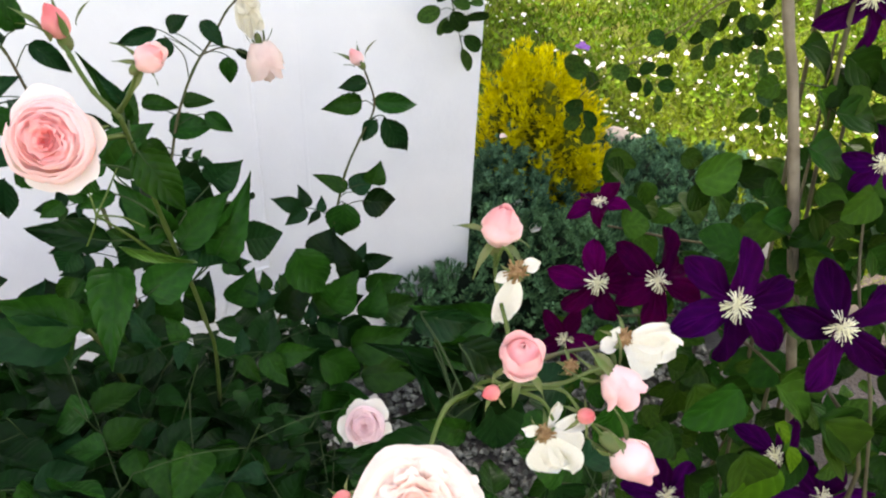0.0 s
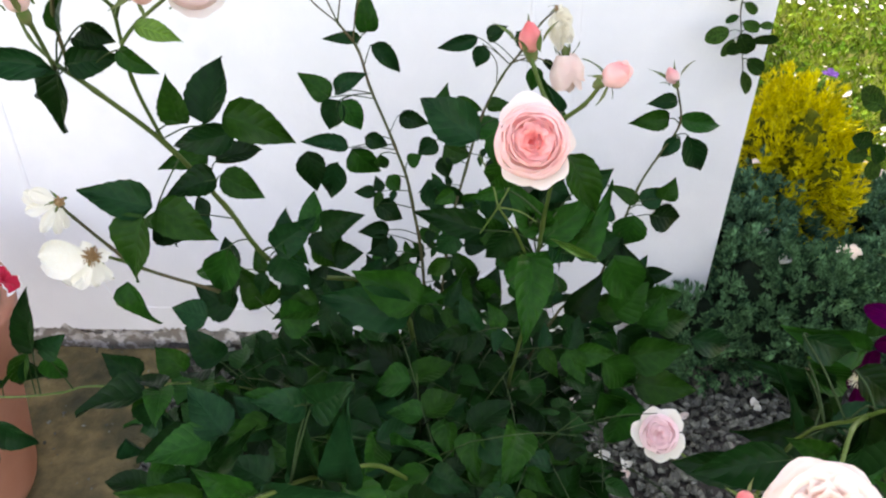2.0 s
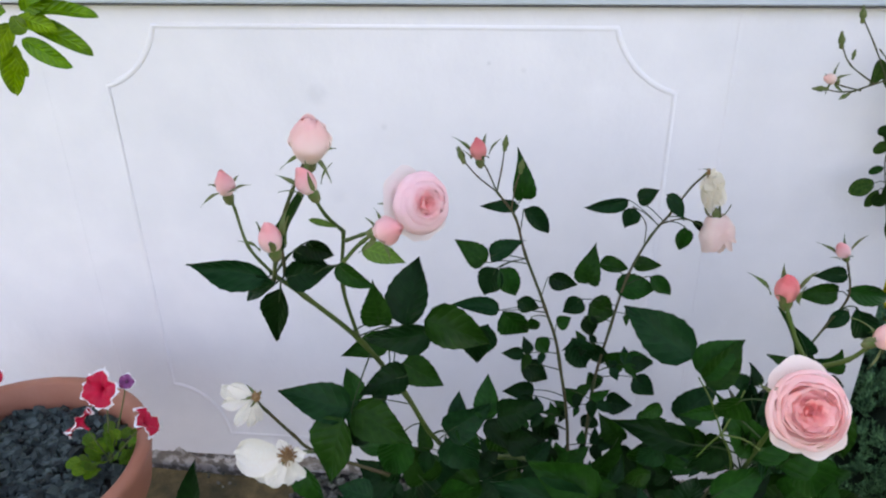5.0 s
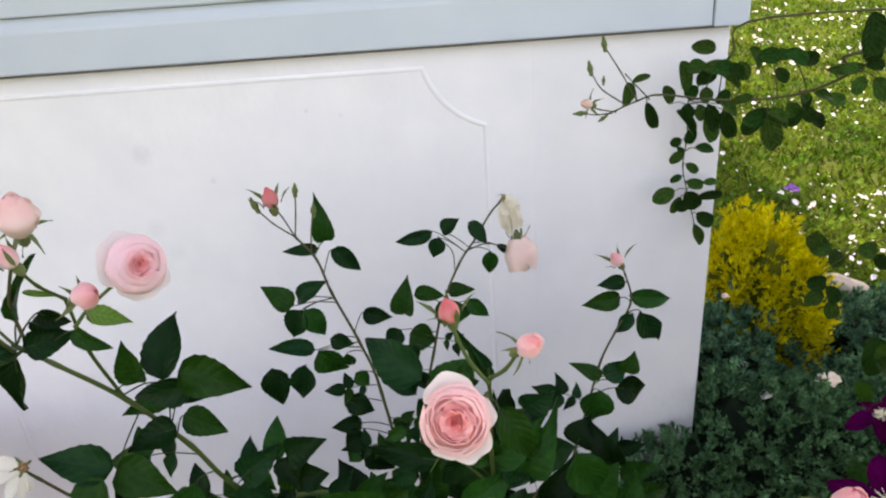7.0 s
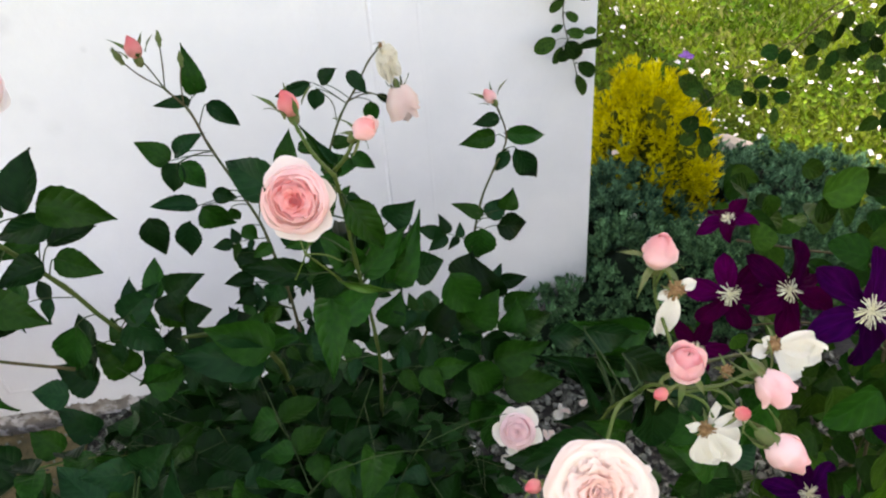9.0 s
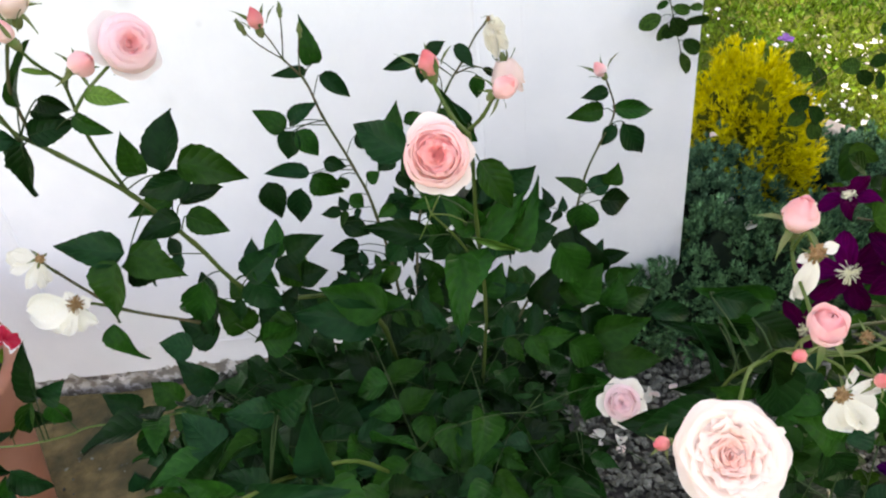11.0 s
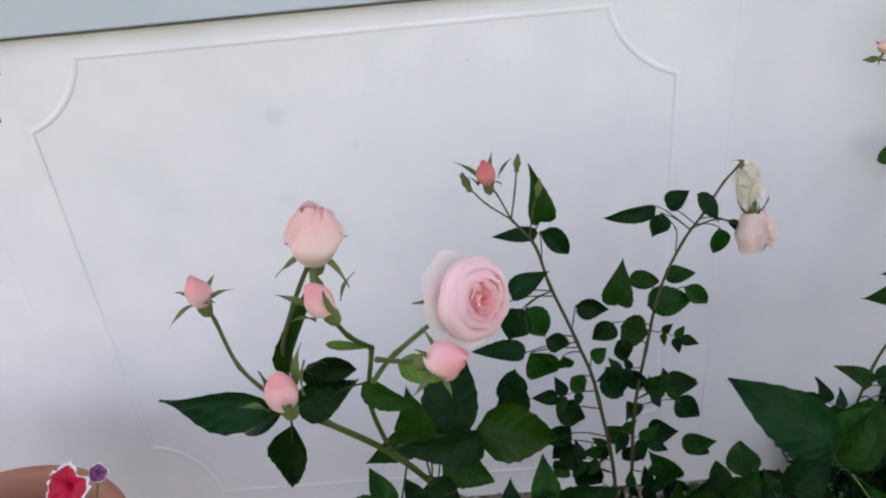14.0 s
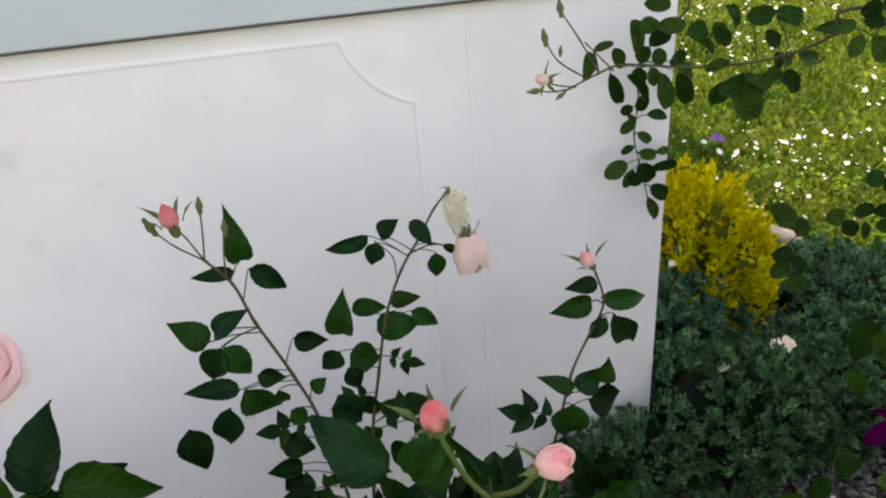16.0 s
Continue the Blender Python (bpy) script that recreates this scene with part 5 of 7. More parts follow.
# ---- lower foliage of the two bushes ----
def filler(owner, root, tips, seed, singles, size=(0.095, 0.13), start=0.42, step=0.066):
    """Arching canes with divided leaves; the nearest leaflets are parts, the rest is one joined part."""
    rnd = random.Random(seed)
    rest = []
    stalks = []
    todo = []
    for tx, ty, tz in tips:
        a = Vector(root) + Vector((rnd.uniform(-0.10, 0.10), rnd.uniform(-0.07, 0.07), 0))
        tip = Vector((tx, ty, tz))
        mid = a.lerp(tip, 0.45) + Vector((rnd.uniform(-0.04, 0.04), rnd.uniform(-0.04, 0.04), tz * 0.16))
        c = stem("cane", [a, a.lerp(mid, 0.5) + Vector((0, 0, tz * 0.07)), mid, tip], 0.0032, 0.0006, STALK, owner)
        path = smooth_path([a, a.lerp(mid, 0.5) + Vector((0, 0, tz * 0.07)), mid, tip], 12)
        run, turn = 0.0, rnd.uniform(0, 6)
        for p, q in zip(path, path[1:]):
            run += (q - p).length
            if run > step and q.z > start * tz:
                run = 0.0
                turn += 2.3
                d = Vector((math.cos(turn), math.sin(turn) - 0.25, 0.35))
                lf, st = compound(q, d, rnd.uniform(*size), rnd, (rnd.uniform(-0.7, 0.7), rnd.uniform(-0.9, 0.3), 0.9), 2, 0.66)
                todo += [(m, c) for m in lf if m.translation.z < 0.83 - 0.40 * m.translation.y and not (m.translation.z > 0.46 and 0.13 < m.translation.x < 0.30 and 0.12 < m.translation.y < 0.45)]
                stalks.append(tube(st, 0.0009, 0.0006, 4))
    todo.sort(key=lambda mc: mc[0].translation.y - 0.6 * mc[0].translation.z)
    for k, (m, c) in enumerate(todo):
        if k < singles:
            put("leaf", leaf_mesh("rose", ROSELEAF, LEAF, k), c, m)
        else:
            rest.append(moved(ROSELEAF[k % 8], m))
    stalk_part(stalks, owner)
    if rest:
        ob = put("inner_foliage", mesh_of("inner_foliage", *joined(rest), LEAF, True, 15), owner, None, "dense dark inner leaves")
        ob["kind"] = "stuff"


sprout(mid_cane, 0.50, 0.80, 0.05, (0.048, 0.062), 71)
sprout(far_cane, 0.50, 0.82, 0.05, (0.045, 0.06), 72)
sprout(right_cane, 0.45, 0.72, 0.075, (0.055, 0.075), 73)
sprout(left_cane, 0.60, 0.93, 0.055, (0.075, 0.10), 74)
sprout(front_cane, 0.60, 0.75, 0.06, (0.07, 0.09), 75)
grow = random.Random(12)
tips = []
for k in range(46):
    f = grow.random()
    x = -0.46 + 0.82 * (k + 0.5) / 46
    y = grow.uniform(0.22, 0.80)
    top = min(0.80, 0.64 - 0.8 * (y - 0.5)) - 0.75 * max(0, -0.25 - x) - 0.2 * max(0, x - 0.2)
    if x > 0.26 or (x > 0.20 and y > 0.35):
        continue
    tips.append((x, y, grow.uniform(0.40, 1.0) * top))
tips += [(0.05, 0.20, 0.60), (0.12, 0.25, 0.58), (0.17, 0.31, 0.54), (0.01, 0.13, 0.64), (0.19, 0.42, 0.48), (0.09, 0.36, 0.55), (0.14, 0.16, 0.50), (-0.30, 0.42, 0.76), (-0.34, 0.36, 0.70), (-0.08, 0.26, 0.78), (0.04, 0.30, 0.78), (0.10, 0.22, 0.76), (-0.16, 0.30, 0.74), (0.16, 0.36, 0.60), (-0.02, 0.18, 0.76), (-0.24, 0.36, 0.72), (0.08, 0.42, 0.68),
         (0.02, 0.60, 0.54), (0.10, 0.62, 0.48), (-0.10, 0.65, 0.52), (0.16, 0.55, 0.50), (0.05, 0.70, 0.44), (0.19, 0.60, 0.42), (-0.20, 0.62, 0.46), (-0.02, 0.50, 0.62), (0.12, 0.48, 0.60),
         (-0.40, 0.30, 0.52), (-0.36, 0.22, 0.48), (-0.42, 0.40, 0.47), (-0.33, 0.28, 0.58), (-0.45, 0.33, 0.40), (-0.30, 0.16, 0.50), (-0.38, 0.48, 0.42), (-0.30, 0.38, 0.66), (-0.25, 0.30, 0.70), (-0.34, 0.42, 0.63), (-0.22, 0.22, 0.72), (-0.40, 0.58, 0.46), (-0.45, 0.52, 0.44), (-0.36, 0.64, 0.46), (-0.50, 0.60, 0.40), (-0.32, 0.70, 0.42)]
filler(bush, (-0.10, 0.54, FOOT), tips, 21, 150)
tips = [(grow.uniform(0.31, 0.54), grow.uniform(-0.08, 0.20), grow.uniform(0.35, 0.80)) for k in range(10)]
filler(front, (0.40, 0.12, FOOT), tips, 22, 120, (0.085, 0.115))


# ---- clematis on its support ----
clematis = thing("clematis", (0, 0, 0), "climbing clematis with deep purple flowers and fresh green leaves", "climbing plant")


def clematis_flower(at, way, size=1.0, petals=6, material=None, seed=0, label="deep purple flower with cream stamens"):
    rnd = random.Random(seed)
    pieces = []
    for k in range(84):
        a, e = rnd.uniform(0, 6.283), rnd.uniform(0.15, 1.5) if k % 3 else rnd.uniform(1.15, 1.5)
        d = Vector((math.cos(a) * math.sin(e), math.sin(a) * math.sin(e), math.cos(e) * 0.8))
        t = rnd.uniform(0.0105, 0.0165)
        pieces.append(tube([(0, 0, 0.001), d * t * 0.6 + Vector((0, 0, 0.0025)), d * t], 0.00022, 0.00048, 4))
    pieces.append(lathe([(0.0030, 0.0), (0.0026, 0.004), (0.0004, 0.007)], 8))
    m = aim(at, way, rnd.uniform(0, 6), size)
    b = put("flower", mesh_of("flower", *joined(pieces), CREAM), clematis, m, label)
    for k in range(petals):
        s = leaf_shape(500 + seed * 7 + k, 0.49, 0.90, 0.02, 0.26, 0.24, 12, 0.085, 0.85)
        turn = Matrix.Rotation(2 * math.pi * k / petals + rnd.uniform(-0.12, 0.12), 4, "Z") @ Matrix.Rotation(rnd.uniform(-0.30, 0.36), 4, "X") @ Matrix.Rotation(rnd.uniform(-0.5, 0.5), 4, "Y")
        grown = rnd.uniform(0.86, 1.06)
        put("petal", mesh_of("petal", *s, material or PURPLE, True, 12), b, Matrix.Translation((0, 0, -0.001 * (k % 2))) @ turn @ Matrix.Diagonal((0.056, 0.056 * grown, 0.056, 1)))
    return b


clematis_flower((0.514, 0.33, 0.805), (-0.25, -0.75, 0.6), 1.10, 6, WINE, 1, "wine-purple flower with cream stamens")
clematis_flower((0.575, 0.3, 0.822), (0.0, -0.75, 0.66), 1.18, 6, WINE, 2, "wine-purple flower with cream stamens")
clematis_flower((0.615, 0.205, 0.854), (-0.1, -0.8, 0.6), 1.38, 6, PURPLE, 3)
clematis_flower((0.695, 0.14, 0.864), (-0.25, -0.75, 0.6), 1.28, 5, PURPLE, 4)
clematis_flower((0.536, 0.4, 0.873), (-0.2, -0.2, 1.0), 0.78, 5, WINE, 5, "wine-purple flower turned upward")
clematis_flower((0.549, 0.14, 0.630), (-0.1, -0.6, 0.8), 0.95, 6, PURPLE, 6)
clematis_flower((0.702, 0.16, 0.641), (-0.1, -0.7, 0.5), 1.05, 5, PURPLE, 7)
clematis_flower((0.529, 0.42, 0.633), (-0.3, -0.5, 0.4), 0.92, 5, WINE, 8, "wine-purple flower half hidden")
clematis_flower((0.847, 0.42, 1.115), (-0.1, -0.8, 0.2), 1.22, 6, PURPLE, 9)
clematis_flower((0.693, 0.47, 1.256), (-0.1, -0.8, 0.3), 0.95, 6, PURPLE, 10)
clematis_flower((0.780, 0.14, 0.566), (-0.2, -0.6, 0.5), 1.15, 6, PURPLE, 11)
clematis_flower((0.833, 0.3, 0.958), (-0.3, -0.6, 0.3), 0.90, 5, PURPLE, 12)
support = thing("plant_support", (0, 0, 0), "weathered brown canes that hold up the clematis", "plant support")
stem("pole", [(0.71, 0.488, 1.323), (0.728, 0.4, 1.103), (0.75, 0.33, 0.918), (0.849, 0.024, -0.03)], 0.0062, 0.0068, POLE, support, "", 0.12)
stem("pole", [(0.814, 0.48, 1.444), (0.814, 0.46, 1.094), (0.834, 0.4, 0.594), (0.854, 0.34, -0.03)], 0.0028, 0.003, VINE, support, "", 0.12)
stem("pole", [(0.827, 0.44, 1.456), (0.827, 0.42, 1.106), (0.847, 0.36, 0.606), (0.867, 0.3, -0.03)], 0.0028, 0.003, VINE, support, "", 0.12)
stem("pole", [(0.948, 0.54, 1.421), (0.948, 0.52, 1.071), (0.968, 0.46, 0.571), (0.988, 0.4, -0.03)], 0.0028, 0.003, VINE, support, "", 0.12)
vine = stem("vine", [(0.82, 0.3, -0.03), (0.797, 0.12, 0.588), (0.746, 0.2, 0.752), (0.753, 0.3, 0.839), (0.82, 0.4, 0.939), (0.835, 0.44, 1.065)], 0.0028, 0.0018, VINE, clematis)
stem("vine", [(0.728, 0.18, 0.719), (0.649, 0.22, 0.786), (0.618, 0.3, 0.76), (0.547, 0.34, 0.738)], 0.002, 0.0014, VINE, clematis)
stem("vine", [(0.755, 0.25, 0.78), (0.672, 0.3, 0.849), (0.614, 0.36, 0.84), (0.546, 0.39, 0.846)], 0.002, 0.0014, VINE, clematis)
stem("vine", [(0.767, 0.08, 0.644), (0.753, 0.12, 0.774), (0.762, 0.2, 0.868), (0.862, 0.34, 0.926)], 0.002, 0.0014, VINE, clematis)
leaves(vine, [
    (0.613, 0.33, 0.939, 0.674, 0.33, 0.956, 0.048),
    (0.611, 0.33, 0.932, 0.636, 0.322, 0.903, 0.041),
    (0.677, 0.3, 0.856, 0.631, 0.311, 0.871, 0.047),
    (0.75, 0.32, 0.876, 0.689, 0.32, 0.858, 0.042),
    (0.743, 0.28, 0.918, 0.815, 0.288, 0.865, 0.054),
    (0.778, 0.36, 0.954, 0.838, 0.35, 0.923, 0.061),
    (0.82, 0.38, 0.987, 0.892, 0.379, 0.971, 0.047),
    (0.56, 0.38, 0.851, 0.587, 0.369, 0.863, 0.044),
    (0.696, 0.3, 0.895, 0.778, 0.309, 0.855, 0.036),
    (0.813, 0.25, 0.874, 0.85, 0.249, 0.837, 0.046),
    (0.55, 0.15, 0.8, 0.559, 0.14, 0.74, 0.048),
    (0.582, 0.16, 0.776, 0.632, 0.15, 0.75, 0.053),
    (0.557, 0.06, 0.796, 0.583, 0.061, 0.719, 0.051),
], "clem", BROADLEAF, CLEMLEAF, 0.80, (-0.1, -0.8, 0.6), 0.45)
leaves(vine, [
    (0.652, 0.15, 0.798, 0.705, 0.14, 0.727, 0.047),
    (0.626, 0.1, 0.777, 0.644, 0.092, 0.738, 0.02),
    (0.649, 0.1, 0.728, 0.675, 0.098, 0.687, 0.018),
    (0.539, 0.16, 0.784, 0.535, 0.16, 0.742, 0.032),
    (0.674, 0.1, 0.776, 0.762, 0.102, 0.7, 0.057),
    (0.497, 0.12, 0.767, 0.54, 0.123, 0.727, 0.037),
    (0.537, 0.08, 0.725, 0.553, 0.077, 0.706, 0.032),
    (0.545, 0.2, 0.821, 0.526, 0.203, 0.788, 0.026),
    (0.511, 0.3, 0.758, 0.525, 0.292, 0.745, 0.028),
    (0.681, 0.14, 0.777, 0.698, 0.135, 0.796, 0.035),
    (0.76, 0.42, 1.011, 0.736, 0.427, 1.002, 0.031),
    (0.774, 0.42, 1.06, 0.845, 0.412, 1.024, 0.054),
    (0.802, 0.4, 1.009, 0.853, 0.393, 0.947, 0.047),
], "clem", BROADLEAF, CLEMLEAF, 0.80, (-0.1, -0.8, 0.6), 0.45)
leaves(vine, [
    (0.844, 0.42, 1.043, 0.905, 0.414, 1.005, 0.056),
    (0.712, 0.33, 0.906, 0.744, 0.33, 0.911, 0.044),
    (0.777, 0.25, 0.829, 0.731, 0.238, 0.869, 0.045),
    (0.799, 0.26, 0.946, 0.764, 0.249, 0.92, 0.051),
    (0.562, 0.1, 0.839, 0.51, 0.09, 0.809, 0.052),
    (0.623, 0.12, 0.815, 0.679, 0.11, 0.762, 0.052),
    (0.683, 0.1, 0.77, 0.761, 0.09, 0.671, 0.062),
    (0.533, 0.1, 0.72, 0.571, 0.09, 0.661, 0.048),
    (0.501, 0.1, 0.788, 0.465, 0.09, 0.791, 0.036),
], "clem", BROADLEAF, CLEMLEAF, 0.80, (-0.1, -0.8, 0.6), 0.45)
leaves(vine, [
    (0.609, 0.08, 0.747, 0.582, 0.07, 0.684, 0.052),
    (0.62, 0.1, 0.78, 0.639, 0.09, 0.755, 0.018),
    (0.649, 0.1, 0.737, 0.662, 0.09, 0.702, 0.018),
], "young_clem", BROADLEAF, YOUNGLEAF, 0.80, (-0.1, -0.8, 0.6), 0.3)
more = random.Random(61)
for k in range(1150):
    q = Vector((more.uniform(0.62, 1.32), more.uniform(0.0, 0.70), more.uniform(0.05, 1.25)))
    if q.x < 0.60 + 0.35 * abs(q.z - 0.55) + 0.1 * (q.z > 0.95) - 0.25 * (q.y - 0.3) or (q.z > 0.84 and q.x < 0.76 + 1.15 * (q.y - 0.33)):
        continue
    d = Vector((more.uniform(-1, 1), more.uniform(-1, 0.2), more.uniform(-0.8, 0.4))).normalized()
    s = more.uniform(0.035, 0.065)
    put("leaf", leaf_mesh("clem", BROADLEAF, CLEMLEAF, k), vine, leaf_pose(q, q + d * s, s * more.uniform(0.6, 0.85), (-0.2, -0.8, 0.7), more.uniform(-0.5, 0.5), 0.80))
for k in range(340):
    q = Vector((more.uniform(0.84, 1.55), more.uniform(0.40, 0.90), more.uniform(0.70, 1.42)))
    if q.x < 0.83 + 1.15 * (q.y - 0.33):
        continue
    d = Vector((more.uniform(-1, 1), more.uniform(-1, 0.2), more.uniform(-0.9, 0.2))).normalized()
    s = more.uniform(0.04, 0.065)
    put("leaf", leaf_mesh("clem", BROADLEAF, CLEMLEAF, k), vine, leaf_pose(q, q + d * s, s * more.uniform(0.6, 0.85), (-0.2, -0.8, 0.7), more.uniform(-0.5, 0.5), 0.80))


# ---- climbing rose across the corner of the wall ----
climber = thing("climbing_rose", (0, 0, 0), "climbing rose shoot with small round dark leaves and buds", "climbing rose")
arch = stem("cane", [(1.15, 0.62, 1.22), (0.607, 0.66, 1.262), (0.592, 0.7, 1.226), (0.555, 0.74, 1.192), (0.496, 0.77, 1.177), (0.434, 0.785, 1.177), (0.354, 0.79, 1.189), (0.32, 0.79, 1.182), (0.274, 0.79, 1.164)], 0.0026, 0.0012, TWIG, climber)
stem("cane", [(1.02, 0.6, -0.03), (1.1, 0.6, 0.5), (1.16, 0.61, 1.0), (1.15, 0.62, 1.22)], 0.004, 0.0028, TWIG, climber)
twig = stem("shoot", [(0.32, 0.79, 1.182), (0.293, 0.79, 1.229), (0.271, 0.79, 1.263)], 0.0012, 0.0009, TWIG, climber)
twig = stem("shoot", [(0.305, 0.79, 1.176), (0.267, 0.79, 1.203), (0.25, 0.79, 1.229)], 0.0012, 0.0009, TWIG, climber)
twig = stem("shoot", [(0.289, 0.79, 1.167), (0.263, 0.79, 1.173), (0.246, 0.79, 1.18)], 0.0012, 0.0009, TWIG, climber)
twig = stem("shoot", [(0.282, 0.79, 1.166), (0.259, 0.79, 1.165), (0.24, 0.79, 1.168)], 0.0012, 0.0009, TWIG, climber)
twig = stem("shoot", [(0.339, 0.79, 1.183), (0.3, 0.79, 1.225)], 0.0012, 0.0009, TWIG, climber)
trail = stem("shoot", [(1.12, 0.64, 1.3), (0.617, 1.02, 1.249), (0.572, 1.08, 1.173), (0.518, 1.13, 1.086), (0.525, 1.15, 1), (0.522, 1.155, 0.932), (0.536, 1.155, 0.872), (0.567, 1.16, 0.764)], 0.0022, 0.001, TWIG, climber)
leaves(trail, [
    (0.518, 1.14, 0.966, 0.491, 1.139, 0.948, 0.022),
    (0.526, 1.15, 0.939, 0.548, 1.142, 0.922, 0.02),
    (0.521, 1.15, 0.912, 0.498, 1.154, 0.902, 0.016),
    (0.526, 1.14, 0.903, 0.564, 1.147, 0.889, 0.024),
    (0.511, 1.14, 0.995, 0.49, 1.142, 0.986, 0.02),
    (0.539, 1.14, 0.975, 0.578, 1.145, 0.968, 0.023),
    (0.505, 1.15, 0.976, 0.517, 1.147, 0.964, 0.014),
    (0.497, 1.12, 0.892, 0.451, 1.109, 0.881, 0.034),
    (0.523, 1.13, 0.884, 0.547, 1.129, 0.846, 0.038),
    (0.551, 1.14, 0.864, 0.601, 1.137, 0.87, 0.02),
    (0.553, 1.14, 0.828, 0.59, 1.142, 0.803, 0.032),
    (0.553, 1.15, 0.799, 0.569, 1.141, 0.757, 0.025),
    (0.517, 1.14, 0.87, 0.498, 1.133, 0.839, 0.02),
], "climb", ROUNDLEAF, CLIMBLEAF, 0.74, (0, -0.9, 0.5), 0.4)
leaves(trail, [
    (0.565, 1.15, 0.894, 0.597, 1.158, 0.892, 0.017),
    (0.53, 1.13, 0.86, 0.506, 1.124, 0.848, 0.028),
    (0.5, 1.1, 1.106, 0.487, 1.098, 1.161, 0.032),
    (0.495, 1.08, 1.145, 0.523, 1.09, 1.163, 0.031),
    (0.511, 1.08, 1.124, 0.543, 1.075, 1.141, 0.032),
    (0.511, 1.06, 1.157, 0.556, 1.051, 1.158, 0.031),
    (0.485, 1.05, 1.2, 0.53, 1.055, 1.197, 0.027),
    (0.526, 1.12, 1.062, 0.501, 1.122, 1.055, 0.031),
    (0.49, 1.12, 1.062, 0.525, 1.123, 1.015, 0.031),
    (0.544, 1.1, 1.066, 0.553, 1.089, 1.006, 0.035),
    (0.566, 1.08, 1.069, 0.585, 1.078, 1.016, 0.031),
    (0.479, 1.12, 1.078, 0.463, 1.108, 1.113, 0.026),
    (0.505, 1.11, 1.088, 0.517, 1.104, 1.113, 0.027),
], "climb", ROUNDLEAF, CLIMBLEAF, 0.74, (0, -0.9, 0.5), 0.4)
leaves(trail, [
    (0.532, 1.1, 1.082, 0.548, 1.105, 1.104, 0.027),
    (0.559, 1.09, 1.079, 0.567, 1.079, 1.108, 0.028),
    (0.527, 1.11, 1.075, 0.537, 1.105, 1.045, 0.031),
    (0.554, 1.08, 1.09, 0.598, 1.092, 1.051, 0.027),
    (0.532, 1.13, 1.022, 0.523, 1.141, 0.987, 0.023),
], "climb", ROUNDLEAF, CLIMBLEAF, 0.74, (0, -0.9, 0.5), 0.4)
green_bud(climber, (0.269, 0.79, 1.264), (-0.2, -0.1, 1), 1.0, 6)
green_bud(climber, (0.249, 0.79, 1.23), (-0.2, -0.1, 1), 1.0, 0)
green_bud(climber, (0.268, 0.79, 1.213), (0, -0.1, 1), 0.6, 4)
green_bud(climber, (0.24, 0.79, 1.169), (-1, 0, 0), 0.9, 3)
green_bud(climber, (0.272, 0.79, 1.161), (-0.6, -0.2, -0.3), 0.7, 3)
rose_bud(climber, (0.25, 0.79, 1.181), (-0.8, -0.4, 0.3), 0.75, BLUSH, 51, "small cream bud", False, 0.6)
leaves(arch, [
    (0.312, 0.79, 1.212, 0.337, 0.79, 1.22, 0.012),
    (0.301, 0.79, 1.177, 0.312, 0.796, 1.207, 0.021),
    (0.335, 0.79, 1.18, 0.349, 0.793, 1.139, 0.019),
    (0.424, 0.78, 1.172, 0.438, 0.779, 1.132, 0.026),
    (0.422, 0.76, 1.228, 0.452, 0.769, 1.23, 0.025),
    (0.458, 0.76, 1.238, 0.468, 0.752, 1.214, 0.023),
    (0.471, 0.76, 1.257, 0.49, 0.768, 1.226, 0.025),
    (0.5, 0.75, 1.249, 0.524, 0.739, 1.245, 0.019),
    (0.529, 0.74, 1.241, 0.569, 0.749, 1.235, 0.022),
    (0.488, 0.77, 1.182, 0.46, 0.774, 1.175, 0.017),
    (0.517, 0.76, 1.158, 0.474, 0.759, 1.149, 0.027),
    (0.504, 0.75, 1.159, 0.52, 0.754, 1.105, 0.033),
    (0.503, 0.75, 1.163, 0.532, 0.749, 1.148, 0.022),
], "climb", ROUNDLEAF, CLIMBLEAF, 0.74, (0, -0.9, 0.5), 0.4)
leaves(arch, [
    (0.533, 0.75, 1.174, 0.551, 0.757, 1.151, 0.023),
    (0.55, 0.74, 1.171, 0.564, 0.731, 1.15, 0.023),
    (0.55, 0.75, 1.19, 0.56, 0.75, 1.174, 0.02),
    (0.561, 0.73, 1.191, 0.594, 0.739, 1.182, 0.016),
    (0.561, 0.71, 1.23, 0.62, 0.72, 1.225, 0.017),
    (0.439, 0.77, 1.217, 0.468, 0.78, 1.193, 0.019),
], "climb", ROUNDLEAF, CLIMBLEAF, 0.74, (0, -0.9, 0.5), 0.4)
arch2 = stem("shoot", [(1.15, 0.62, 1.22), (1.09, 0.82, 1.08), (1.002, 0.95, 0.958), (0.936, 0.95, 0.903), (0.884, 0.95, 0.879), (0.817, 0.95, 0.855)], 0.0018, 0.0008, TWIG, climber)
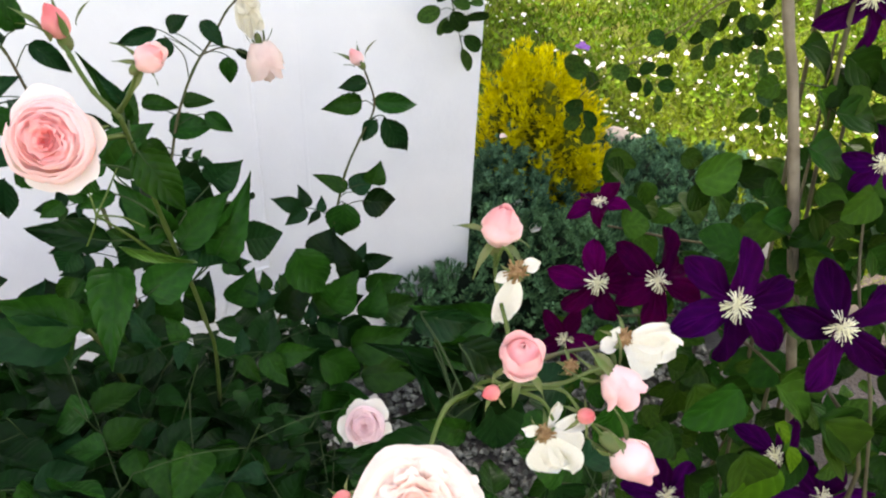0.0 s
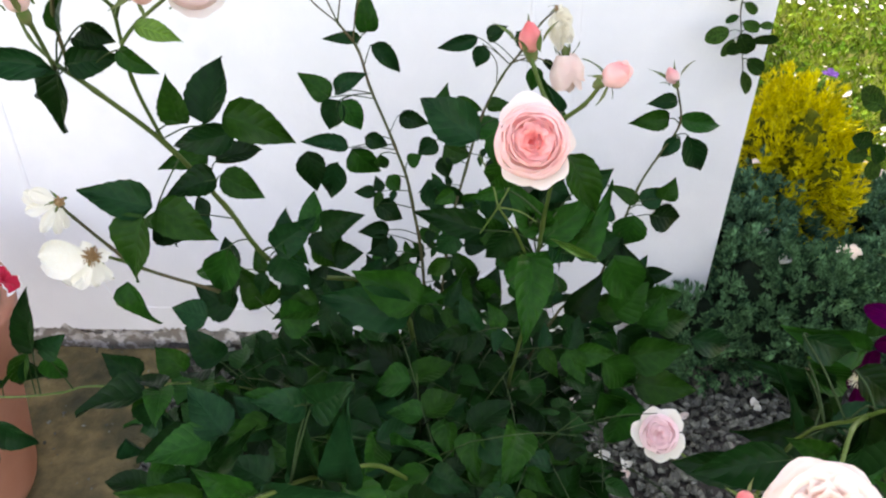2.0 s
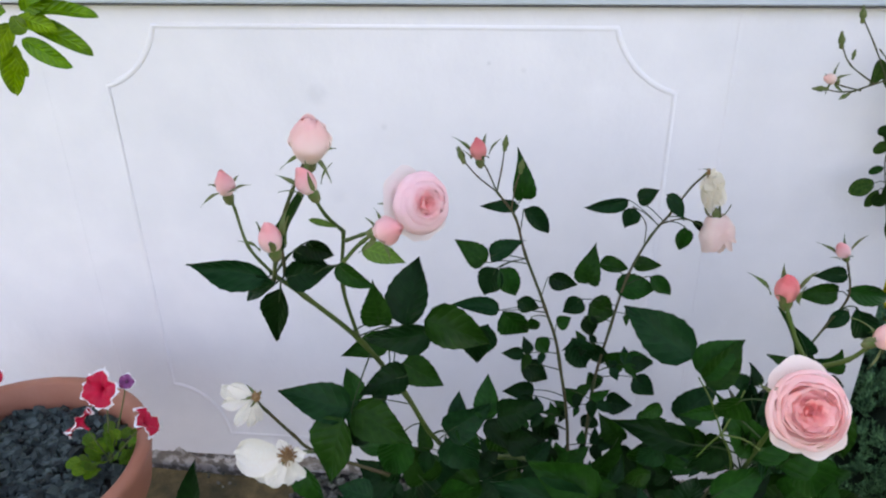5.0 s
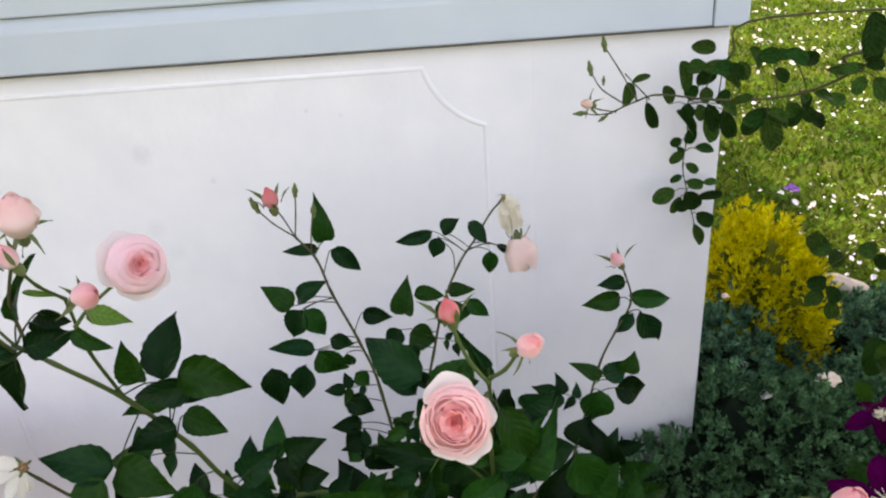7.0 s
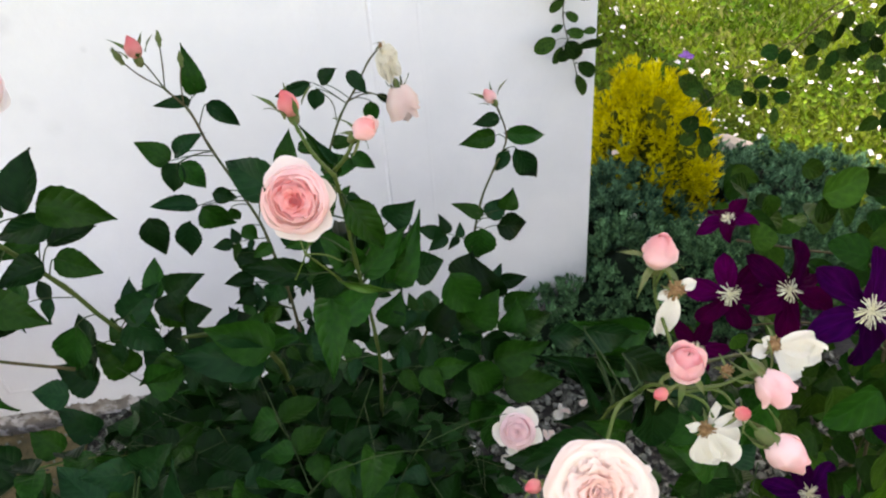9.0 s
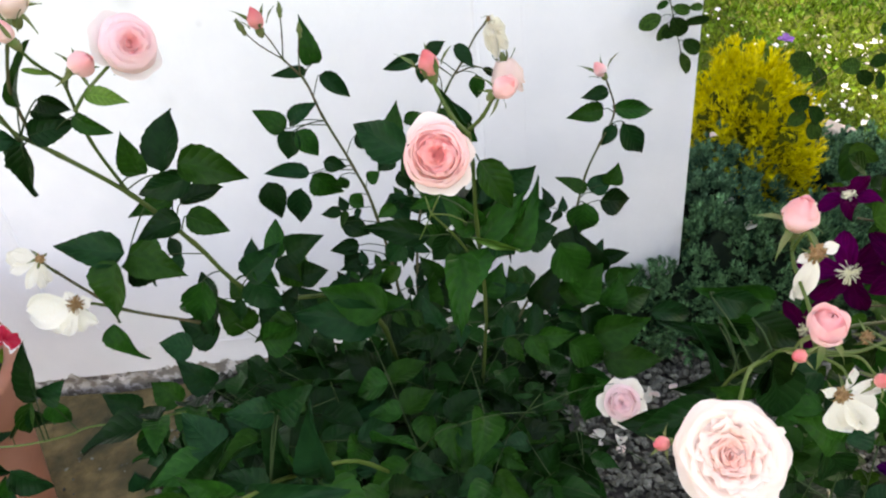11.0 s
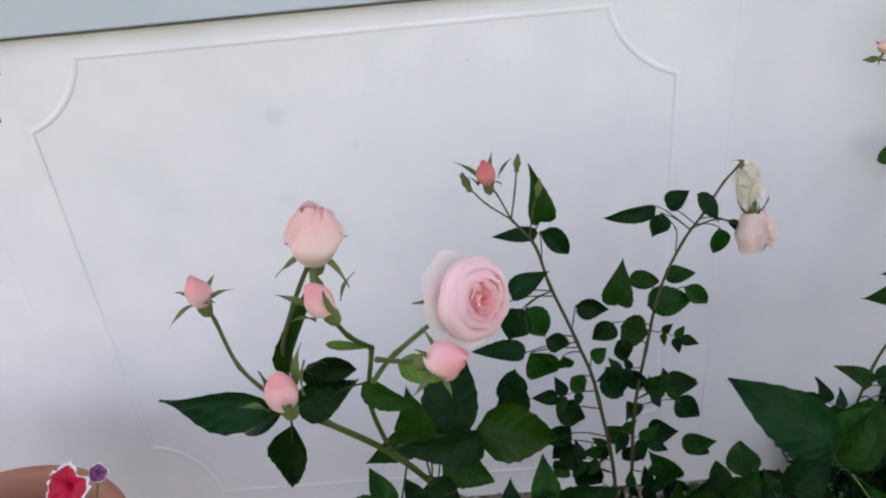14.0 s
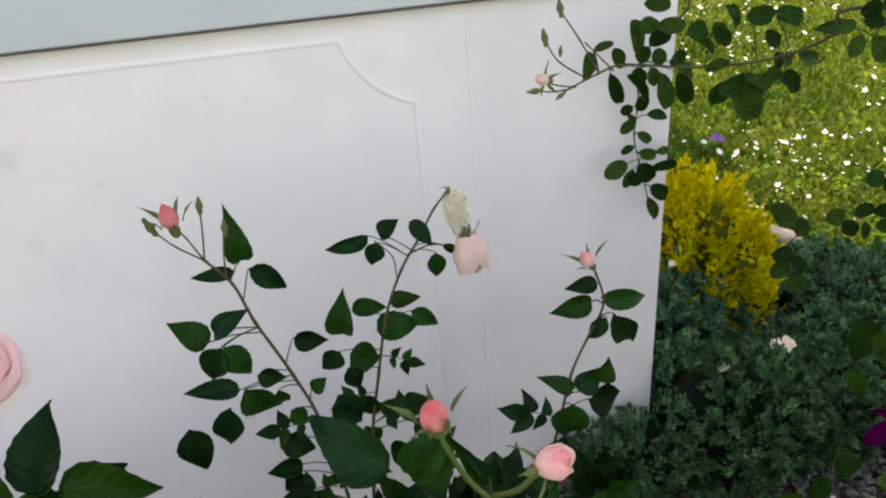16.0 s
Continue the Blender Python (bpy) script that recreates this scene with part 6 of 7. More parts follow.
leaves(arch2, [
    (0.986, 0.950, 0.859, 0.960, 0.942, 0.839, 0.026),
    (1.003, 0.950, 0.842, 1.007, 0.942, 0.810, 0.026),
    (0.957, 0.950, 0.865, 0.975, 0.942, 0.888, 0.024),
    (0.920, 0.950, 0.882, 0.906, 0.942, 0.856, 0.024),
    (0.902, 0.950, 0.876, 0.861, 0.942, 0.884, 0.033),
    (1.015, 0.950, 0.885, 1.014, 0.942, 0.919, 0.027),
    (1.009, 0.950, 0.885, 0.967, 0.942, 0.901, 0.036),
    (1.023, 0.950, 0.866, 1.003, 0.942, 0.842, 0.025),
    (1.018, 0.950, 0.862, 1.052, 0.942, 0.851, 0.029),
    (1.049, 0.950, 0.874, 1.065, 0.942, 0.844, 0.027),
], "climb", ROUNDLEAF, CLIMBLEAF, 0.74, (0, -0.9, 0.5), 0.4)
arch3 = stem("shoot", [(1.15, 0.62, 1.20), (1.10, 0.83, 1.05), (1.0, 0.95, 0.939), (0.91, 0.95, 0.858), (0.81, 0.955, 0.814), (0.754, 0.97, 0.76), (0.745, 0.98, 0.70)], 0.0018, 0.0008, TWIG, climber)
leaves(arch3, [
    (0.836, 0.950, 0.800, 0.863, 0.942, 0.777, 0.028),
    (0.879, 0.950, 0.795, 0.882, 0.942, 0.763, 0.026),
    (0.909, 0.950, 0.761, 0.912, 0.942, 0.727, 0.027),
    (0.905, 0.950, 0.783, 0.939, 0.942, 0.778, 0.028),
    (0.895, 0.950, 0.811, 0.927, 0.942, 0.812, 0.026),
    (0.860, 0.950, 0.810, 0.885, 0.942, 0.828, 0.025),
    (0.840, 0.950, 0.809, 0.799, 0.942, 0.818, 0.033),
    (0.767, 0.980, 0.804, 0.725, 0.972, 0.817, 0.035),
    (0.772, 0.980, 0.805, 0.778, 0.972, 0.770, 0.028),
    (0.768, 0.980, 0.729, 0.725, 0.972, 0.739, 0.035),
    (0.766, 0.980, 0.706, 0.729, 0.972, 0.694, 0.031),
    (0.770, 0.980, 0.722, 0.790, 0.972, 0.688, 0.031),
    (0.784, 0.980, 0.689, 0.787, 0.972, 0.651, 0.030),
    (0.749, 0.980, 0.809, 0.717, 0.972, 0.841, 0.036),
], "climb", ROUNDLEAF, CLIMBLEAF, 0.74, (0, -0.9, 0.5), 0.4)
arch4 = stem("shoot", [(1.15, 0.62, 1.18), (1.16, 0.84, 1.02), (1.13, 0.95, 0.91), (1.111, 0.95, 0.84), (1.14, 0.95, 0.77), (1.18, 0.95, 0.72)], 0.0016, 0.0008, TWIG, climber)
leaves(arch4, [
    (1.131, 0.950, 0.835, 1.092, 0.942, 0.828, 0.032),
    (1.129, 0.950, 0.822, 1.134, 0.942, 0.789, 0.027),
    (1.134, 0.950, 0.831, 1.169, 0.942, 0.824, 0.029),
    (1.091, 0.950, 0.888, 1.047, 0.942, 0.904, 0.037),
    (1.096, 0.950, 0.886, 1.110, 0.942, 0.855, 0.027),
    (1.102, 0.950, 0.889, 1.115, 0.942, 0.914, 0.023),
    (1.095, 0.950, 0.873, 1.059, 0.942, 0.864, 0.030),
    (1.088, 0.950, 0.879, 1.072, 0.942, 0.916, 0.032),
    (1.185, 0.950, 0.727, 1.136, 0.942, 0.744, 0.041),
    (1.169, 0.950, 0.717, 1.166, 0.942, 0.683, 0.027),
    (1.188, 0.950, 0.725, 1.195, 0.942, 0.759, 0.028),
    (1.188, 0.950, 0.719, 1.224, 0.942, 0.700, 0.032),
    (1.097, 0.950, 0.927, 1.113, 0.942, 0.950, 0.023),
    (1.035, 0.950, 0.910, 1.025, 0.942, 0.945, 0.029),
], "climb", ROUNDLEAF, CLIMBLEAF, 0.74, (0, -0.9, 0.5), 0.4)
leaves(arch, [
    (0.534, 0.830, 1.120, 0.540, 0.805, 1.083, 0.032), (0.539, 0.841, 1.122, 0.514, 0.862, 1.098, 0.026), (0.552, 0.858, 1.125, 0.553, 0.790, 1.124, 0.026),
    (0.618, 0.874, 1.124, 0.596, 0.878, 1.099, 0.024), (0.633, 0.880, 1.120, 0.636, 0.843, 1.101, 0.026), (0.620, 0.878, 1.152, 0.622, 0.869, 1.129, 0.024), (0.650, 0.870, 1.143, 0.690, 0.881, 1.131, 0.022),
], "climb", ROUNDLEAF, CLIMBLEAF, 0.74, (0, -0.9, 0.5), 0.4)
leaves(arch, [
    (0.440, 0.655, 1.269, 0.467, 0.650, 1.270, 0.022), (0.474, 0.655, 1.272, 0.502, 0.650, 1.257, 0.022), (0.465, 0.655, 1.251, 0.480, 0.650, 1.234, 0.019), (0.552, 0.655, 1.241, 0.572, 0.650, 1.246, 0.016),
    (0.580, 0.655, 1.256, 0.601, 0.650, 1.265, 0.020), (0.586, 0.655, 1.245, 0.607, 0.650, 1.248, 0.020), (0.588, 0.655, 1.230, 0.570, 0.650, 1.214, 0.020), (0.600, 0.655, 1.229, 0.618, 0.650, 1.199, 0.027),
    (0.404, 0.655, 1.261, 0.420, 0.650, 1.244, 0.018), (0.507, 0.520, 1.341, 0.503, 0.510, 1.297, 0.034), (0.528, 0.520, 1.344, 0.559, 0.510, 1.314, 0.032), (0.543, 0.520, 1.279, 0.550, 0.510, 1.240, 0.030),
], "climb", ROUNDLEAF, CLIMBLEAF, 0.74, (0, -0.9, 0.5), 0.4)


# ---- conifers ----
def tuft(rnd, n=9, long=0.02, wide=0.0022, open_=0.7):
    """A spray of fine scale-leaf twigs along +z."""
    pieces_v, pieces_f = [], []
    for k in range(n):
        a = rnd.uniform(0, 6.283)
        e = rnd.uniform(0.1, open_)
        d = Vector((math.cos(a) * math.sin(e), math.sin(a) * math.sin(e), math.cos(e)))
        b = Vector((0, 0, rnd.uniform(0, long * 0.6)))
        s = d.orthogonal().normalized() * wide
        w = d.cross(s).normalized() * wide
        t = b + d * long * rnd.uniform(0.6, 1.1)
        o = len(pieces_v)
        pieces_v += [b + s, b - s * 0.5 + w, b - s * 0.5 - w, t]
        pieces_f += [(o, o + 1, o + 3), (o + 1, o + 2, o + 3), (o + 2, o, o + 3)]
    return pieces_v, pieces_f


def conifer(name, label, category, at, lobes, count, long, wide, open_, leaf, heart, seed, upright=0.5):
    """A shrub: twigs from the root, a dark core coloured as inner shade, and thousands of fine sprays on uneven lobes.
    """
    rnd = random.Random(seed)
    ob = thing(name, at, label, category)
    twigs = []
    shade_lobes = []
    total = sum(r[3] * r[4] for r in lobes)
    verts, faces = [], []
    for cx, cy, cz, rx, rz in lobes:
        c = Vector((cx, cy, cz))
        twigs.append(tube([(0, 0, 0), (cx * 0.5, cy * 0.5, cz * 0.55), c], 0.006, 0.002, 5))
        # solid dark lobe that shows through as shade where sprays are missing
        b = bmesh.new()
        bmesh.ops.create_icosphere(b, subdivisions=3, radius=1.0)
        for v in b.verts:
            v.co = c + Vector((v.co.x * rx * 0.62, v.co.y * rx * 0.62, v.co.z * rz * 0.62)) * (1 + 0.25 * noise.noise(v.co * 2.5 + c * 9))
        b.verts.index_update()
        shade_lobes.append(([v.co.copy() for v in b.verts], [tuple(v.index for v in f.verts) for f in b.faces]))
        b.free()
        for k in range(int(count * rx * rz / total / 12)):
            z = rnd.uniform(-0.7, 1)
            a = rnd.uniform(0, 6.283)
            h = math.sqrt(max(0, 1 - z * z))
            n = Vector((math.cos(a) * h, math.sin(a) * h, z))
            f = rnd.uniform(0.84, 1.08) * (1 + 0.25 * noise.noise(n * 2.5 + c * 9) + 0.30 * noise.noise(n * 6.5 + c * 5))
            if noise.noise(n * 6.5 + c * 5) < -0.18:
                continue
            p = c + Vector((n.x * rx * f, n.y * rx * f, n.z * rz * f))
            main = (n * (1 - upright) + Vector((0, 0, upright)) + Vector([rnd.uniform(-0.35, 0.35) for _ in range(3)])).normalized()
            for q in range(12):
                s = rnd.uniform(-2.0, 1.0)
                spot = p + main * s * long * 0.9 + Vector([rnd.gauss(0, long * 0.42) for _ in range(3)]) * (1.1 - 0.5 * max(0, s))
                if spot.z < -0.02:
                    continue
                v, g = tuft(rnd, 8, long * rnd.uniform(0.7, 1.25), wide, open_)
                m = aim(spot, main + (spot - p) * 9 + Vector([rnd.uniform(-0.3, 0.3) for _ in range(3)]))
                o = len(verts)
                verts += [m @ u for u in v]
                faces += [tuple(i + o for i in u) for u in g]
    put("twigs", mesh_of("twigs", *joined(twigs), VINE), ob)
    put("crown_heart", mesh_of("crown_heart", *joined(shade_lobes), heart), ob)
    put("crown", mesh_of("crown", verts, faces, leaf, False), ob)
    return ob


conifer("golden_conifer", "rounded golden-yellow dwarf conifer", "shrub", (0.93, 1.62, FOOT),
        [(0, 0, 0.32, 0.15, 0.29), (-0.08, 0.02, 0.36, 0.11, 0.22), (0.08, -0.02, 0.28, 0.11, 0.22), (0.0, -0.05, 0.45, 0.10, 0.18), (0.10, 0.0, 0.16, 0.10, 0.15), (-0.11, -0.05, 0.20, 0.11, 0.18), (0.06, -0.08, 0.38, 0.09, 0.14), (-0.07, -0.09, 0.30, 0.09, 0.14)], 8200, 0.022, 0.0022, 0.75, GOLD, GOLD_SHADE, 31, 0.5)
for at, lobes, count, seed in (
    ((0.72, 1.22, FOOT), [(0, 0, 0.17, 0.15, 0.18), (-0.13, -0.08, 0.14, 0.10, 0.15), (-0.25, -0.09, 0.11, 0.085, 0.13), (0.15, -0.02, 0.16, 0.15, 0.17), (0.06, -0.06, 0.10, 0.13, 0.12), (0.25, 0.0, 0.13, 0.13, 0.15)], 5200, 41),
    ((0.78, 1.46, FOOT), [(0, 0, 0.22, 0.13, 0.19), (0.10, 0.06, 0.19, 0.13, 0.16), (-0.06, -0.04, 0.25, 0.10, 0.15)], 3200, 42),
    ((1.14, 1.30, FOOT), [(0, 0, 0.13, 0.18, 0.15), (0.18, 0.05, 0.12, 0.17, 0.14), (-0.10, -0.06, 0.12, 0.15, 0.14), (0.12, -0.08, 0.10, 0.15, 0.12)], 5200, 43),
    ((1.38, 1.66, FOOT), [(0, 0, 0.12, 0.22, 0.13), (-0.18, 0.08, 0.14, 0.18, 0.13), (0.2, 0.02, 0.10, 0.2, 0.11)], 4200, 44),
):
    conifer("juniper", "low spreading blue-green juniper", "shrub", at, lobes, int(count * 3.0), 0.0135, 0.0024, 1.0, JUNIPER, JUNIPER_SHADE, seed, 0.45)


# ---- boulders and lawn ----
def boulder(at, sx, sy, sz, seed, turn):
    b = bmesh.new()
    bmesh.ops.create_icosphere(b, subdivisions=4, radius=1.0)
    for v in b.verts:
        v.co *= 1 + 0.22 * noise.noise(v.co * 1.6 + Vector((seed, 0, 0))) + 0.05 * noise.noise(v.co * 6)
        v.co = Vector((v.co.x * sx, v.co.y * sy, max(v.co.z, -0.5) * sz))
    ob = part("boulder", b, STONE, None, "", True)
    ob.matrix_basis = pose(*at, 0, 0, turn)
    tagged(ob, "pale weathered edging stone beside the lawn", "stone", "edging stones")


boulder((1.50, 2.20, FOOT + 0.01), 0.13, 0.06, 0.06, 1, -25)
boulder((1.17, 2.05, FOOT + 0.005), 0.11, 0.07, 0.08, 4, 10)
boulder((1.44, 1.48, FOOT + 0.09), 0.055, 0.04, 0.045, 2, 10)
boulder((1.62, 1.38, FOOT + 0.05), 0.07, 0.05, 0.05, 3, 40)

rng = np.random.RandomState(8)
n = 90000
d = 1.9 + 9.0 * rng.rand(n) ** 1.25
a = np.radians(rng.uniform(-2, 62, n))
px, py = 0.25 + d * np.sin(a), 0.2 + d * np.cos(a)
keep = ((px > 0.9) & (py > 1.95)) | (px > 1.75)
px, py, d = px[keep], py[keep], d[keep]
n = len(px)
h = rng.uniform(0.012, 0.040, n) * (0.8 + 0.08 * d)
w = rng.uniform(0.003, 0.007, n) * (0.7 + 0.22 * d)
ang = rng.uniform(0, 6.283, n)
lean = rng.uniform(-0.045, 0.045, (n, 2))
verts = np.zeros((n, 3, 3))
verts[:, 0] = np.c_[px - w * np.cos(ang), py - w * np.sin(ang), np.full(n, FOOT - 0.02)]
verts[:, 1] = np.c_[px + w * np.cos(ang), py + w * np.sin(ang), np.full(n, FOOT - 0.02)]
verts[:, 2] = np.c_[px + lean[:, 0], py + lean[:, 1], FOOT - 0.01 + h]
lawn = put("lawn_grass", mesh_of("lawn_grass", verts.reshape(-1, 3).tolist(), np.arange(n * 3).reshape(-1, 3).tolist(), BLADE, False))
tagged(lawn, "uncut green grass blades of the lawn", "grass", kind="stuff")

clover = random.Random(78)
cover_v, cover_f = [], []
for k in range(15000):
    dd = 2.0 + 6.5 * clover.random() ** 1.3
    aa = radians(clover.uniform(0, 60))
    x, y = 0.25 + dd * math.sin(aa), 0.2 + dd * math.cos(aa)
    if (y < 2.0 and x < 1.7) or noise.noise(Vector((x * 2.1, y * 2.1, 5))) < clover.uniform(-0.5, 0.25):
        continue
    r = clover.uniform(0.007, 0.017) * (0.6 + 0.14 * dd)
    tilt = aim((x, y, FOOT + clover.uniform(0.005, 0.045)), (clover.uniform(-0.8, 0.8), clover.uniform(-1, 0.5), 0.9), clover.uniform(0, 6))
    o = len(cover_v)
    cover_v.append(tilt @ Vector((0, 0, -r * 0.25)))
    for q in range(7):
        rr = r * clover.uniform(0.7, 1.15)
        cover_v.append(tilt @ Vector((rr * math.cos(q * 0.8976), rr * 0.75 * math.sin(q * 0.8976), 0)))
    cover_f += [(o, o + 1 + q, o + 1 + (q + 1) % 7) for q in range(7)]
cover = put("lawn_clover", mesh_of("lawn_clover", cover_v, cover_f, BLADE, False))
tagged(cover, "low broad-leaved weeds growing through the lawn", "weeds", kind="stuff")

daisy_v, daisy_f = [], []
daisy = random.Random(77)
for k in range(3800):
    dd = 2.3 + 8.0 * daisy.random() ** 1.2
    aa = radians(daisy.uniform(3, 58))
    x, y = 0.25 + dd * math.sin(aa), 0.2 + dd * math.cos(aa)
    if noise.noise(Vector((x * 1.3, y * 1.3, 0))) < daisy.uniform(-0.35, 0.30) or (y < 2.2 and x < 1.9):
        continue
    z = FOOT + daisy.uniform(0.02, 0.05) * (0.8 + 0.08 * dd)
    r = (0.005 + 0.016 * daisy.random() ** 2.2) * (0.55 + 0.14 * dd)
    tilt = aim((x, y, z), (daisy.uniform(-0.6, 0.6), daisy.uniform(-1, 0.2), 1), daisy.uniform(0, 6))
    o = len(daisy_v)
    daisy_v.append(tilt @ Vector((0, 0, -r * 0.3)))
    for q in range(10):
        rr = r * (1.0 if q % 2 == 0 else 0.62) * daisy.uniform(0.55, 1.25)
        daisy_v.append(tilt @ Vector((rr * math.cos(q * 0.628), rr * math.sin(q * 0.628), 0.1 * r)))
    daisy_f += [(o, o + 1 + q, o + 1 + (q + 1) % 10) for q in range(10)]
flowers = put("lawn_flowers", mesh_of("lawn_flowers", daisy_v, daisy_f, PURE, False))
tagged(flowers, "small white flowers scattered over the lawn", "flowers", kind="stuff")


# ---- terracotta pot with a young tree ----
POT = (-1.125, 0.69)
pot = thing("plant_pot", (POT[0], POT[1], FOOT + 0.02), "large terracotta-coloured pot with thick rim on the slab", "plant pot")
zr = 0.467 - FOOT - 0.02
pv, pf = lathe([(0.0, 0.0), (0.168, 0.0), (0.178, 0.006), (0.185, 0.03), (0.222, zr - 0.17), (0.228, zr - 0.125), (0.230, zr - 0.115), (0.240, zr - 0.108), (0.246, zr - 0.10), (0.262, zr - 0.012), (0.262, zr - 0.004), (0.257, zr), (0.240, zr), (0.235, zr - 0.004), (0.228, zr - 0.06), (0.20, zr - 0.22)], 72)
put("pot_body", mesh_of("pot_body", pv, pf, TERRA), pot)
bm = bmesh.new()
bmesh.ops.create_circle(bm, cap_ends=True, segments=48, radius=0.232)
for v in bm.verts:
    v.co.z = zr - 0.075
part("soil", bm, SOIL, pot)

tree = thing("young_tree", (-1.16, 0.668, 0.40), "slim young tree with bright green leaves in the pot", "tree")
trunk = stem("trunk", [(0, 0, -0.06), (0.012, 0.003, 0.06), (0.035, 0.004, 0.25), (0.062, 0.0, 0.5), (0.09, -0.005, 0.8), (0.10, -0.01, 1.05)], 0.0165, 0.0115, BARK, tree, "smooth olive-brown trunk", 0.14)
stem("branch", [(0.05, -0.01, 1.0), (0.22, -0.03, 1.02), (0.38, -0.06, 0.97), (0.47, -0.1, 0.93)], 0.006, 0.003, BARK, tree)
stem("branch", [(0.05, -0.01, 1.0), (-0.1, -0.02, 1.12), (-0.25, -0.06, 1.18)], 0.006, 0.003, BARK, tree)
leaves(tree, [
    (0.406, -0.108, 0.914, 0.475, -0.108, 0.916, 0.025),
    (0.396, -0.108, 0.901, 0.462, -0.108, 0.872, 0.027),
    (0.383, -0.108, 0.882, 0.43, -0.108, 0.85, 0.024),
    (0.367, -0.098, 0.872, 0.337, -0.098, 0.805, 0.027),
    (0.358, -0.098, 0.865, 0.367, -0.098, 0.834, 0.024),
    (0.39, -0.118, 0.91, 0.432, -0.118, 0.897, 0.026),
    (0.375, -0.108, 0.901, 0.332, -0.108, 0.854, 0.027),
    (0.392, -0.108, 0.914, 0.434, -0.108, 0.94, 0.027),
    (0.371, -0.108, 0.914, 0.32, -0.108, 0.907, 0.027),
    (0.401, -0.108, 0.921, 0.463, -0.108, 0.946, 0.023),
    (0.362, -0.098, 0.879, 0.31, -0.098, 0.83, 0.024),
    (0.402, -0.128, 0.893, 0.39, -0.128, 0.912, 0.023),
], "tree", LONGLEAF, TREELEAF, 0.40, (0.1, -0.9, 0.5), 0.5)
crown = random.Random(64)
for k in range(60):
    q = Vector((0.05, -0.02, 1.14)) + Vector((crown.uniform(-0.32, 0.22), crown.uniform(-0.2, 0.2), crown.uniform(0.0, 0.3)))
    d = Vector((crown.uniform(-1, 1), crown.uniform(-1, 0.6), crown.uniform(-0.6, 0.5))).normalized()
    put("leaf", leaf_mesh("tree", LONGLEAF, TREELEAF, k), tree, leaf_pose(q, q + d * crown.uniform(0.06, 0.09), 0.026, (0, -0.5, 0.8), 0, 0.40))


def petunia(at, way, size, seed, face=None, edge=None, label="red petunia flower with white edge", owner=None):
    """A trumpet flower with five waved lobes, each edged in white."""
    rnd = random.Random(seed)
    m = aim(at, way, rnd.uniform(0, 6), size)
    nu = 60
    rings = [(0.002, -0.022), (0.0035, -0.012), (0.006, -0.004), (0.014, 0.0015), (0.022, 0.003), (0.0275, 0.002), (0.0305, 0.0)]
    ph, ph2 = rnd.uniform(0, 6), rnd.uniform(0, 6)

    def at_ring(r, z, k, i):
        a = 2 * math.pi * k / nu
        out = (i / 6) ** 2
        lobe = 1 + (0.20 * abs(math.sin(2.5 * a)) - 0.12) * out + 0.05 * out * math.sin(3 * a + ph) + (0.05 * math.sin(17 * a + ph) + 0.04 * math.sin(26 * a + ph2)) * (i == 6)
        return (r * lobe * math.cos(a), r * lobe * math.sin(a), z + out * 0.0055 * math.sin(5 * a + ph) + out * i / 6 * 0.003 * math.sin(11 * a + ph2))

    vv = [at_ring(r, z, k, i) for i, (r, z) in enumerate(rings) for k in range(nu)]
    quads = lambda i: [(i * nu + k, i * nu + (k + 1) % nu, (i + 1) * nu + (k + 1) % nu, (i + 1) * nu + k) for k in range(nu)]
    b = put("flower", mesh_of("flower", vv, [f for i in range(5) for f in quads(i)], face or RED), owner, m, label)
    put("white_edge", mesh_of("white_edge", vv, quads(5), edge or PURE), b)
    return b


def bedding(at, flowers_at, seed, n=26, r=0.05, label="bedding petunia with red and white flowers"):
    rnd = random.Random(seed)
    ob = thing("petunia", at, label, "bedding plant", "petunias in the pot")
    for k in range(n):
        a, e = rnd.uniform(0, 6.283), rnd.uniform(0.2, 1.3)
        d = Vector((math.cos(a) * math.sin(e), math.sin(a) * math.sin(e), math.cos(e)))
        q = d * r * rnd.uniform(0.3, 0.85)
        put("leaf", leaf_mesh("bed", ROUNDLEAF, BEDLEAF, k), ob, leaf_pose(q, q + (d + Vector((0, 0, -0.25))) * rnd.uniform(0.022, 0.034), rnd.uniform(0.019, 0.028), (0, -0.4, 1), 0, 0.74))
    o = Vector(at)
    for place, way, size, kind in flowers_at:
        q = Vector(place) - o
        w = Vector(way).normalized()
        stem("flower_stalk", [(0, 0, 0.005), q * 0.55 - w * 0.01, q - w * 0.02 * size], 0.0016, 0.0012, SEPAL, ob)
        petunia(q, way, size * 1.2, seed + len(ob.children), MAUVE if kind == "mauve" else RED, None, "mauve petunia flower with white edge" if kind == "mauve" else "red petunia flower with white edge", ob)
    return ob


bedding((-0.952, 0.745, 0.425), [((-0.955, 0.775, 0.578), (-0.1, -0.85, 0.45), 1.0, "red"), ((-0.854, 0.74, 0.537), (0.9, 0.3, 0.65), 0.85, "red"), ((-0.985, 0.735, 0.53), (-0.8, 0.15, 0.55), 0.85, "red"), ((-0.914, 0.8, 0.58), (0.3, -0.6, 0.5), 0.42, "mauve")], 1, 46, 0.07)
bedding((-1.285, 0.785, 0.425), [((-1.337, 0.82, 0.511), (-0.2, -0.8, 0.5), 1.0, "red"), ((-1.256, 0.86, 0.524), (0.4, -0.3, 0.6), 0.9, "red"), ((-1.334, 0.84, 0.553), (-0.4, -0.3, 0.6), 0.8, "red")], 2, 46, 0.075)
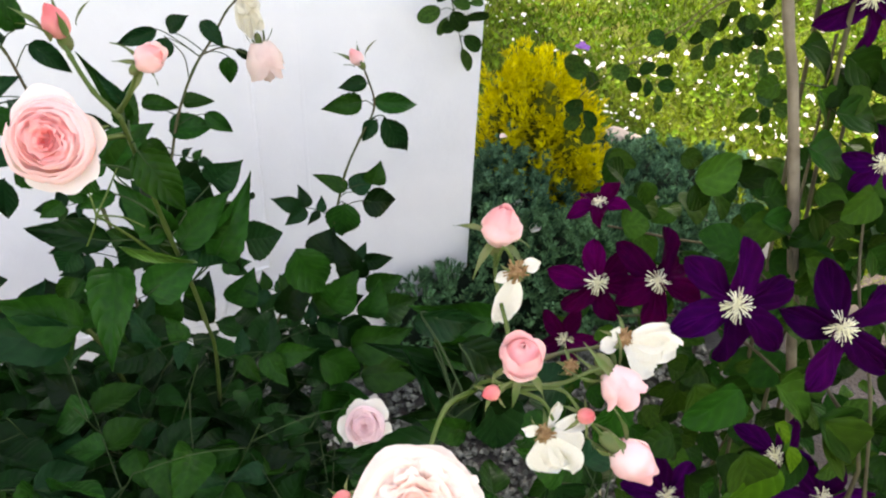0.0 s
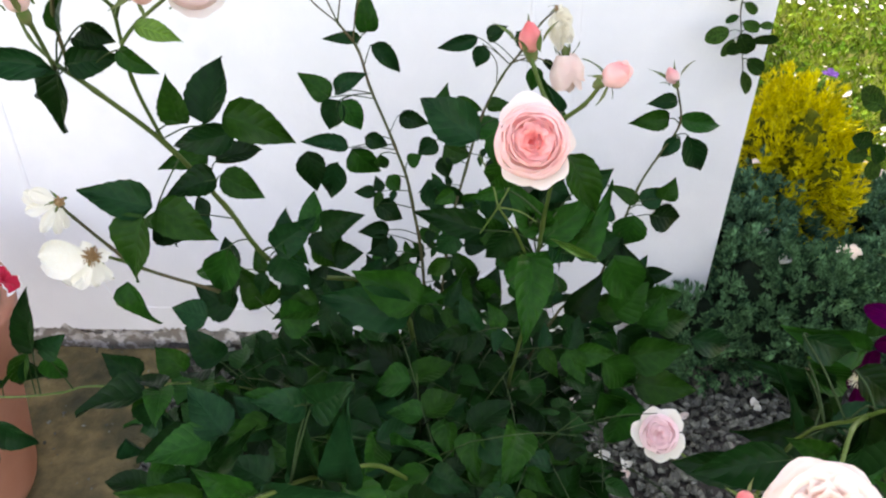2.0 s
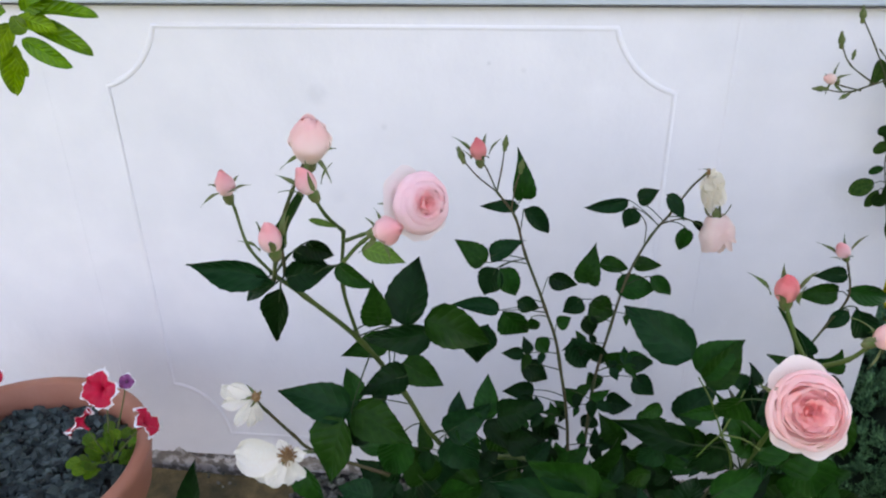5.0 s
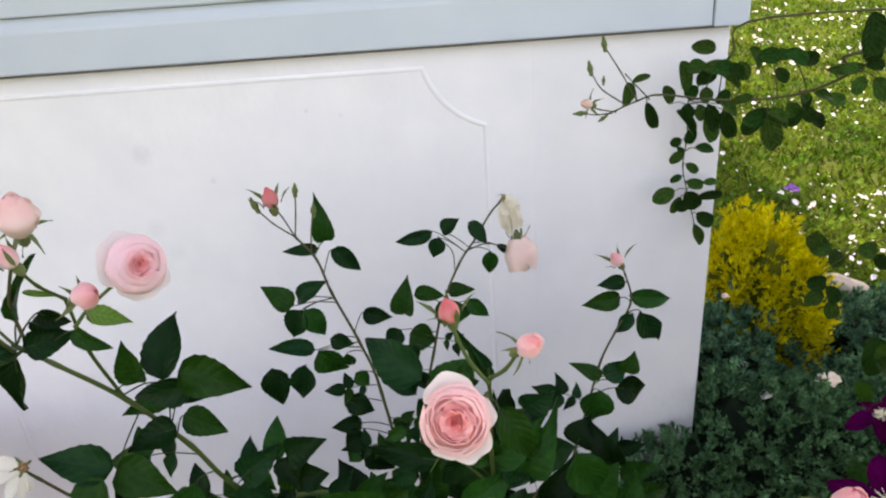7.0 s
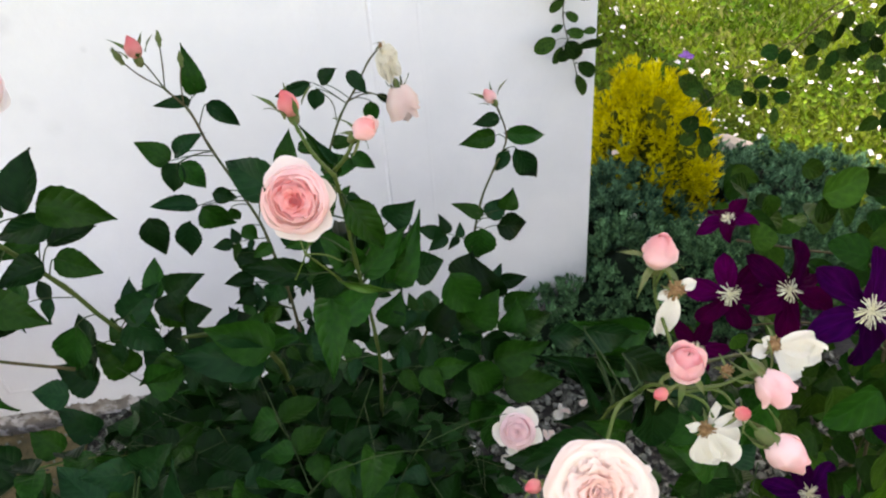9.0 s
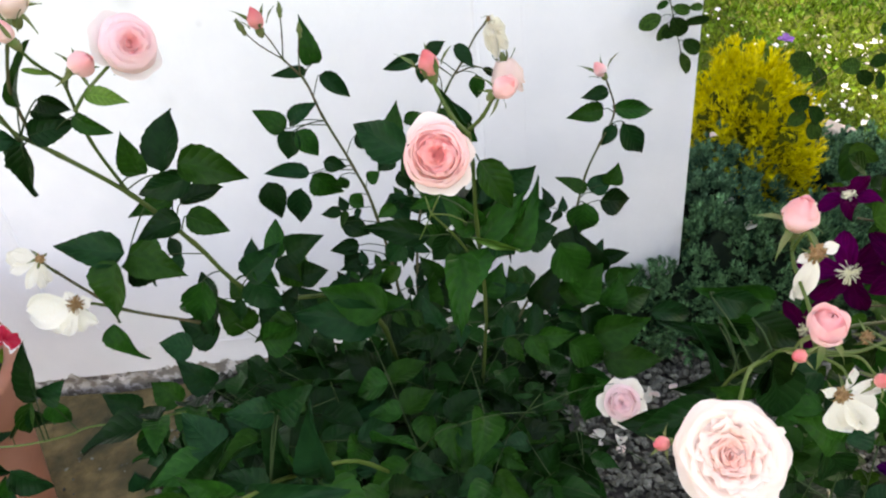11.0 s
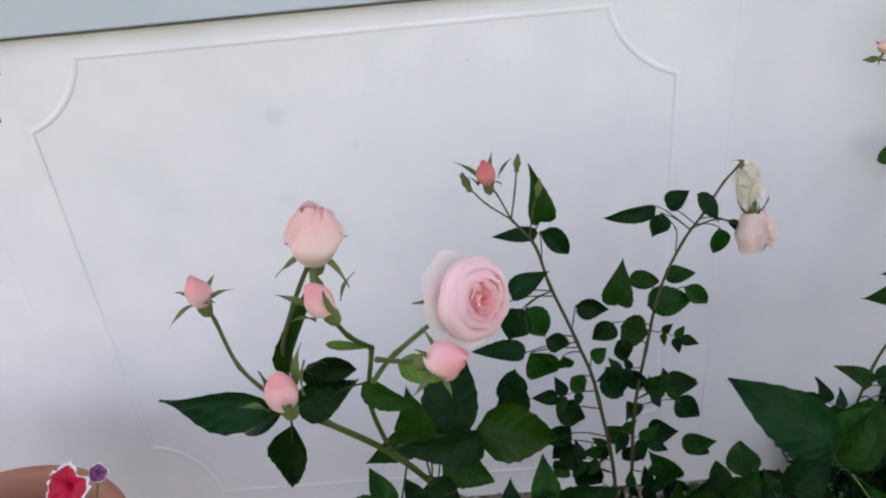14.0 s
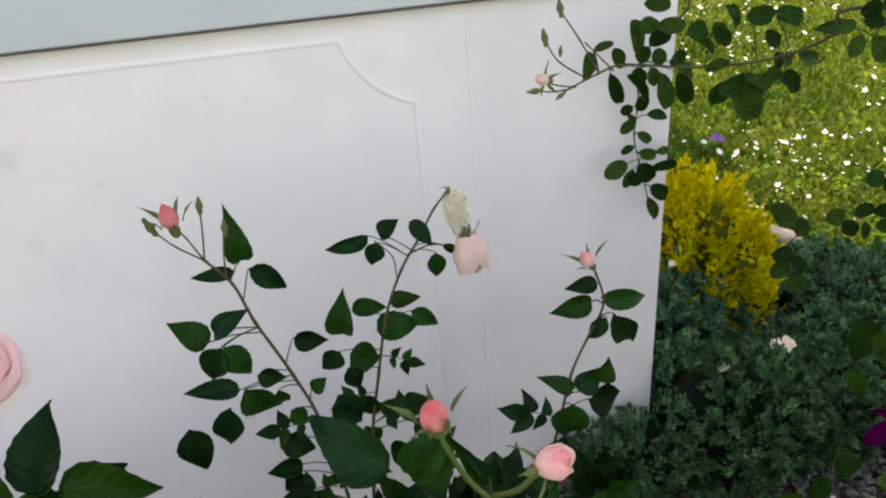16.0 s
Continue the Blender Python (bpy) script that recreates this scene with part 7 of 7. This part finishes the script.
bedding((-1.07, 0.535, 0.415), [((-1.111, 0.54, 0.476), (-0.4, -0.6, 0.4), 0.7, "mauve"), ((-1.052, 0.55, 0.475), (0.1, -0.4, 0.6), 0.6, "mauve")], 3, 50, 0.075)
bedding((-1.24, 0.6, 0.415), [((-1.21, 0.6, 0.512), (-0.1, -0.85, 0.5), 1.2, "red"), ((-1.213, 0.62, 0.53), (0.1, -0.7, 0.6), 0.9, "red")], 4, 36, 0.065)


# ---- blue tub beside the pot ----
tub = thing("plastic_tub", (-1.16, 0.30, FOOT + 0.02), "light blue plastic tub standing beside the terracotta pot", "tub")
tv, tf = lathe([(0.0, 0.0), (0.12, 0.0), (0.134, 0.012), (0.158, 0.16), (0.172, 0.232), (0.186, 0.258), (0.184, 0.286), (0.170, 0.298), (0.11, 0.306), (0.0, 0.310)], 64)
put("tub_body", mesh_of("tub_body", tv, tf, BLUE), tub)


# ---- dry stalks ----
stick = stem("dry_stick", [(0.728, 0.508, FOOT + 0.018), (0.75, 0.56, FOOT + 0.024), (0.774, 0.619, FOOT + 0.020)], 0.003, 0.002, STRAW, None)
tagged(stick, "pale dry stick lying on the gravel", "stick")
straw = thing("dry_grass_tuft", (-1.05, 0.48, FOOT + 0.015), "tuft of dry pale grass beside the tub", "grass tuft")
wisp = random.Random(7)
for k in range(16):
    a = wisp.uniform(-1.2, 1.6)
    d = Vector((math.cos(a), -abs(math.sin(a)), 0)) * wisp.uniform(0.03, 0.07)
    stem("straw", [(0, 0, 0), d * 0.5 + Vector((0, 0, 0.035)), d + Vector((0, 0, wisp.uniform(0.01, 0.06)))], 0.0010, 0.0005, STRAW, straw, "", 0.0)


# ---- fallen petals ----
def fallen(x, y, size, seed, z=0.027, label="fallen white rose petal lying on the gravel"):
    s = leaf_shape(1200 + seed, 0.95, 0.45, 0.02, 0.3, 0.2, 7, 0.06, 0.6)
    rnd = random.Random(seed)
    ob = put("fallen_petal", mesh_of("fallen_petal", *s, WHITE if seed % 3 else FADED), None, pose(x, y, FOOT + z, rnd.uniform(-25, 25), rnd.uniform(-25, 25), rnd.uniform(0, 360)) @ Matrix.Scale(size, 4))
    tagged(ob, label, "petal", "fallen petals")


fallen(0.414, 0.857, 0.026, 1)
fallen(0.319, 0.804, 0.031, 2)
fallen(0.371, 0.781, 0.023, 3)
fallen(0.473, 0.939, 0.028, 4)
fallen(0.137, 0.958, 0.020, 5)
fallen(0.311, 1.366, 0.026, 6)
fallen(0.167, 1.315, 0.031, 7)
fallen(0.213, 0.844, 0.023, 8)
fallen(0.588, 0.526, 0.028, 9)
fallen(0.755, 0.485, 0.020, 10)
fallen(0.720, 0.604, 0.026, 11)
fallen(0.248, 0.996, 0.031, 12)
fallen(0.219, 0.865, 0.023, 13)
fallen(1.025, 0.695, 0.028, 14)
fallen(0.374, 1.217, 0.020, 15)
fallen(0.317, 0.806, 0.026, 16)
fallen(0.359, 0.784, 0.031, 17)
fallen(0.549, 0.961, 0.023, 18)
fallen(0.327, 0.983, 0.028, 19)
fallen(0.712, 0.977, 0.020, 20)
fallen(0.219, 0.803, 0.026, 21)
fallen(0.054, 0.866, 0.031, 22)
fallen(0.710, 0.991, 0.023, 23)
fallen(0.495, 0.922, 0.028, 24)
fallen(0.467, 0.942, 0.020, 25)
fallen(0.316, 0.804, 0.026, 26)
fallen(0.414, 0.848, 0.031, 27)
fallen(0.352, 1.221, 0.023, 28)
fallen(0.990, 0.985, 0.028, 29)


for x, y, z, size, seed in ((0.803, 1.365, 0.31, 0.026, 31), (0.800, 1.189, 0.335, 0.030, 32), (0.764, 1.468, 0.45, 0.024, 33)):
    fallen(x, y, size, seed, z, "fallen white rose petal caught on the juniper")
dropped = thing("fallen_rose", (0.96, 1.235, 0.30), "fallen peach-pink rose lying on the juniper", "rose")
for k, (dx, dy, dz, length, width) in enumerate(((-1, -0.2, 0.2, 0.030, 0.030), (0.6, -0.6, 0.3, 0.032, 0.028), (0.1, -1, 0.1, 0.030, 0.030), (-0.4, -0.5, 0.8, 0.028, 0.026), (0.8, 0.1, 0.4, 0.026, 0.024))):
    put("petal", mesh_of("petal", *limp_petal(410 + k), BLUSH), dropped, leaf_pose((0, 0, 0), Vector((dx, dy, dz)).normalized() * length, width, (0, -0.5, 1), 0, 0.8))
iris = thing("garden_flower", (1.577, 2.80, FOOT), "small purple flower standing in the lawn", "flower")
stem("flower_stalk", [(0, 0, 0), (0.01, 0, 0.09), (0.005, 0, 0.18)], 0.002, 0.0015, SEPAL, iris)
for k in range(5):
    put("petal", mesh_of("petal", *limp_petal(430 + k), IRIS), iris, leaf_pose((0.005, 0, 0.18), (0.005 + 0.035 * math.cos(k * 1.257), 0.035 * math.sin(k * 1.257), 0.195 + 0.012 * (k % 2)), 0.03, (0, -0.3, 1), 0, 0.8))


# ---- slate chips ----
def chip_shapes(seed, count=6):
    rnd = random.Random(seed)
    out = []
    for k in range(count):
        b = bmesh.new()
        bmesh.ops.create_cube(b, size=1.0)
        bmesh.ops.subdivide_edges(b, edges=list(b.edges)[:6], cuts=1)
        for v in b.verts:
            v.co = Vector((v.co.x * rnd.uniform(0.75, 1.1), v.co.y * rnd.uniform(0.5, 0.85), v.co.z * rnd.uniform(0.3, 0.6))) + Vector([rnd.uniform(-0.12, 0.12) for _ in range(3)])
        b.verts.index_update()
        out.append(([v.co.copy() for v in b.verts], [tuple(v.index for v in f.verts) for f in b.faces]))
        b.free()
    return out


CHIPS = chip_shapes(3)
CHIP_MESH = [mesh_of("slate_chip", *c, CHIP, False) for c in CHIPS]
POTCHIP_MESH = [mesh_of("slate_chip", *c, POTCHIP, False) for c in CHIPS]


def chip_bed(owner, spots, size, meshes, material, singles, seed, flat=40):
    """Loose chips: those of one stretch are pieces of their own, the others one joined part."""
    rnd = random.Random(seed)
    rest = []
    for k, (x, y, z) in enumerate(spots):
        m = pose(x, y, z, rnd.uniform(-flat, flat), rnd.uniform(-flat, flat), rnd.uniform(0, 360)) @ Matrix.Scale(size * rnd.uniform(0.6, 1.3), 4)
        if k < singles:
            put("slate_chip", meshes[k % 6], owner, m)
        else:
            rest.append(moved(CHIPS[k % 6], m))
    if rest:
        ob = put("chip_layer", mesh_of("chip_layer", *joined(rest), material, False), owner, None, "loose slate chips")
        ob["kind"] = "stuff"


scatter = random.Random(99)
spots = []
for k in range(1150):
    a, r = scatter.uniform(0, 6.283), 0.222 * math.sqrt(scatter.random())
    spots.append((r * math.cos(a), r * math.sin(a), zr - 0.066 + scatter.uniform(0, 0.014) - 0.012 * (r / 0.22) ** 2 * 0))
spots.sort(key=lambda s: -s[0])
chip_bed(pot, spots, 0.0205, POTCHIP_MESH, POTCHIP, 300, 5)
spots = []
for k in range(15000):
    x, y = scatter.uniform(-0.74, 1.25), scatter.uniform(-0.30, 1.19)
    if y < 0.0 and (x < 0.1):
        continue
    spots.append((x, y, FOOT + 0.010 + scatter.uniform(0, 0.010)))
spots.sort(key=lambda s: abs(s[0] - 0.35) + abs(s[1] - 0.55))
chip_bed(bed, spots, 0.0155, CHIP_MESH, CHIP, 290, 6)

spots = []
for k in range(420):
    x, y = scatter.uniform(-1.0, -0.725), scatter.uniform(0.02, 1.185)
    if noise.noise(Vector((x * 7, y * 7, 4))) < scatter.uniform(-0.1, 0.5) and y < 1.12:
        continue
    spots.append((x, y, FOOT + 0.022 + scatter.uniform(0, 0.004)))
grit = put("grit", mesh_of("grit", *joined([moved(CHIPS[k % 6], pose(*s, scatter.uniform(-40, 40), 0, scatter.uniform(0, 360)) @ Matrix.Scale(scatter.uniform(0.003, 0.010), 4)) for k, s in enumerate(spots)]), CHIP, False))
tagged(grit, "loose grit and soil crumbs on the slab", "grit", kind="stuff")
